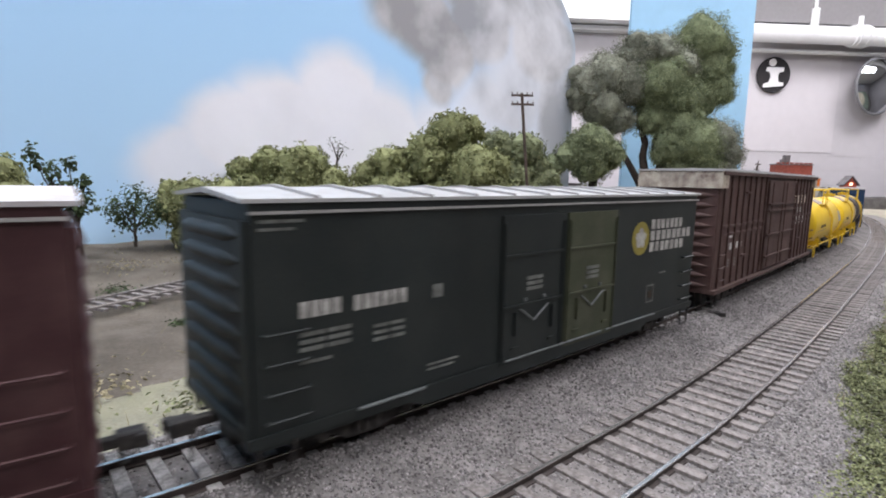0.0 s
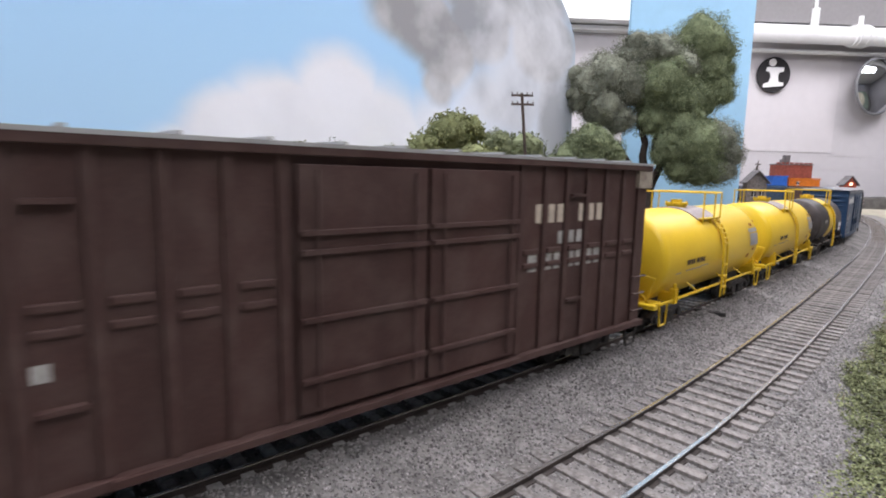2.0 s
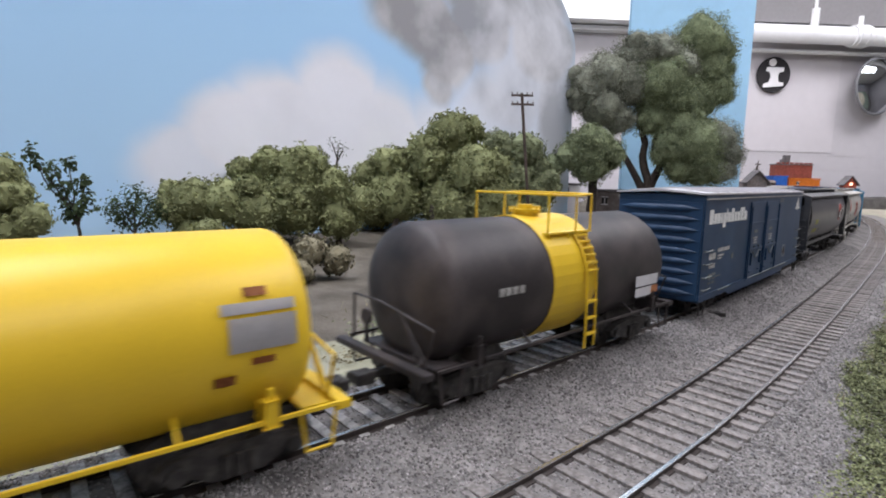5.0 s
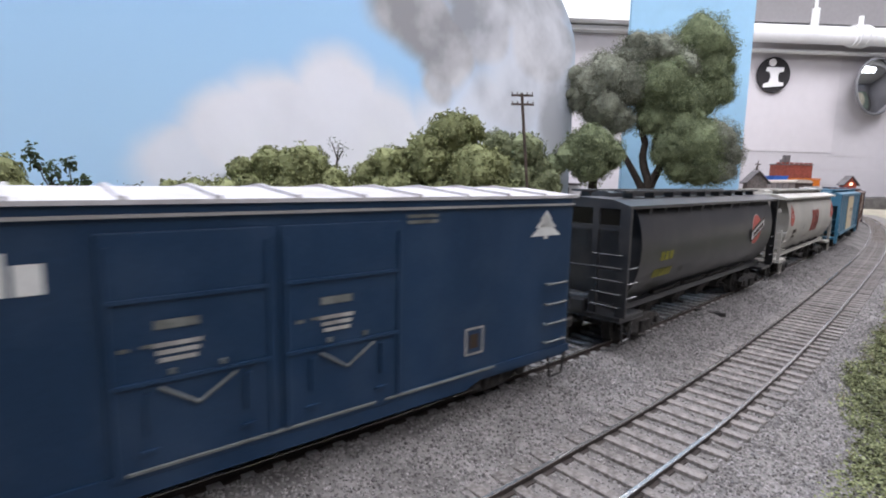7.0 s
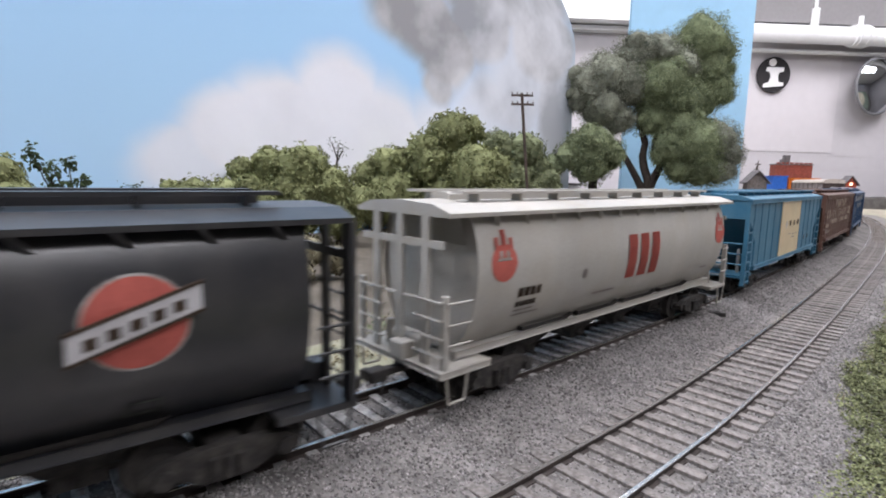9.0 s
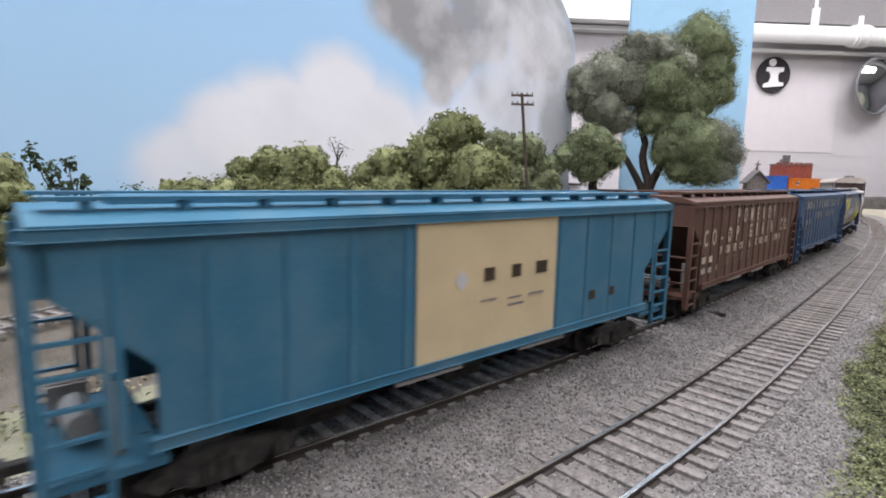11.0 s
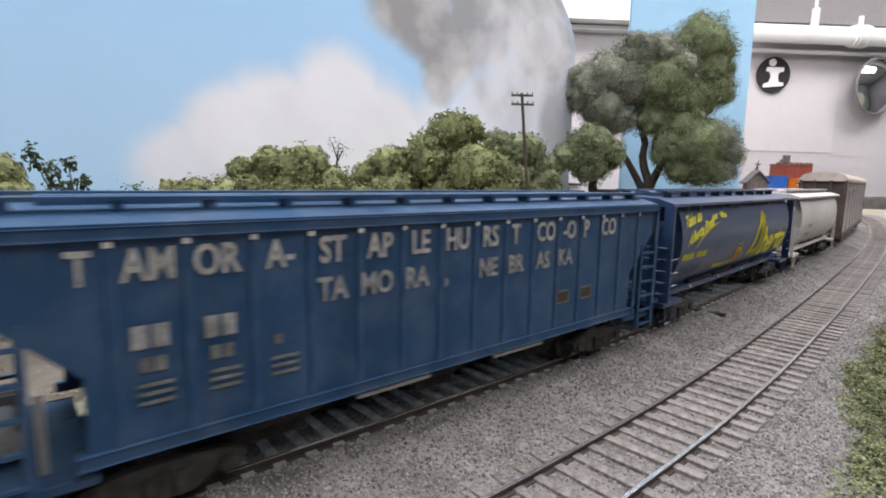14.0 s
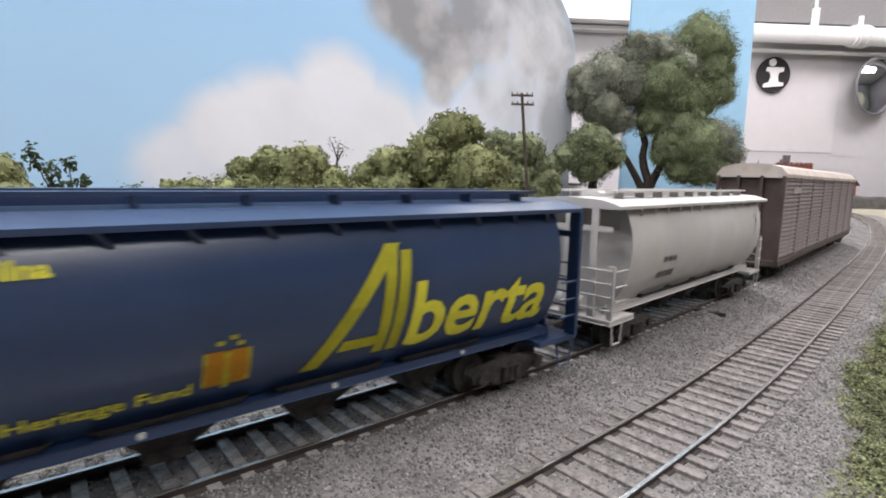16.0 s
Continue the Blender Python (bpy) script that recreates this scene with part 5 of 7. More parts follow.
def blue_boxcar():
    car = smooth_boxcar("deep blue boxcar with white panelled roof", 0.0855, M_BLUECAR, M_ROOFWHITE, [(-0.0235, 0.0015), (0.0030, 0.0283)], [M_BLUECAR, M_BLUECAR])
    y = -0.0181
    # wordmark as plain blocks: capitals and tall letters higher, one reaching below the line
    x = -0.0795
    for w, top, low in ((1.5, 1.0, 0), (1.1, 0.72, 0), (1.15, 0.72, 0), (0.75, 0.72, 0), (1.15, 0.72, -0.34), (0.45, 1.0, 0), (1.1, 0.72, 0), (1.25, 1.0, 0), (1.1, 0.72, 0), (1.05, 0.72, 0), (0.45, 1.0, 0), (0.7, 1.0, 0), (0.45, 1.0, 0), (1.05, 0.72, 0)):
        bars(M_LETTER, car, y, [(x, x + w * 0.0031, 0.0388 + low * 0.0058, 0.0388 + top * 0.0058)])
        x += w * 0.0031 + 0.0007
    bm = bmesh.new()
    for w, z, h in ((0.0058, 0.0410, 0.0042), (0.0040, 0.0432, 0.0034), (0.0022, 0.0452, 0.0024)):
        plate(bm, [(0.0737 - w, z), (0.0737 + w, z), (0.0737, z + h)], y - 0.0001, y)
    plate(bm, [(0.0730, 0.0402), (0.0744, 0.0402), (0.0744, 0.0410), (0.0730, 0.0410)], y - 0.0001, y)
    part("emblem", bm, M_LETTER, car, "white triangular tree emblem")
    bars(M_LETTERDIM, car, y, letter_blocks(-0.0760, -0.0678, 0.0240, 0.0267, 4) + letter_blocks(-0.0757, -0.0680, 0.0204, 0.0223, 5))
    bars(M_LETTERDIM, car, y, [(-0.0660, -0.0508, 0.0266, 0.0282), (-0.0660, -0.0575, 0.0247, 0.0254), (-0.0660, -0.0610, 0.0235, 0.0241)])
    bars(M_LETTERFAINT, car, y, [(-0.0755 + 0.0047 * c, -0.0720 + 0.0050 * c, 0.0172 - k * 0.0017, 0.0181 - k * 0.0017) for c in range(2) for k in range(3)] + [(-0.0660, -0.0600, 0.0160, 0.0166), (-0.0727, -0.0668, 0.0098, 0.0102), (-0.0473, -0.0447, 0.0221, 0.0245)])
    for x in (-0.0136, 0.0136):
        bars(M_LETTERDIM, car, y - 0.0006, [(x - 0.0035 + 0.0004 * k, x + 0.0035 - 0.0004 * k, 0.0290 - 0.0012 * k, 0.0297 - 0.0012 * k) for k in range(3)])
        bars(M_LETTERFAINT, car, y - 0.0006, [(x - 0.0032, x + 0.0032, 0.0318, 0.0332), (x - 0.0080, x - 0.0066, 0.0290, 0.0296), (x - 0.0050, x - 0.0034, 0.0292, 0.0297)])
    bars(M_LETTERDIM, car, y, [(0.0467, 0.0472, 0.0142, 0.0208), (0.0520, 0.0525, 0.0142, 0.0208), (0.0467, 0.0525, 0.0203, 0.0208), (0.0467, 0.0525, 0.0142, 0.0147)])
    bars(M_INK, car, y, [(0.0480, 0.0508, 0.0158, 0.0192)])
    bars(M_LETTERFAINT, car, y, [(0.0300, 0.0380, 0.0458, 0.0465), (0.0300, 0.0380, 0.0470, 0.0477)])
    return car


def maroon_boxcar():
    car = smooth_boxcar("maroon boxcar with reddish weathered roof", 0.0875, M_MAROON, M_ROOFWHITE, [(-0.0255, -0.0035), (-0.001, 0.0265)], [M_MAROON, M_MAROON])
    bars(M_LETTERYEL, car, -0.0181, [(0.068, 0.0715, 0.0145, 0.0215)])
    return car


def ribbed_boxcar():
    half, hw, z0, eave = 0.0980, 0.0178, 0.0080, 0.0602
    car = thing("boxcar", "tall brown ribbed boxcar with beige patched end", "boxcar", "freight cars of the train")
    bm = bmesh.new()
    box(bm, -half + 0.0012, half - 0.0012, -hw + 0.0012, hw - 0.0012, z0, eave, 0.0002)
    part("body", bm, M_BROWNCAR, car)
    panel_roof(car, half, hw, eave, 0.0612, M_ROOFGREY, 14)
    for sign in (-1, 1):
        ribbed_end(car, sign, half, hw - 0.0014, z0 + 0.001, eave - 0.0075, M_BROWNCAR, 10)
        bm = bmesh.new()
        box(bm, sign * (half - 0.0012), sign * (half + 0.0006), -hw, hw, eave - 0.0070, eave - 0.0002, 0.0002)
        part("end_header", bm, M_BEIGE, car, "beige patched plate over the end")
        bm = bmesh.new()
        box(bm, sign * (half - 0.0012), sign * (half - 0.0075), -hw - 0.0001, -hw + 0.002, eave - 0.0070, eave - 0.0008)
        part("corner_patch", bm, M_BEIGE, car, "beige primer patch")
    posts = [-0.0908, -0.0815, -0.0722, -0.0629, -0.0535, -0.0442, -0.0348, -0.0255, 0.0365, 0.0458, 0.0551, 0.0644, 0.0737, 0.0830, 0.0920]
    first = None
    for x in posts:
        if first is None:
            bm = bmesh.new()
            box(bm, -0.0009, 0.0009, -hw + 0.0005, -hw + 0.0013, z0 + 0.002, eave - 0.001, 0.0002)
            first = part("side_post", bm, M_BROWNCAR, car)
            first.matrix_basis = pose(x, 0, 0)
        else:
            again(first, car, pose(x, 0, 0))
        again(first, car, pose(x, 0, 0, 0, 0, 180))
    for x0, x1 in ((-0.0232, 0.0058), (0.0068, 0.0345)):
        bm = bmesh.new()
        box(bm, x0, x1, -hw - 0.0002, -hw + 0.001, z0 + 0.003, eave - 0.003, 0.0002)
        door = part("door", bm, M_BROWNCAR, car, "sliding door with pressed ridges")
        for z in (0.0175, 0.0290, 0.0415, 0.0450):
            bm = bmesh.new()
            box(bm, x0 + 0.0003, x1 - 0.0003, -hw - 0.0012, -hw, z - 0.0005, z + 0.0005, 0.0001)
            part("door_ridge", bm, M_BROWNCAR, door)
        for u in (0.12, 0.88):
            bm = bmesh.new()
            x = x0 + (x1 - x0) * u
            wire(bm, [(x, -hw - 0.001, z0 + 0.004), (x, -hw - 0.001, eave - 0.004)], 0.0003, 5)
            part("locking_rod", bm, M_BROWNCAR, door)
    for z in (z0 + 0.001, eave - 0.0006):
        bm = bmesh.new()
        box(bm, -half, half, -hw - 0.0005, hw + 0.0005, z - 0.0009, z + 0.0009, 0.0002)
        part("side_rail", bm, M_BROWNCAR, car)
    bm = bmesh.new()
    box(bm, -0.053, 0.036, -hw - 0.0012, -hw - 0.0005, z0 + 0.0005, z0 + 0.0018)
    part("door_track", bm, M_BROWNCAR, car)
    y = -hw + 0.0010
    for x in (-0.0612, 0.0565):
        for z in (0.0508, 0.0215):
            bm = bmesh.new()
            box(bm, x, x + 0.006, y - 0.0012, y + 0.0005, z, z + 0.0008)
            part("placard_board", bm, M_BROWNCAR, car)
    # pressed stiffeners between the posts
    first = None
    for x in posts[:7] + posts[8:14]:
        for z in (0.0330, 0.0366):
            if first is None:
                bm = bmesh.new()
                box(bm, 0.0016, 0.0076, y - 0.0004, y + 0.0005, -0.0007, 0.0007, 0.0003)
                first = part("pressed_stiffener", bm, M_BROWNCAR, car)
                first.matrix_basis = pose(x, 0, z)
            else:
                again(first, car, pose(x, 0, z))
    yl = y + 0.00012
    for x0, x1, n in ((0.0425, 0.0460, 1), (0.0477, 0.0553, 2), (0.0612, 0.0637, 1), (0.0655, 0.0740, 2)):
        bars(M_LETTERCREAM, car, yl, letter_blocks(x0, x1, 0.0440, 0.0489, n, 0.34))
    for x0, x1, n in ((0.0522, 0.0550, 1), (0.0570, 0.0642, 2)):
        bars(M_LETTERDIM, car, yl, letter_blocks(x0, x1, 0.0381, 0.0416, n, 0.34))
    for x0, x1, n in ((0.0402, 0.0452, 1), (0.0475, 0.0543, 2), (0.0577, 0.0637, 2), (0.0657, 0.0733, 2)):
        bars(M_LETTERDIM, car, yl, letter_blocks(x0, x1, 0.0313, 0.0362, n, 0.34))
    bars(M_LETTER, car, yl, letter_blocks(-0.0804, -0.0735, 0.0258, 0.0288, 2, 0.45) + letter_blocks(-0.0710, -0.0640, 0.0258, 0.0288, 2, 0.4) + [(-0.0803, -0.0745, 0.0312, 0.0332)])
    bars(M_LETTERDIM, car, yl, letter_blocks(-0.0615, -0.0580, 0.0262, 0.0288, 1, 0.35) + [(-0.0762, -0.0715, 0.0086, 0.0096), (0.0205, 0.0285, 0.0462, 0.0467), (0.0205, 0.0285, 0.0452, 0.0457)])
    bars(M_LETTERFAINT, car, yl, [(-0.0802 + 0.0093 * c, -0.0765 + 0.0093 * c, 0.0180 + 0.0014 * k, 0.0187 + 0.0014 * k) for c in range(2) for k in range(3)])
    rungs(car, -half + 0.002, -half + 0.0085, [0.014, 0.0195, 0.025], hw, M_BROWNCAR)
    rungs(car, half - 0.0085, half - 0.002, [0.014, 0.0195, 0.025], hw, M_BROWNCAR)
    stirrups(car, half, hw - 0.001, z0, M_BLACK)
    underframe(car, half, z0)
    running_gear(car, half)
    return car


def tank_car(label, paint, band=None, half=0.0620, frame_mat=None, marks=True, domes=None):
    frame_mat = frame_mat or paint
    r, zc, th = 0.0180, 0.0265, half - 0.0035
    car = thing("tank_car", label, "tank car", "freight cars of the train")
    bm = bmesh.new()
    # lathe along x with dished heads
    prof = [(-th, 0.0), (-th + 0.0006, r * 0.45), (-th + 0.0017, r * 0.72), (-th + 0.0030, r * 0.90), (-th + 0.0042, r * 0.97), (-th + 0.0058, r)]
    prof += [(-x, q) for x, q in prof[5::-1]]
    seg = 40
    rings = []
    for x, q in prof[1:-1]:
        rings.append([bm.verts.new((x, q * math.sin(2 * math.pi * k / seg), zc + q * math.cos(2 * math.pi * k / seg))) for k in range(seg)])
    for a, b in zip(rings, rings[1:]):
        for k in range(seg):
            bm.faces.new((a[k], a[(k + 1) % seg], b[(k + 1) % seg], b[k]))
    bm.faces.new(rings[0])
    bm.faces.new(rings[-1])
    bmesh.ops.recalc_face_normals(bm, faces=bm.faces[:])
    part("tank", bm, paint, car, smooth=True)
    if band:
        bm = bmesh.new()
        bmesh.ops.create_cone(bm, cap_ends=False, segments=40, radius1=r + 0.0003, radius2=r + 0.0003, depth=0.020)
        for v in bm.verts:
            v.co = Vector((v.co.z - 0.004, v.co.x, v.co.y + zc))
        bmesh.ops.solidify(bm, geom=bm.faces[:], thickness=0.0004)
        part("band", bm, band, car, "painted band round the tank")
    # saddle plate, dome, valves
    bm = bmesh.new()
    arc = [math.radians(a) for a in range(-42, 43, 6)]
    extrude(bm, [((r + 0.0004) * math.sin(a), zc + (r + 0.0004) * math.cos(a)) for a in arc] + [((r - 0.0004) * math.sin(a), zc + (r - 0.0004) * math.cos(a)) for a in reversed(arc)], -0.0130, 0.0090)
    part("dome_pad", bm, band or M_RACK, car, "weathered grey pad under the platform" if not band else "")
    bm = bmesh.new()
    rod(bm, (-0.0055, 0, zc + r - 0.0005), (-0.0055, 0, zc + r + 0.0014), 0.0040, 20)
    rod(bm, (-0.0055, 0, zc + r + 0.0014), (-0.0055, 0, zc + r + 0.0021), 0.0047, 20)
    rod(bm, (-0.0055, 0, zc + r + 0.0021), (-0.0055, 0, zc + r + 0.0034), 0.0024, 14)
    rod(bm, (0.0025, 0.002, zc + r - 0.0005), (0.0025, 0.002, zc + r + 0.0026), 0.0013, 10)
    for k in range(8):
        a = k * math.pi / 4
        rod(bm, (-0.0055 + 0.0044 * math.cos(a), 0.0044 * math.sin(a), zc + r + 0.0008), (-0.0055 + 0.0044 * math.cos(a), 0.0044 * math.sin(a), zc + r + 0.0027), 0.0004, 5)
    part("dome", bm, frame_mat, car)
    for side in (-1, 1):
        bm = bmesh.new()
        box(bm, -0.0120, 0.0085, side * 0.0100, side * 0.0140, zc + r * 0.76, zc + r * 0.76 + 0.0005)
        for x in (-0.0108, -0.002, 0.0072):
            box(bm, x - 0.0004, x + 0.0004, side * 0.0100, side * 0.0138, zc + r * 0.60, zc + r * 0.77)
        part("platform", bm, frame_mat, car)
        bm = bmesh.new()
        y, zt, zb = side * 0.0138, zc + r + 0.0068, zc + r * 0.76
        wire(bm, [(-0.0120, y, zb), (-0.0120, y, zt), (0.0010, y, zt - 0.0004)], 0.00034)
        wire(bm, [(0.0085, y, zb), (0.0085, y, zt), (0.0010, y, zt - 0.0004)], 0.00034)
        wire(bm, [(0.0010, y, zt - 0.0004), (0.0010, y, zb)], 0.00034)
        part("handrail", bm, frame_mat, car)
    bm = bmesh.new()
    for x in (-0.0120, 0.0085):
        wire(bm, [(x, -0.0138, zc + r + 0.0068), (x, 0.0138, zc + r + 0.0068)], 0.00034)
    part("handrail", bm, frame_mat, car)
    # ladder following the shell
    for x in (0.0005, 0.0052):
        bm = bmesh.new()
        pts = [(x, -(r + 0.0012) * math.sin(math.radians(a)), zc + (r + 0.0012) * math.cos(math.radians(a))) for a in (46, 62, 78, 94)] + [(x, -0.0194, 0.0125), (x, -0.0192, 0.0070)]
        for p, q in zip(pts, pts[1:]):
            rod(bm, p, q, 0.0004, 5)
        part("ladder_rail", bm, frame_mat, car)
    first = None
    for k in range(9):
        a = math.radians(48 + 6.4 * k)
        y, z = (-(r + 0.0014) * math.sin(a), zc + (r + 0.0014) * math.cos(a)) if k < 6 else (-0.0194, 0.0255 - 0.0048 * (k - 5))
        if first is None:
            bm = bmesh.new()
            box(bm, 0.0005, 0.0052, -0.0006, 0.0006, -0.0003, 0.0003)
            first = part("rung", bm, frame_mat, car)
            first.matrix_basis = pose(0, y, z)
        else:
            again(first, car, pose(0, y, z))
    # side walk rails along the underframe, bolsters, end platforms
    for side in (-1, 1):
        bm = bmesh.new()
        box(bm, -half + 0.002, half - 0.002, side * 0.0179, side * 0.0186, 0.0122, 0.0129)
        for x in (-half * 0.40, half * 0.15, half * 0.52):
            rod(bm, (x, side * 0.0182, 0.0128), (x, side * 0.0128, 0.0165), 0.0004, 5)
        part("side_rail", bm, frame_mat, car)
        for x in (-half + 0.0150, half - 0.0150):
            bm = bmesh.new()
            rod(bm, (x, side * 0.0182, 0.0125), (x, side * 0.0182, 0.0185), 0.0006, 6)
            box(bm, x - 0.0012, x + 0.0012, side * 0.0172, side * 0.0188, 0.0115, 0.0165, 0.0004)
            box(bm, x - 0.0010, x + 0.0010, side * 0.0130, side * 0.0182, 0.0118, 0.0150, 0.0003)
            part("rail_post", bm, frame_mat, car)
    for sign in (-1, 1):
        bm = bmesh.new()
        x = sign * (half - 0.006)
        box(bm, x - 0.0020, x + 0.0058, -0.0150, 0.0150, 0.0110, 0.0118, 0.0002)
        box(bm, sign * half - 0.0022, sign * half + 0.0006, -0.0186, 0.0186, 0.0112, 0.0128, 0.0002)
        part("end_platform", bm, frame_mat, car)
        bm = bmesh.new()
        xe = sign * (half - 0.002)
        wire(bm, [(xe, -0.0135, 0.0125), (xe, -0.0165, 0.0215), (xe, 0.004, 0.0245), (xe, 0.016, 0.0245), (xe, 0.016, 0.0125)], 0.00034)
        part("end_rail", bm, frame_mat, car)
        bm = bmesh.new()
        wire(bm, [(xe, -0.0145, 0.0125), (xe, -0.004, 0.0232), (xe, -0.0115, 0.0125)], 0.00034)
        part("end_brace", bm, frame_mat, car)
        bm = bmesh.new()
        rod(bm, (xe, 0.010, 0.0125), (xe, 0.010, 0.0200), 0.0006, 8)
        rod(bm, (xe - sign * 0.0004, 0.010, 0.0195), (xe + sign * 0.0006, 0.010, 0.0195), 0.0020, 14)
        part("hand_brake", bm, frame_mat, car)
        bm = bmesh.new()
        box(bm, sign * (half - 0.030), sign * (half - 0.010), -0.0105, 0.0105, 0.0088, 0.0158, 0.0006)
        part("saddle", bm, M_BLACK, car)
    stirrups(car, half - 0.001, 0.0182, 0.0122, frame_mat, 0.0075)
    bm = bmesh.new()
    box(bm, -half + 0.006, half - 0.006, -0.0030, 0.0030, 0.0085, 0.0125)
    part("centre_sill", bm, M_BLACK, car)
    running_gear(car, half, 0.0195)
    if marks:
        y = -r * 0.99 - 0.0002
        bars(M_INK, car, y - 0.0002, letter_blocks(-0.0365, -0.0285, 0.0243, 0.0262, 4, 0.35) + letter_blocks(-0.0272, -0.0180, 0.0243, 0.0262, 6, 0.3))
        bm = bmesh.new()
        for x0, x1, a0, a1 in ((0.0395, 0.0520, 66, 72), (0.0405, 0.0520, 74, 92)):
            arc = [math.radians(a0 + (a1 - a0) * k / 6) for k in range(7)]
            for rr, flip in ((r + 0.0004, 1),):
                vs = [[bm.verts.new((x, -rr * math.sin(a), zc + rr * math.cos(a))) for a in arc] for x in (x0, x1)]
                for k in range(6):
                    bm.faces.new((vs[0][k], vs[1][k], vs[1][k + 1], vs[0][k + 1]))
        bmesh.ops.solidify(bm, geom=bm.faces[:], thickness=0.0001)
        part("placard", bm, M_PLACARD, car, "pale grey placards near the tank end")
        bm = bmesh.new()
        for x0, x1, a0, a1 in ((0.0435, 0.0475, 58, 63), (0.0440, 0.0480, 96, 100), (0.0380, 0.0415, 104, 110)):
            vs = [bm.verts.new((x, -(r + 0.0004) * math.sin(math.radians(a)), zc + (r + 0.0004) * math.cos(math.radians(a)))) for x, a in ((x0, a0), (x1, a0), (x1, a1), (x0, a1))]
            bm.faces.new(vs)
        bmesh.ops.solidify(bm, geom=bm.faces[:], thickness=0.0001)
        part("marking", bm, M_PATCH, car)
        bars(M_RACK, car, -r * 0.94 - 0.0006, [(-0.036, -0.020, 0.0218, 0.0222), (-0.020, -0.012, 0.0222, 0.0226), (-0.045, -0.040, 0.0215, 0.0219)])
        bm = bmesh.new()
        box(bm, -th - 0.0003, -th + 0.0003, -0.009, -0.0065, 0.0345, 0.0358)
        part("marking", bm, M_PATCH, car)
    return car


def dark_tank_car():
    car = tank_car("black tank car with yellow band and platform", M_TANKBLACK, M_YELLOW, 0.0570, M_TANKBLACK, marks=False)
    y = -0.0184
    bars(M_PLACARD, car, y, [(0.030, 0.0445, 0.0210, 0.0245), (0.030, 0.0405, 0.0175, 0.0205)])
    bars(M_PATCH, car, y, [(0.0405, 0.0450, 0.0180, 0.0205)])
    bars(M_LETTERDIM, car, y, letter_blocks(-0.036, -0.026, 0.027, 0.029, 4))
    for o in car.children:
        if o.name.startswith(("handrail", "dome", "platform", "ladder_rail", "rung")):
            o.data = o.data.copy() if o.data.users > 40 else o.data
            o.data.materials[0] = M_YELLOW
    return car


def cylindrical_hopper(label, half, paint, roof=None, cage=True):
    roof = roof or paint
    car = thing("hopper_car", label, "hopper car", "freight cars of the train")
    body = half - 0.0100
    prof = []
    for z, y in ((0.0470, 0.0147), (0.0440, 0.0163), (0.0400, 0.0175), (0.0350, 0.0182), (0.0300, 0.0181), (0.0250, 0.0172), (0.0210, 0.0157), (0.0175, 0.0136), (0.0150, 0.0114), (0.0130, 0.0096)):
        prof.append((y, z))
    full = prof + [(-y, z) for y, z in reversed(prof)]
    bm = bmesh.new()
    extrude(bm, full, -body, body, cap=False)
    shell = part("shell", bm, paint, car, smooth=True)
    for sign in (-1, 1):
        bm = bmesh.new()
        extrude(bm, [(y * 0.985, z) for y, z in full], sign * (body - 0.0012), sign * (body - 0.0032))
        part("end_bulkhead", bm, paint, car)
        bm = bmesh.new()
        vs = [bm.verts.new(c) for c in ((sign * (body + 0.0015), -0.0135, 0.046), (sign * (body + 0.0015), 0.0135, 0.046), (sign * (body - 0.012), 0.0092, 0.013), (sign * (body - 0.012), -0.0092, 0.013))]
        bm.faces.new(vs)
        bmesh.ops.solidify(bm, geom=bm.faces[:], thickness=0.0006)
        part("slope_sheet", bm, paint, car)
        xe = sign * (half - 0.0015)
        for y in (-0.0162, 0.0162):
            bm = bmesh.new()
            box(bm, xe - 0.0006, xe + 0.0006, y - (0.0020 if cage else 0.0009), y + (0.0016 if cage else 0.0009), 0.0118, 0.0468 if cage else 0.0290)
            part("corner_post", bm, paint, car)
        for y in (-0.0062, 0.0062) if cage else (-0.0095, 0.0, 0.0095):
            bm = bmesh.new()
            box(bm, xe - 0.0005, xe + 0.0005, y - 0.0012, y + 0.0012, 0.0118, 0.0468)
            part("end_post", bm, paint, car)
        bm = bmesh.new()
        box(bm, xe - 0.0004, xe + 0.0004, -0.0155, 0.0155, 0.0395, 0.0412)
        part("end_brace", bm, paint, car)
        first = None
        for k in range(5 if cage else 4):
            z = 0.0150 + k * 0.0042
            for y0 in (-0.0162, 0.0062):
                if first is None:
                    bm = bmesh.new()
                    wire(bm, [(0, 0, 0), (sign * 0.0012, 0, 0), (sign * 0.0012, 0.0100, 0), (0, 0.0100, 0)], 0.00028, 5)
                    first = part("rung", bm, paint, car)
                    first.matrix_basis = pose(xe, y0, z)
                else:
                    again(first, car, pose(xe, y0, z))
        for z in (0.0178, 0.0225, 0.0275):
            bm = bmesh.new()
            wire(bm, [(xe, -0.0175, z), (xe - sign * 0.007, -0.0178, z)], 0.0003, 5)
            part("grab_iron", bm, paint, car)
        bm = bmesh.new()
        box(bm, sign * (body - 0.006), sign * half, -0.0172, 0.0172, 0.0103, 0.0118, 0.0003)
        part("end_platform", bm, paint, car)
        bm = bmesh.new()
        wire(bm, [(xe, -0.0162, 0.0270), (xe, 0.0162, 0.0270)], 0.0004)
        rod(bm, (xe - sign * 0.004, -0.005, 0.0150), (xe - sign * 0.004, 0.006, 0.0150), 0.0022, 12)
        rod(bm, (xe - sign * 0.004, 0.009, 0.0118), (xe - sign * 0.004, 0.009, 0.0180), 0.0012, 8)
        box(bm, xe - 0.003, xe + 0.001, -0.0045, 0.0005, 0.0118, 0.0160, 0.0004)
        part("brake_rigging", bm, paint, car)
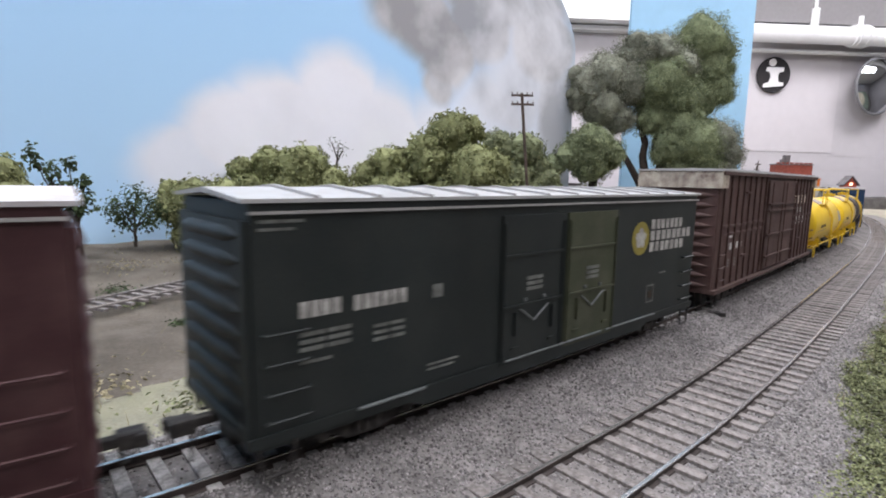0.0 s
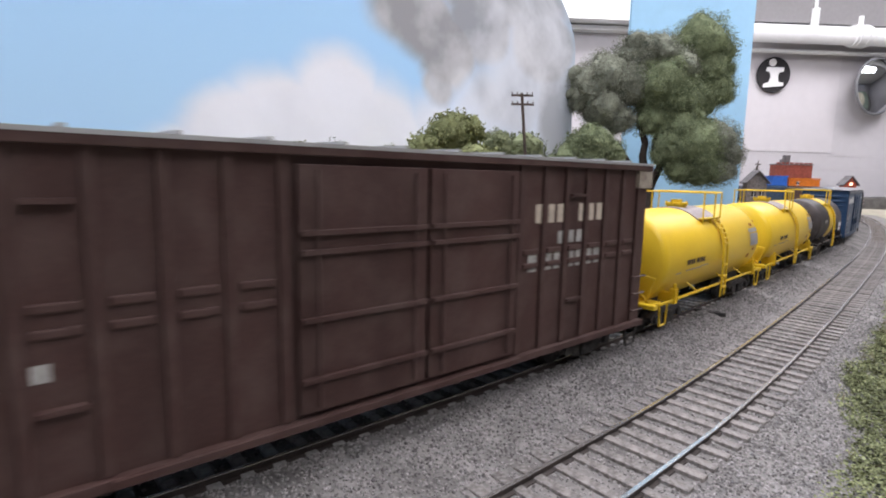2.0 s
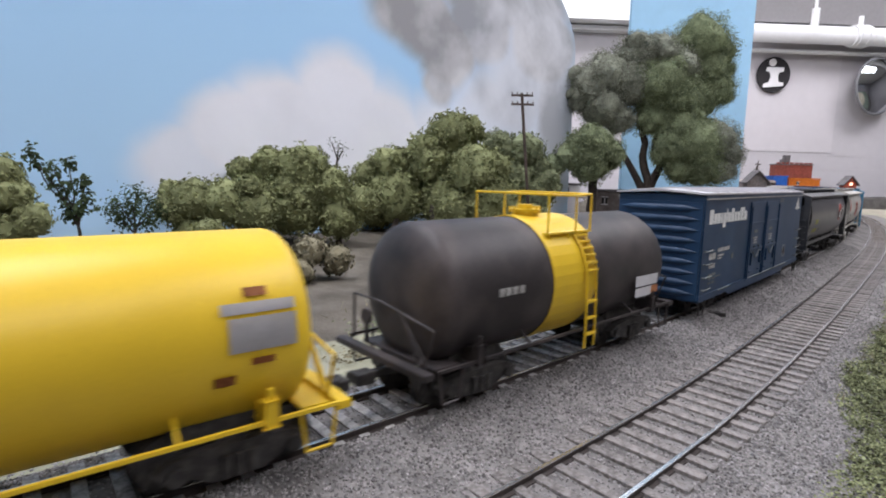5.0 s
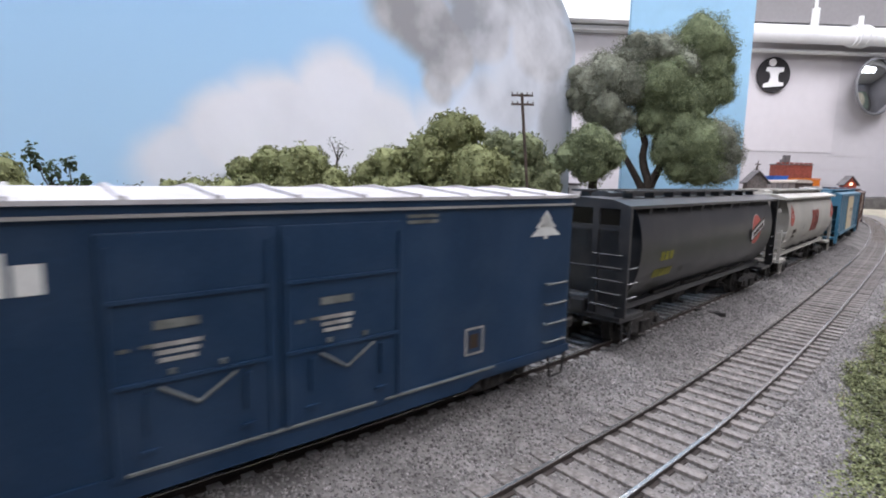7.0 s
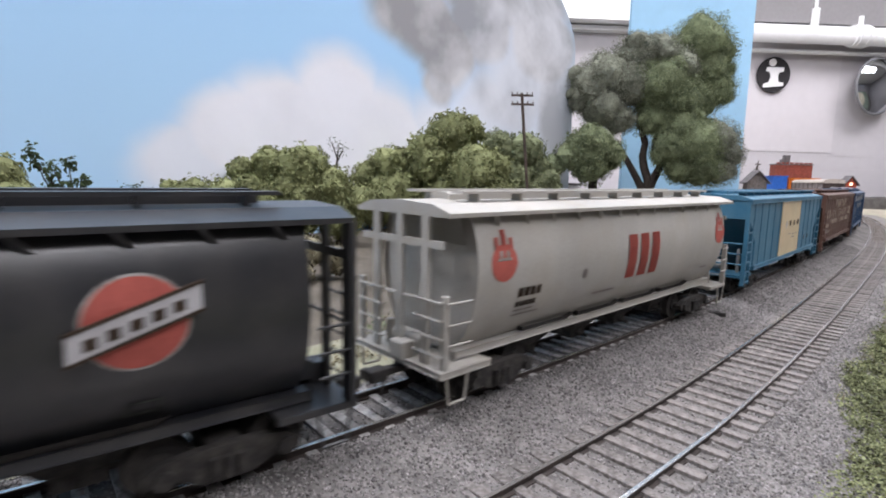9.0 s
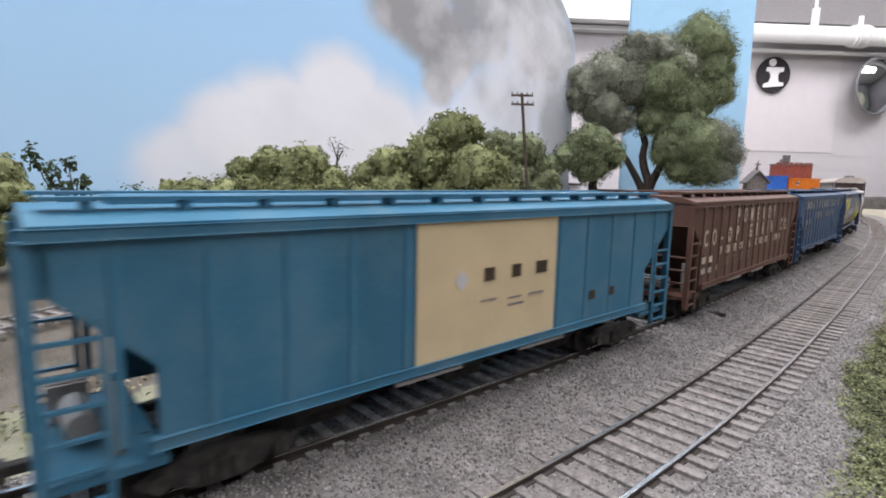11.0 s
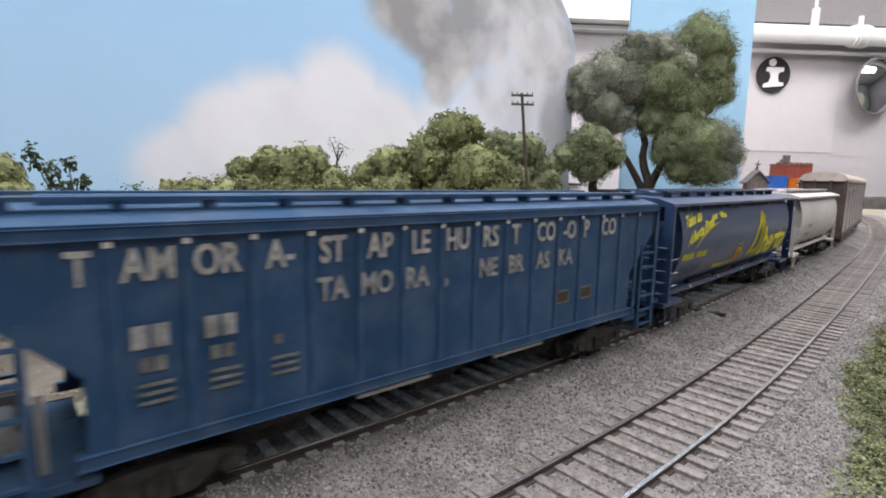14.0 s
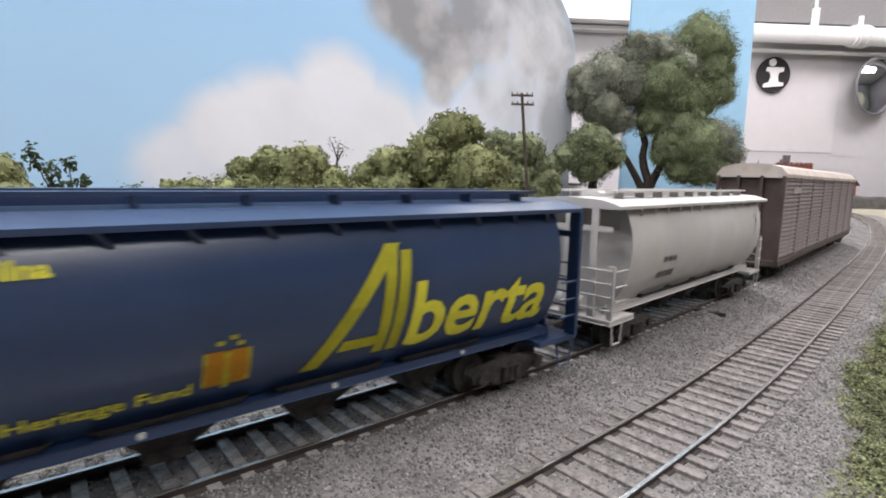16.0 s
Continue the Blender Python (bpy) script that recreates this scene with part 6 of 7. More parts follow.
    # roof: shallow slab with overhang, gussets under its edge, hatch trough and running boards
    bm = bmesh.new()
    extrude(bm, [(-0.0178, 0.0466), (-0.0178, 0.0476), (-0.0120, 0.0494), (0, 0.0500), (0.0120, 0.0494), (0.0178, 0.0476), (0.0178, 0.0466)], -half + 0.001, half - 0.001)
    part("roof", bm, roof, car)
    first = None
    for k in range(13):
        x = -body + 0.006 + k * (2 * body - 0.012) / 12
        if first is None:
            bm = bmesh.new()
            vs = [(-0.0007, -0.0177, 0.0468), (0.0007, -0.0177, 0.0468), (0.0030, -0.0163, 0.0440), (0.0018, -0.0163, 0.0440)]
            f = bm.faces.new([bm.verts.new(v) for v in vs])
            bmesh.ops.solidify(bm, geom=[f], thickness=0.0007)
            first = part("roof_gusset", bm, paint, car)
            first.matrix_basis = pose(x, 0, 0)
        else:
            again(first, car, pose(x, 0, 0))
        again(first, car, pose(x, 0, 0, 0, 0, 180))
    bm = bmesh.new()
    extrude(bm, [(-0.0035, 0.0496), (-0.0035, 0.0512), (-0.002, 0.0518), (0.002, 0.0518), (0.0035, 0.0512), (0.0035, 0.0496)], -body + 0.004, body - 0.004)
    part("hatch_cover", bm, roof, car)
    for side in (-1, 1):
        bm = bmesh.new()
        box(bm, -body + 0.002, body - 0.002, side * 0.0062, side * 0.0105, 0.0515, 0.0522)
        for k in range(9):
            x = -body + 0.008 + k * (2 * body - 0.016) / 8
            box(bm, x - 0.0004, x + 0.0004, side * 0.0065, side * 0.0100, 0.0492, 0.0516)
        part("running_board", bm, roof, car)
    # sills and outlet gates
    for side in (-1, 1):
        bm = bmesh.new()
        box(bm, -body - 0.002, body + 0.002, side * 0.0104, side * 0.0130, 0.0122, 0.0142, 0.0004)
        part("side_sill", bm, paint, car)
    first = None
    for k in range(4):
        x = (-1.5 + k) * body * 0.36
        bm = bmesh.new() if first is None else None
        if first is None:
            rings = [[bm.verts.new((sx * w, sy * h, z)) for sx, sy in ((-1, -1), (1, -1), (1, 1), (-1, 1))] for z, w, h in ((0.0160, 0.0120, 0.0140), (0.0062, 0.0040, 0.0062), (0.0040, 0.0040, 0.0062))]
            for a, b in zip(rings, rings[1:]):
                for i in range(4):
                    bm.faces.new((a[i], a[(i + 1) % 4], b[(i + 1) % 4], b[i]))
            bm.faces.new(rings[2])
            rod(bm, (0, -0.0095, 0.0048), (0, 0.0095, 0.0048), 0.0006, 6)
            bmesh.ops.recalc_face_normals(bm, faces=bm.faces[:])
            first = part("outlet_gate", bm, M_BLACK, car)
            first.matrix_basis = pose(x, 0, 0)
        else:
            again(first, car, pose(x, 0, 0))
    bm = bmesh.new()
    box(bm, -half + 0.002, half - 0.002, -0.003, 0.003, 0.0080, 0.0105)
    part("centre_sill", bm, M_BLACK, car)
    stirrups(car, half, 0.0170, 0.0108, paint, 0.0070)
    running_gear(car, half, 0.024)
    return car


def curved_words(text, mat, car, x, z, size, stretch=1.0, slant=0.0, name="lettering", bold=0.0, rise=0.0):
    """Lettering bent on to the rounded side of a cylindrical hopper."""
    ob = words(text, mat, car, 0, 0, size, 0, stretch, name, slant, bold)
    ob.matrix_basis = Matrix()
    bm = bmesh.new()
    bm.from_mesh(ob.data)
    for _ in range(2):
        long = [e for e in bm.edges if abs(e.verts[0].co.y - e.verts[1].co.y) > 0.0012]
        bmesh.ops.subdivide_edges(bm, edges=long, cuts=2)
        bmesh.ops.triangulate(bm, faces=bm.faces[:])
    bm.to_mesh(ob.data)
    bm.free()
    prof_z = [0.0150, 0.0175, 0.0210, 0.0250, 0.0300, 0.0350, 0.0400, 0.0440, 0.0470]
    prof_y = [0.0114, 0.0136, 0.0157, 0.0172, 0.0181, 0.0182, 0.0175, 0.0163, 0.0147]
    for v in ob.data.vertices:
        zz = z + v.co.y + rise * v.co.x
        v.co = Vector((x + v.co.x, -float(np.interp(zz, prof_z, prof_y)) - 0.00022 - max(0.0, v.co.z), zz))
    return ob


def curved_bars(mat, car, rects, name="marking", slant=0.0):
    prof_z = [0.0150, 0.0175, 0.0210, 0.0250, 0.0300, 0.0350, 0.0400, 0.0440, 0.0470]
    prof_y = [0.0114, 0.0136, 0.0157, 0.0172, 0.0181, 0.0182, 0.0175, 0.0163, 0.0147]
    for x0, x1, z0, z1 in rects:
        bm = bmesh.new()
        n = max(1, int((z1 - z0) / 0.002))
        rows = []
        for k in range(n + 1):
            z = z0 + (z1 - z0) * k / n
            y, d = -float(np.interp(z, prof_z, prof_y)) - 0.00025, slant * (z - z0)
            rows.append((bm.verts.new((x0 + d, y, z)), bm.verts.new((x1 + d, y, z))))
        for a, b in zip(rows, rows[1:]):
            bm.faces.new((a[0], a[1], b[1], b[0]))
        bmesh.ops.solidify(bm, geom=bm.faces[:], thickness=0.00008)
        part(name, bm, mat, car)


def curved_disc(mat, car, x, z, r, lift=0.0003, name="emblem", label=""):
    ob_y = -0.0181 - lift
    bm = bmesh.new()
    disc(bm, x, z, r, ob_y, ob_y + 0.0002, 28)
    ob = part(name, bm, mat, car, label)
    prof_z = [0.0150, 0.0175, 0.0210, 0.0250, 0.0300, 0.0350, 0.0400, 0.0440, 0.0470]
    prof_y = [0.0114, 0.0136, 0.0157, 0.0172, 0.0181, 0.0182, 0.0175, 0.0163, 0.0147]
    bm = bmesh.new()
    bm.from_mesh(ob.data)
    bmesh.ops.triangulate(bm, faces=bm.faces[:])
    bmesh.ops.subdivide_edges(bm, edges=bm.edges[:], cuts=3, use_grid_fill=True)
    for v in bm.verts:
        v.co.y += 0.0181 - float(np.interp(v.co.z, prof_z, prof_y))
    bm.to_mesh(ob.data)
    bm.free()
    return ob


def black_hopper():
    car = cylindrical_hopper("black cylindrical covered hopper with red emblem", 0.0860, M_HOPBLACK)
    curved_bars(M_LETTEROLIVE, car, letter_blocks(-0.0605, -0.0495, 0.0281, 0.0313, 3) + letter_blocks(-0.0635, -0.0480, 0.0221, 0.0252, 6))
    curved_bars(M_LETTERFAINT, car, [(-0.0635, -0.0490, 0.0192, 0.0198), (-0.0635, -0.0520, 0.0180, 0.0185), (-0.0402, -0.0376, 0.0218, 0.0243)])
    curved_bars(M_LETTERFAINT, car, [(0.0470, 0.0475, 0.0174, 0.0200), (0.0517, 0.0522, 0.0174, 0.0200), (0.0470, 0.0522, 0.0196, 0.0200), (0.0470, 0.0522, 0.0174, 0.0178)])
    curved_disc(M_LETTERDIM, car, 0.0490, 0.0332, 0.0074, 0.0001, "emblem_rim", "thin pale rim")
    curved_disc(M_RED, car, 0.0490, 0.0332, 0.0070, 0.0002, "emblem", "red disc emblem")
    bm = bmesh.new()
    x0, x1, z0, z1, h = 0.0402, 0.0578, 0.0285, 0.0345, 0.0040
    plate(bm, [(x0, z0), (x1, z1), (x1, z1 + h), (x0, z0 + h)], -0.0187, -0.0190)
    part("emblem_banner", bm, M_PLACARD, car, "pale slanted banner over the disc")
    bm = bmesh.new()
    for dz in (-0.0004, h):
        plate(bm, [(x0 - 0.0003, z0 + dz), (x1 + 0.0003, z1 + dz), (x1 + 0.0003, z1 + dz + 0.0005), (x0 - 0.0003, z0 + dz + 0.0005)], -0.0186, -0.0192)
    for k in range(5):
        x = x0 + 0.0020 + k * 0.0029
        z = z0 + (x - x0) * (z1 - z0) / (x1 - x0)
        plate(bm, [(x, z + 0.0010), (x + 0.0017, z + 0.0015), (x + 0.0017, z + 0.0032), (x, z + 0.0027)], -0.0189, -0.0192)
    part("emblem_edge", bm, M_INK, car)
    return car


def grey_hopper():
    car = cylindrical_hopper("warm grey cylindrical covered hopper with red marks", 0.0850, M_HOPGREY, cage=False)
    curved_bars(M_RED, car, letter_blocks(-0.0055, 0.0180, 0.0243, 0.0385, 3, 0.3))
    for x in (-0.0659, 0.0700):
        curved_disc(M_RED, car, x, 0.0352, 0.0046, 0.0002, "emblem", "red round emblem")
        curved_bars(M_RED, car, [(x - 0.0034, x - 0.0020, 0.0385, 0.0415), (x - 0.0010, x + 0.0008, 0.0392, 0.0432), (x + 0.0018, x + 0.0032, 0.0385, 0.0412)])
        curved_bars(M_HOPGREY, car, [(x - 0.0026, x + 0.0026, 0.0358, 0.0364), (x - 0.0018, x - 0.0006, 0.0364, 0.0382), (x + 0.0006, x + 0.0018, 0.0364, 0.0382)])
    curved_bars(M_INK, car, letter_blocks(-0.0597, -0.0500, 0.0258, 0.0282, 4) + letter_blocks(-0.0600, -0.0515, 0.0230, 0.0246, 5))
    curved_bars(M_RACK, car, [(-0.060, -0.052, 0.0218, 0.0222), (-0.060, -0.049, 0.0205, 0.0209), (-0.031, -0.029, 0.0275, 0.0300), (-0.023, -0.010, 0.0212, 0.0218), (0.058, 0.064, 0.0210, 0.0216)])
    return car


def navy_hopper():
    car = cylindrical_hopper("navy blue cylindrical covered hopper with yellow lettering", 0.0895, M_NAVY)
    # wordmark: a long slanting capital with a tail, then round lower-case letters
    curved_bars(M_LETTERYEL, car, [(0.0068, 0.0105, 0.0180, 0.0420)], slant=0.72)
    curved_bars(M_LETTERYEL, car, [(0.0223, 0.0249, 0.0190, 0.0415), (0.0257, 0.0283, 0.0190, 0.0405)], slant=0.10)
    curved_bars(M_LETTERYEL, car, [(0.0140, 0.0222, 0.0210, 0.0232)], slant=0.5)
    curved_words("berta", M_LETTERYEL, car, 0.0294, 0.0192, 0.0205, 1.03, 0.10, bold=0.00042)
    curved_words("Take an", M_LETTERYEL, car, -0.0770, 0.0383, 0.0060, 0.92, 0.6, bold=0.00012, rise=0.14)
    curved_words("Alberta Break", M_LETTERYEL, car, -0.0740, 0.0313, 0.0058, 0.86, 0.6, bold=0.0001, rise=0.26)
    curved_words("- out", M_LETTERYEL, car, -0.0480, 0.0405, 0.0034, 1.0, 0.4, bold=0.0001, rise=0.06)
    curved_words("Vilna", M_LETTERYEL, car, -0.0375, 0.0410, 0.0034, 1.2, 0.0, bold=0.00012)
    bm = bmesh.new()
    sweep_pts = [(-0.0665, 0.0298), (-0.0590, 0.0338), (-0.0500, 0.0372), (-0.0415, 0.0392)]
    low = [(x, -0.0185, z) for x, z in sweep_pts]
    high = [(x, -0.0185, z + w) for (x, z), w in zip(sweep_pts, (0.0004, 0.0011, 0.0010, 0.0003))]
    vl, vh = [bm.verts.new(p) for p in low], [bm.verts.new(p) for p in high]
    for k in range(3):
        bm.faces.new((vl[k], vl[k + 1], vh[k + 1], vh[k]))
    bmesh.ops.solidify(bm, geom=bm.faces[:], thickness=0.0001)
    part("underline_stroke", bm, M_LETTERYEL, car)
    curved_bars(M_LETTERYEL, car, letter_blocks(-0.0770, -0.0655, 0.0262, 0.0287, 4) + letter_blocks(-0.0630, -0.0515, 0.0262, 0.0286, 6))
    curved_bars(M_LETTERFAINT, car, [(-0.0755 + 0.0056 * c, -0.0720 + 0.0056 * c, 0.0228 - 0.0014 * k, 0.0235 - 0.0014 * k) for c in range(4) for k in range(3)] + [(-0.0410, -0.0383, 0.0265, 0.0292)])
    curved_words("Heritage Fund", M_LETTERYEL, car, -0.0365, 0.0188, 0.0034, 1.25, 0.0, bold=0.00004)
    curved_bars(M_ORANGE, car, [(-0.0105, -0.0071, 0.0195, 0.0262), (-0.0067, -0.0031, 0.0195, 0.0262)])
    curved_bars(M_LETTERYEL, car, [(-0.0075, -0.0063, 0.0188, 0.0258), (-0.0107, -0.0101, 0.0198, 0.0262), (-0.0035, -0.0029, 0.0198, 0.0262), (-0.0087, -0.0075, 0.0272, 0.0280), (-0.0065, -0.0053, 0.0280, 0.0288), (-0.0053, -0.0043, 0.0268, 0.0276)])
    for k in range(7):
        x = -0.0885 + (k + 1) * 0.0345
        if x > 0.06:
            break
        bm = bmesh.new()
        rod(bm, (x, -0.0128, 0.0132), (x, -0.0135, 0.0132), 0.00055, 8)
        part("sill_bolt", bm, M_LETTER, car)
    return car


def white_hopper():
    car = cylindrical_hopper("pale grey cylindrical covered hopper with small marks", 0.0780, M_HOPWHITE, cage=False)
    curved_bars(M_RACK, car, letter_blocks(-0.0430, -0.0312, 0.0272, 0.0292, 3) + letter_blocks(-0.0452, -0.0310, 0.0215, 0.0238, 6))
    curved_bars(M_PLACARD, car, [(0.0580, 0.0592, 0.0330, 0.0420)], slant=0.35)
    curved_bars(M_RACK, car, [(0.0560, 0.0570, 0.0390, 0.0410), (0.0590, 0.0605, 0.0370, 0.0390)], slant=0.5)
    return car


def sided_hopper(label, half, paint, posts, depth=0.0009, fade=None):
    """Covered hopper with flat sides: outside posts, triangular openings over the trucks, open end cages."""
    hw, z0, eave = 0.0176, 0.0140, 0.0470
    car = thing("hopper_car", label, "hopper car", "freight cars of the train")
    e = half - 0.0015
    for side in (-1, 1):
        bm = bmesh.new()
        plate(bm, [(-e, eave), (e, eave), (e, eave - 0.008), (half - 0.0150, 0.0262), (half - 0.0150, z0), (-half + 0.0150, z0), (-half + 0.0150, 0.0262), (-e, eave - 0.008)], side * (hw - 0.0012), side * hw)
        part("side_sheet", bm, paint, car)
    first = None
    for x in posts:
        bm = bmesh.new() if first is None else None
        if first is None:
            box(bm, -0.0007, 0.0007, -hw - depth, -hw + 0.0002, z0 + 0.0006, eave - 0.0012, 0.00025)
            first = part("side_post", bm, paint, car)
            first.matrix_basis = pose(x, 0, 0)
        else:
            again(first, car, pose(x, 0, 0))
        again(first, car, pose(x, 0, 0, 0, 0, 180))
    for side in (-1, 1):
        bm = bmesh.new()
        box(bm, -half + 0.0135, half - 0.0135, side * (hw - 0.0008), side * (hw + 0.0007), z0 - 0.0012, z0 + 0.0008, 0.0003)
        part("side_rail", bm, paint, car)
        bm = bmesh.new()
        box(bm, -half, half, side * (hw - 0.0010), side * (hw + 0.0008), eave - 0.0012, eave + 0.0006, 0.0003)
        part("top_rail", bm, paint, car)
    for sign in (-1, 1):
        bm = bmesh.new()
        vs = [bm.verts.new(c) for c in ((sign * (half - 0.003), -hw + 0.001, eave - 0.004), (sign * (half - 0.003), hw - 0.001, eave - 0.004), (sign * (half - 0.030), hw - 0.001, 0.012), (sign * (half - 0.030), -hw + 0.001, 0.012))]
        bm.faces.new(vs)
        bmesh.ops.solidify(bm, geom=bm.faces[:], thickness=0.0006)
        part("slope_sheet", bm, paint, car)
        bm = bmesh.new()
        box(bm, sign * (half - 0.0028), sign * (half - 0.0008), -hw, hw, eave - 0.0085, eave, 0.0002)
        part("end_sheet", bm, paint, car)
        for y in (-hw + 0.0003, hw - 0.0003):
            bm = bmesh.new()
            box(bm, sign * half - 0.0008, sign * half + 0.0008, y - 0.0009, y + 0.0009, 0.0065, eave - 0.001)
            part("corner_post", bm, paint, car)
            bm = bmesh.new()
            box(bm, sign * (half - 0.0088), sign * (half - 0.0078), y - 0.0006, y + 0.0006, 0.0065, 0.0350)
            part("ladder_rail", bm, paint, car)
        first = None
        for k in range(6):
            z = 0.0080 + k * 0.0048
            for y in (-hw, hw):
                if first is None:
                    bm = bmesh.new()
                    box(bm, 0, 0.0080, -0.0006, 0.0003, -0.0003, 0.0003)
                    first = part("rung", bm, paint, car)
                    first.matrix_basis = pose(-half if sign < 0 else half - 0.008, y, z)
                else:
                    again(first, car, pose(-half if sign < 0 else half - 0.008, y, z))
        for z in (0.0165, 0.0215, 0.0265):
            bm = bmesh.new()
            wire(bm, [(sign * half, -hw, z), (sign * half, hw, z)], 0.0004, 5)
            part("end_rail", bm, paint, car)
        bm = bmesh.new()
        box(bm, sign * (half - 0.016), sign * half, -hw + 0.0005, hw - 0.0005, 0.0100, 0.0112, 0.0002)
        part("end_platform", bm, paint, car)
        bm = bmesh.new()
        rod(bm, (sign * (half - 0.006), -0.008, 0.0150), (sign * (half - 0.006), 0.003, 0.0150), 0.0024, 12)
        box(bm, sign * (half - 0.008), sign * (half - 0.003), 0.006, 0.0105, 0.0112, 0.0180, 0.0005)
        rod(bm, (sign * (half - 0.010), -0.012, 0.0112), (sign * (half - 0.010), -0.012, 0.0230), 0.0007, 6)
        part("brake_rigging", bm, M_WALKWAY, car)
    # roof with raised running boards and hatch row
    bm = bmesh.new()
    extrude(bm, [(-hw - 0.0004, eave + 0.0003), (-hw - 0.0004, eave + 0.0010), (-0.0125, eave + 0.0026), (0, eave + 0.0030), (0.0125, eave + 0.0026), (hw + 0.0004, eave + 0.0010), (hw + 0.0004, eave + 0.0003)], -half + 0.0006, half - 0.0006)
    part("roof", bm, paint, car)
    bm = bmesh.new()
    extrude(bm, [(-0.0036, eave + 0.0025), (-0.0036, eave + 0.0044), (0.0036, eave + 0.0044), (0.0036, eave + 0.0025)], -half + 0.012, half - 0.012)
    part("hatch_cover", bm, paint, car)
    for side in (-1, 1):
        bm = bmesh.new()
        box(bm, -half + 0.002, half - 0.002, side * 0.0098, side * 0.0138, eave + 0.0040, eave + 0.0046)
        for k in range(13):
            x = -half + 0.008 + k * (2 * half - 0.016) / 12
            box(bm, x - 0.0007, x + 0.0007, side * 0.0102, side * 0.0134, eave + 0.0018, eave + 0.0041)
        part("running_board", bm, paint, car)
    first = None
    for k in range(3):
        x = (k - 1) * half * 0.46
        if first is None:
            bm = bmesh.new()
            rings = [[bm.verts.new((sx * w, sy * h, z)) for sx, sy in ((-1, -1), (1, -1), (1, 1), (-1, 1))] for z, w, h in ((0.0150, 0.0185, 0.0160), (0.0060, 0.0060, 0.0080), (0.0038, 0.0060, 0.0080))]
            for a, b in zip(rings, rings[1:]):
                for i in range(4):
                    bm.faces.new((a[i], a[(i + 1) % 4], b[(i + 1) % 4], b[i]))
            bm.faces.new(rings[2])
            bmesh.ops.recalc_face_normals(bm, faces=bm.faces[:])
            first = part("outlet_gate", bm, M_BLACK, car)
            first.matrix_basis = pose(x, 0, 0)
        else:
            again(first, car, pose(x, 0, 0))
    for a in (-0.30, 0.16):
        bm = bmesh.new()
        box(bm, a * half, (a + 0.22) * half, -0.0150, -0.0140, 0.0098, 0.0106)
        part("gate_rail", bm, M_LETTER, car)
    bm = bmesh.new()
    box(bm, -half + 0.002, half - 0.002, -0.003, 0.003, 0.0080, 0.0105)
    part("centre_sill", bm, M_BLACK, car)
    running_gear(car, half, 0.025)
    return car


def teal_hopper():
    half = 0.0880
    posts = [-0.078 + k * 0.0130 for k in range(13)]
    car = sided_hopper("teal covered hopper with a cream centre panel", half, M_TEAL, posts, 0.00025)
    bm = bmesh.new()
    box(bm, -0.0235, 0.0240, -0.01795, -0.0175, 0.0146, 0.0462)
    panel = part("centre_panel", bm, M_CREAM, car, "cream painted centre panel")
    y = -0.0181
    bars(M_INK, car, y, letter_blocks(-0.0035, 0.0005, 0.0312, 0.0344, 1, 0.1) + letter_blocks(0.0062, 0.0100, 0.0312, 0.0344, 1, 0.1) + letter_blocks(0.0155, 0.0205, 0.0312, 0.0344, 1, 0.1))
    bm = bmesh.new()
    plate(bm, [(-0.0130, 0.0322), (-0.0108, 0.0298), (-0.0086, 0.0322), (-0.0108, 0.0348)], y, y - 0.00008)
    part("emblem", bm, M_PLACARD, car, "grey diamond emblem")
    bars(M_RACK, car, y, [(-0.0045, 0.001, 0.0263, 0.0268), (0.0050, 0.0100, 0.0258, 0.0263), (0.0050, 0.0110, 0.0240, 0.0246), (0.0130, 0.0190, 0.0258, 0.0264)])
    bars(M_INK, car, y + 0.0003, [(0.0410, 0.0438, 0.0205, 0.0232), (0.0515, 0.0543, 0.0205, 0.0232)])
    return car


def spread_words(rows, mat, car, z, size, y, stretch=1.0):
    """Groups of letters centred at x, one or two to a panel between the side posts."""
    for text, x in rows:
        ob = words(text, mat, car, 0, z, size, y, stretch, bold=0.00016)
        xs = [v.co.x for v in ob.data.vertices]
        ob.matrix_basis = pose(x - (min(xs) + max(xs)) / 2, y, z, 90)


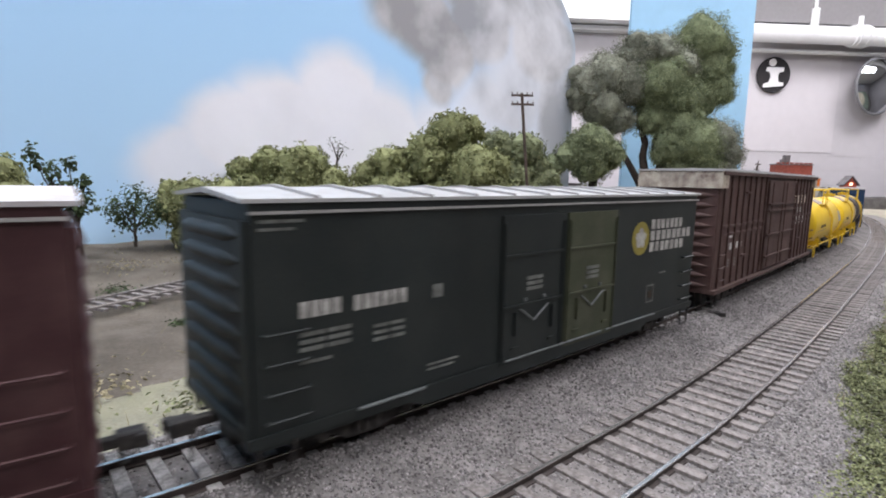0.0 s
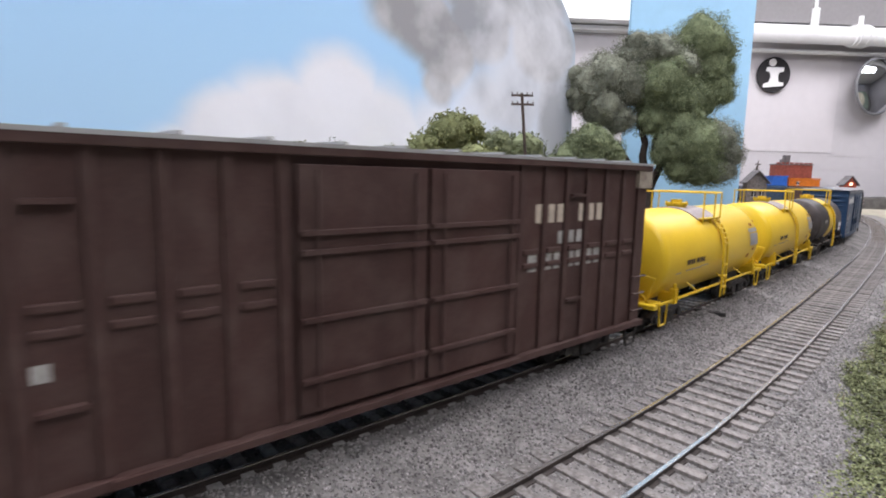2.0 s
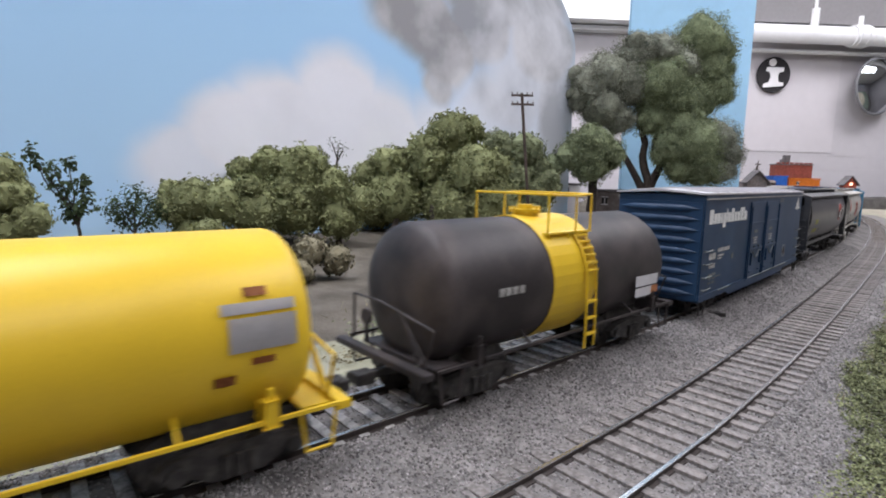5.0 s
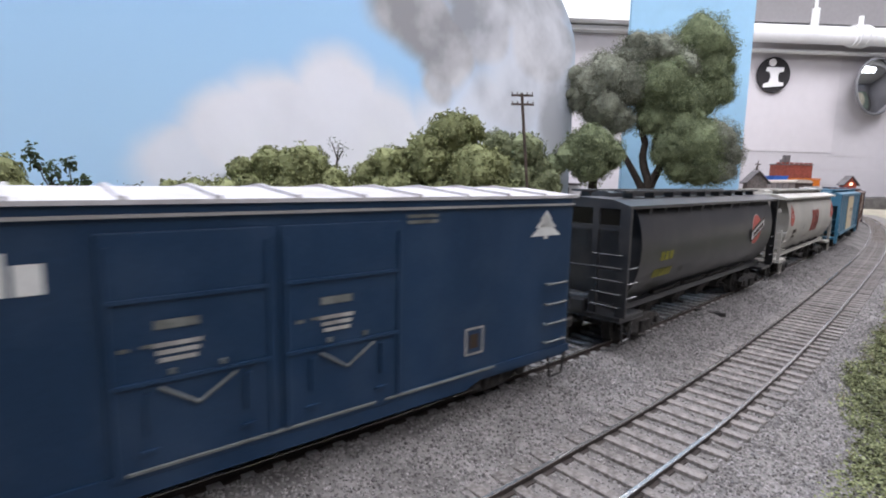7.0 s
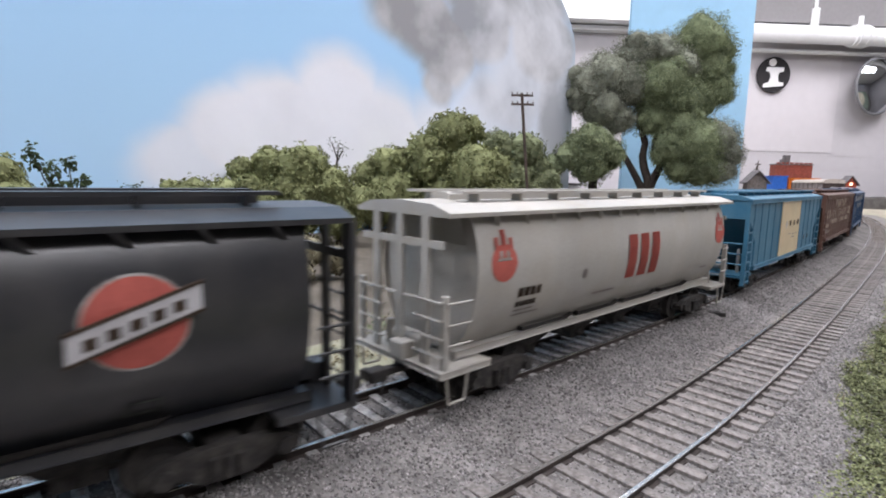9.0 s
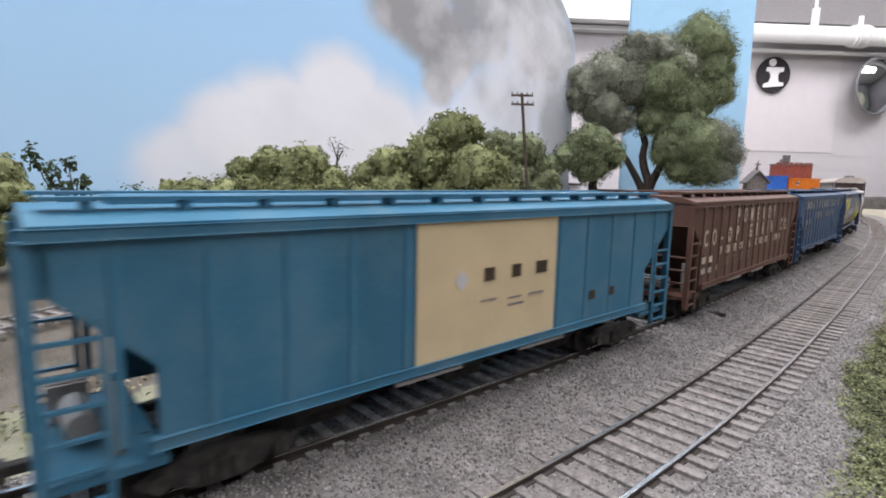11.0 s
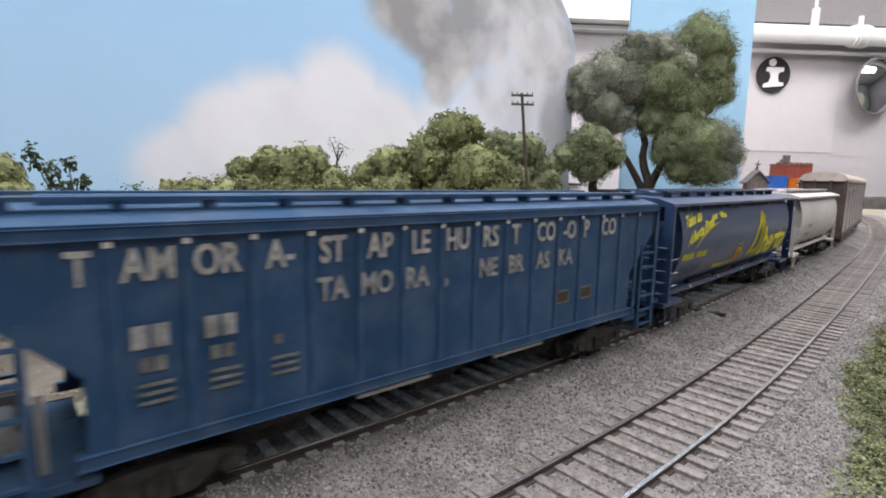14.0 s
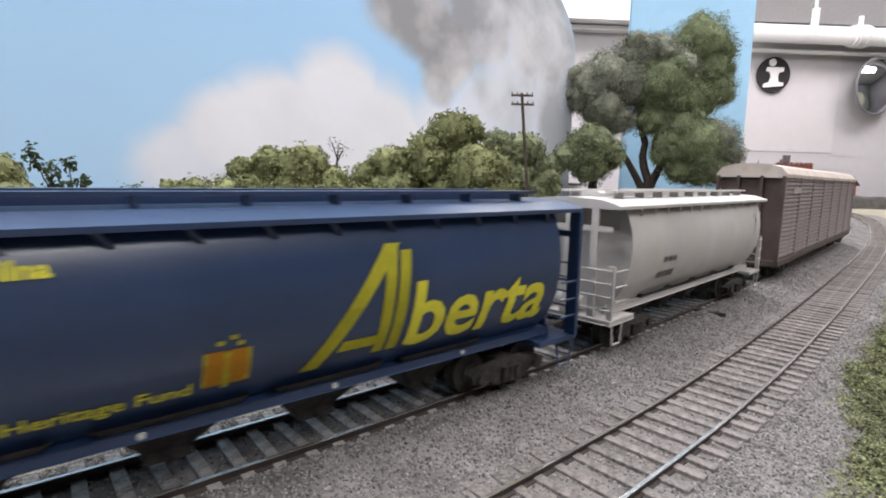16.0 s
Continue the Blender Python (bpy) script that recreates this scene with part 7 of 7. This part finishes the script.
def brown_hopper():
    half = 0.0855
    pitch = 0.0104
    posts = [-0.0732 + k * pitch for k in range(15)]
    car = sided_hopper("brown ribbed covered hopper with pale lettering", half, M_HOPBROWN, posts, 0.00035)
    y = -0.0180
    spread_words([("P", -0.0302), ("O", -0.0200), ("M", -0.0098), ("E", 0.0007), ("R", 0.0109), ("O", 0.0213), ("Y", 0.0312)], M_LETTERCREAM, car, 0.0378, 0.0092, y, 0.66)
    spread_words([("C", -0.0702), ("O", -0.0606), ("-", -0.0510), ("O", -0.0408), ("P", -0.0298), ("G", -0.0094), ("R", 0.0012), ("A", 0.0115), ("I", 0.0203), ("N", 0.0286), ("C", 0.0490), ("O.", 0.0580)], M_LETTERCREAM, car, 0.0301, 0.0092, y, 0.66)
    spread_words([("P", -0.0507), ("OM", -0.0418), ("ER", -0.0316), ("OY", -0.0222), ("&", -0.0091), ("K", 0.0015), ("NO", 0.0103), ("KE", 0.0200), ("I", 0.0328), ("OW", 0.0396), ("A", 0.0476)], M_LETTERCREAM, car, 0.0253, 0.0046, y, 0.80)
    bars(M_LETTERCREAM, car, y, letter_blocks(-0.0730, -0.0685, 0.0232, 0.0258, 2) + letter_blocks(-0.0652, -0.0607, 0.0230, 0.0256, 2) + [(-0.0556, -0.0547, 0.0188, 0.0208)])
    bars(M_LETTERDIM, car, y, letter_blocks(-0.0730, -0.0685, 0.0190, 0.0213, 2) + letter_blocks(-0.0652, -0.0607, 0.0187, 0.0210, 2))
    bars(M_HOPBROWNFADE, car, y, [(-0.0445 + k * pitch, -0.0395 + k * pitch, 0.0228 - j * 0.0014, 0.0234 - j * 0.0014) for k in range(4) for j in range(3)] + [(0.0545, 0.0600, 0.0250 - j * 0.0016, 0.0255 - j * 0.0016) for j in range(4)])
    # worn pale sill edge with its highlight, coloured on as one thin bar
    bars(M_HOPBROWNFADE, car, -0.0178, [(-0.0680, 0.0680, 0.0139, 0.0144)])
    bars(M_LETTERCREAM, car, y - 0.0002, [(x - 0.0005, x + 0.0005, 0.0450, 0.0459) for x in posts])
    return car


def blue_hopper():
    half = 0.0875
    pitch = 0.0103
    posts = [-0.0687 + k * pitch for k in range(15)]
    car = sided_hopper("mid blue ribbed covered hopper with white lettering", half, M_HOPBLUE, posts, 0.00035)
    y = -0.0180
    spread_words([("T", -0.0722), ("AM", -0.0638), ("OR", -0.0538), ("A-", -0.0436), ("ST", -0.0334), ("AP", -0.0231), ("LE", -0.0127), ("HU", -0.0023), ("RS", 0.0082), ("T", 0.0170), ("CO", 0.0289), ("-O", 0.0390), ("P", 0.0470), ("CO", 0.0583)], M_LETTERDIM, car, 0.0396, 0.0068, y, 0.74)
    spread_words([("TA", -0.0334), ("MO", -0.0236), ("RA", -0.0135), (",", -0.0055), ("NE", 0.0077), ("BR", 0.0176), ("AS", 0.0278), ("KA", 0.0378)], M_LETTERWORN, car, 0.0324, 0.0062, y, 0.78)
    bars(M_LETTERWORN, car, y, letter_blocks(-0.0665, -0.0608, 0.0292, 0.0328, 2) + letter_blocks(-0.0562, -0.0508, 0.0292, 0.0328, 2))
    bars(M_LETTERFAINT, car, y, letter_blocks(-0.0655, -0.0615, 0.0255, 0.0278, 2) + letter_blocks(-0.0555, -0.0515, 0.0255, 0.0278, 2) + [(-0.0450, -0.0435, 0.0260, 0.0278)] + [(-0.0660 + 0.0103 * c, -0.0610 + 0.0103 * c, 0.0232 - 0.0014 * k, 0.0238 - 0.0014 * k) for c in range(3) for k in range(3)])
    for x in (0.0345, 0.0455):
        bars(M_LETTERFAINT, car, y, [(x, x + 0.0004, 0.0215, 0.0252), (x + 0.0052, x + 0.0056, 0.0215, 0.0252), (x, x + 0.0056, 0.0215, 0.0219), (x, x + 0.0056, 0.0248, 0.0252)])
        bars(M_INK, car, y, [(x + 0.0006, x + 0.0050, 0.0221, 0.0246)])
    # sill highlight and wear between the posts, coloured on as pale bars
    bars(M_LETTERDIM, car, y - 0.0002, [(-0.0700 + k * pitch, -0.0622 + k * pitch, 0.0139, 0.0144) for k in range(14)])
    bars(M_LETTER, car, y - 0.0002, [(x - 0.0005, x + 0.0005, 0.0446, 0.0455) for x in posts])
    return car


def auto_rack():
    half, hw, z0, eave = 0.1495, 0.0178, 0.0120, 0.0600
    car = thing("auto_rack", "grey brown autorack car with tan arched roof", "autorack", "freight cars of the train")
    bm = bmesh.new()
    box(bm, -half + 0.004, half - 0.004, -hw + 0.0016, hw - 0.0016, z0, eave)
    part("body", bm, M_RACK, car)
    bm = bmesh.new()
    prof = [(-hw - 0.0003, eave - 0.001), (-hw - 0.0003, eave + 0.001), (-0.0150, eave + 0.0048), (-0.0090, eave + 0.0066), (0, eave + 0.0072), (0.0090, eave + 0.0066), (0.0150, eave + 0.0048), (hw + 0.0003, eave + 0.001), (hw + 0.0003, eave - 0.001)]
    extrude(bm, prof, -half, half)
    part("roof", bm, M_RACKROOF, car, "tan arched roof")
    bm = bmesh.new()
    box(bm, -half, half, -hw, hw, z0 - 0.0035, z0, 0.0005)
    part("deck", bm, M_RACKEND, car)
    posts = [-half + 0.002 + k * (2 * half - 0.004) / 7 for k in range(8)]
    first = None
    for x in posts:
        if first is None:
            bm = bmesh.new()
            box(bm, -0.0007, 0.0007, -hw + 0.0001, -hw + 0.002, z0, eave)
            first = part("side_post", bm, M_RACK, car)
            first.matrix_basis = pose(x, 0, 0)
        else:
            again(first, car, pose(x, 0, 0))
        again(first, car, pose(x, 0, 0, 0, 0, 180))
    first = None
    for a, b in zip(posts, posts[1:]):
        for k in range(19):
            z = z0 + 0.002 + k * (eave - z0 - 0.004) / 18
            if first is None:
                bm = bmesh.new()
                extrude(bm, [(-hw + 0.0015, -0.0011), (-hw + 0.0004, -0.0006), (-hw + 0.0004, 0.0006), (-hw + 0.0015, 0.0011)], 0.0006, (b - a) - 0.0006)
                first = part("panel_slat", bm, M_RACK, car)
                first.matrix_basis = pose(a, 0, z)
            else:
                again(first, car, pose(a, 0, z))
    for sign in (-1, 1):
        bm = bmesh.new()
        for y in (-hw + 0.001, hw - 0.001, -0.006, 0.006):
            box(bm, sign * half - 0.0008, sign * half + 0.0008, y - 0.0008, y + 0.0008, z0, eave)
        part("end_frame", bm, M_RACKEND, car)
        bm = bmesh.new()
        box(bm, sign * (half - 0.0042), sign * (half - 0.0020), -hw + 0.0005, hw - 0.0005, z0, eave)
        part("end_door", bm, M_RACKEND, car)
    bars(M_LETTERDIM, car, -hw - 0.0002, [(-0.128, -0.106, 0.0500, 0.0535)])
    underframe(car, half, z0 - 0.003)
    running_gear(car, half, 0.032)
    return car


# front end, rear end along the line at the start, in metres
TRAIN = [
    (-0.2450, -0.0700, maroon_boxcar), (-0.0500, 0.1210, green_boxcar), (0.1470, 0.3430, ribbed_boxcar),
    (0.3530, 0.4750, lambda: tank_car("bright yellow tank car with grey placards", M_YELLOW)),
    (0.4885, 0.6105, lambda: tank_car("bright yellow tank car with grey placards", M_YELLOW)),
    (0.6310, 0.7450, dark_tank_car), (0.7700, 0.9410, blue_boxcar), (0.9690, 1.1410, black_hopper), (1.1610, 1.3310, grey_hopper),
    (1.3570, 1.5330, teal_hopper), (1.5530, 1.7240, brown_hopper), (1.7340, 1.9090, blue_hopper), (1.9200, 2.0990, navy_hopper),
    (2.1160, 2.2720, white_hopper), (2.3065, 2.6055, auto_rack)]
TRAIN_CARS = [(a, b, make()) for a, b, make in TRAIN]


def travelled(t):
    return float(np.interp(t, np.arange(33) * 0.5, ROLLED))


def car_pose(a, b, t):
    mid, reach = (a + b) / 2 - travelled(t), (b - a) / 2 - 0.025
    xa, ya, _ = on_line(mid - reach)
    xb, yb, _ = on_line(mid + reach)
    return pose((xa + xb) / 2, (ya + yb) / 2, 0, 0, 0, math.degrees(math.atan2(yb - ya, xb - xa)))


def motions():
    """The train rolls by; its wheels turn with it."""
    for a, b, car in TRAIN_CARS:
        walk(car, [(k * 0.5, car_pose(a, b, k * 0.5)) for k in range(33)])
    for w, x in WHEELS:
        walk(w, [(k / 15, pose(x, 0, 0.0053, 0, -math.degrees(travelled(k / 15) / 0.0053))) for k in range(241)])

motions()
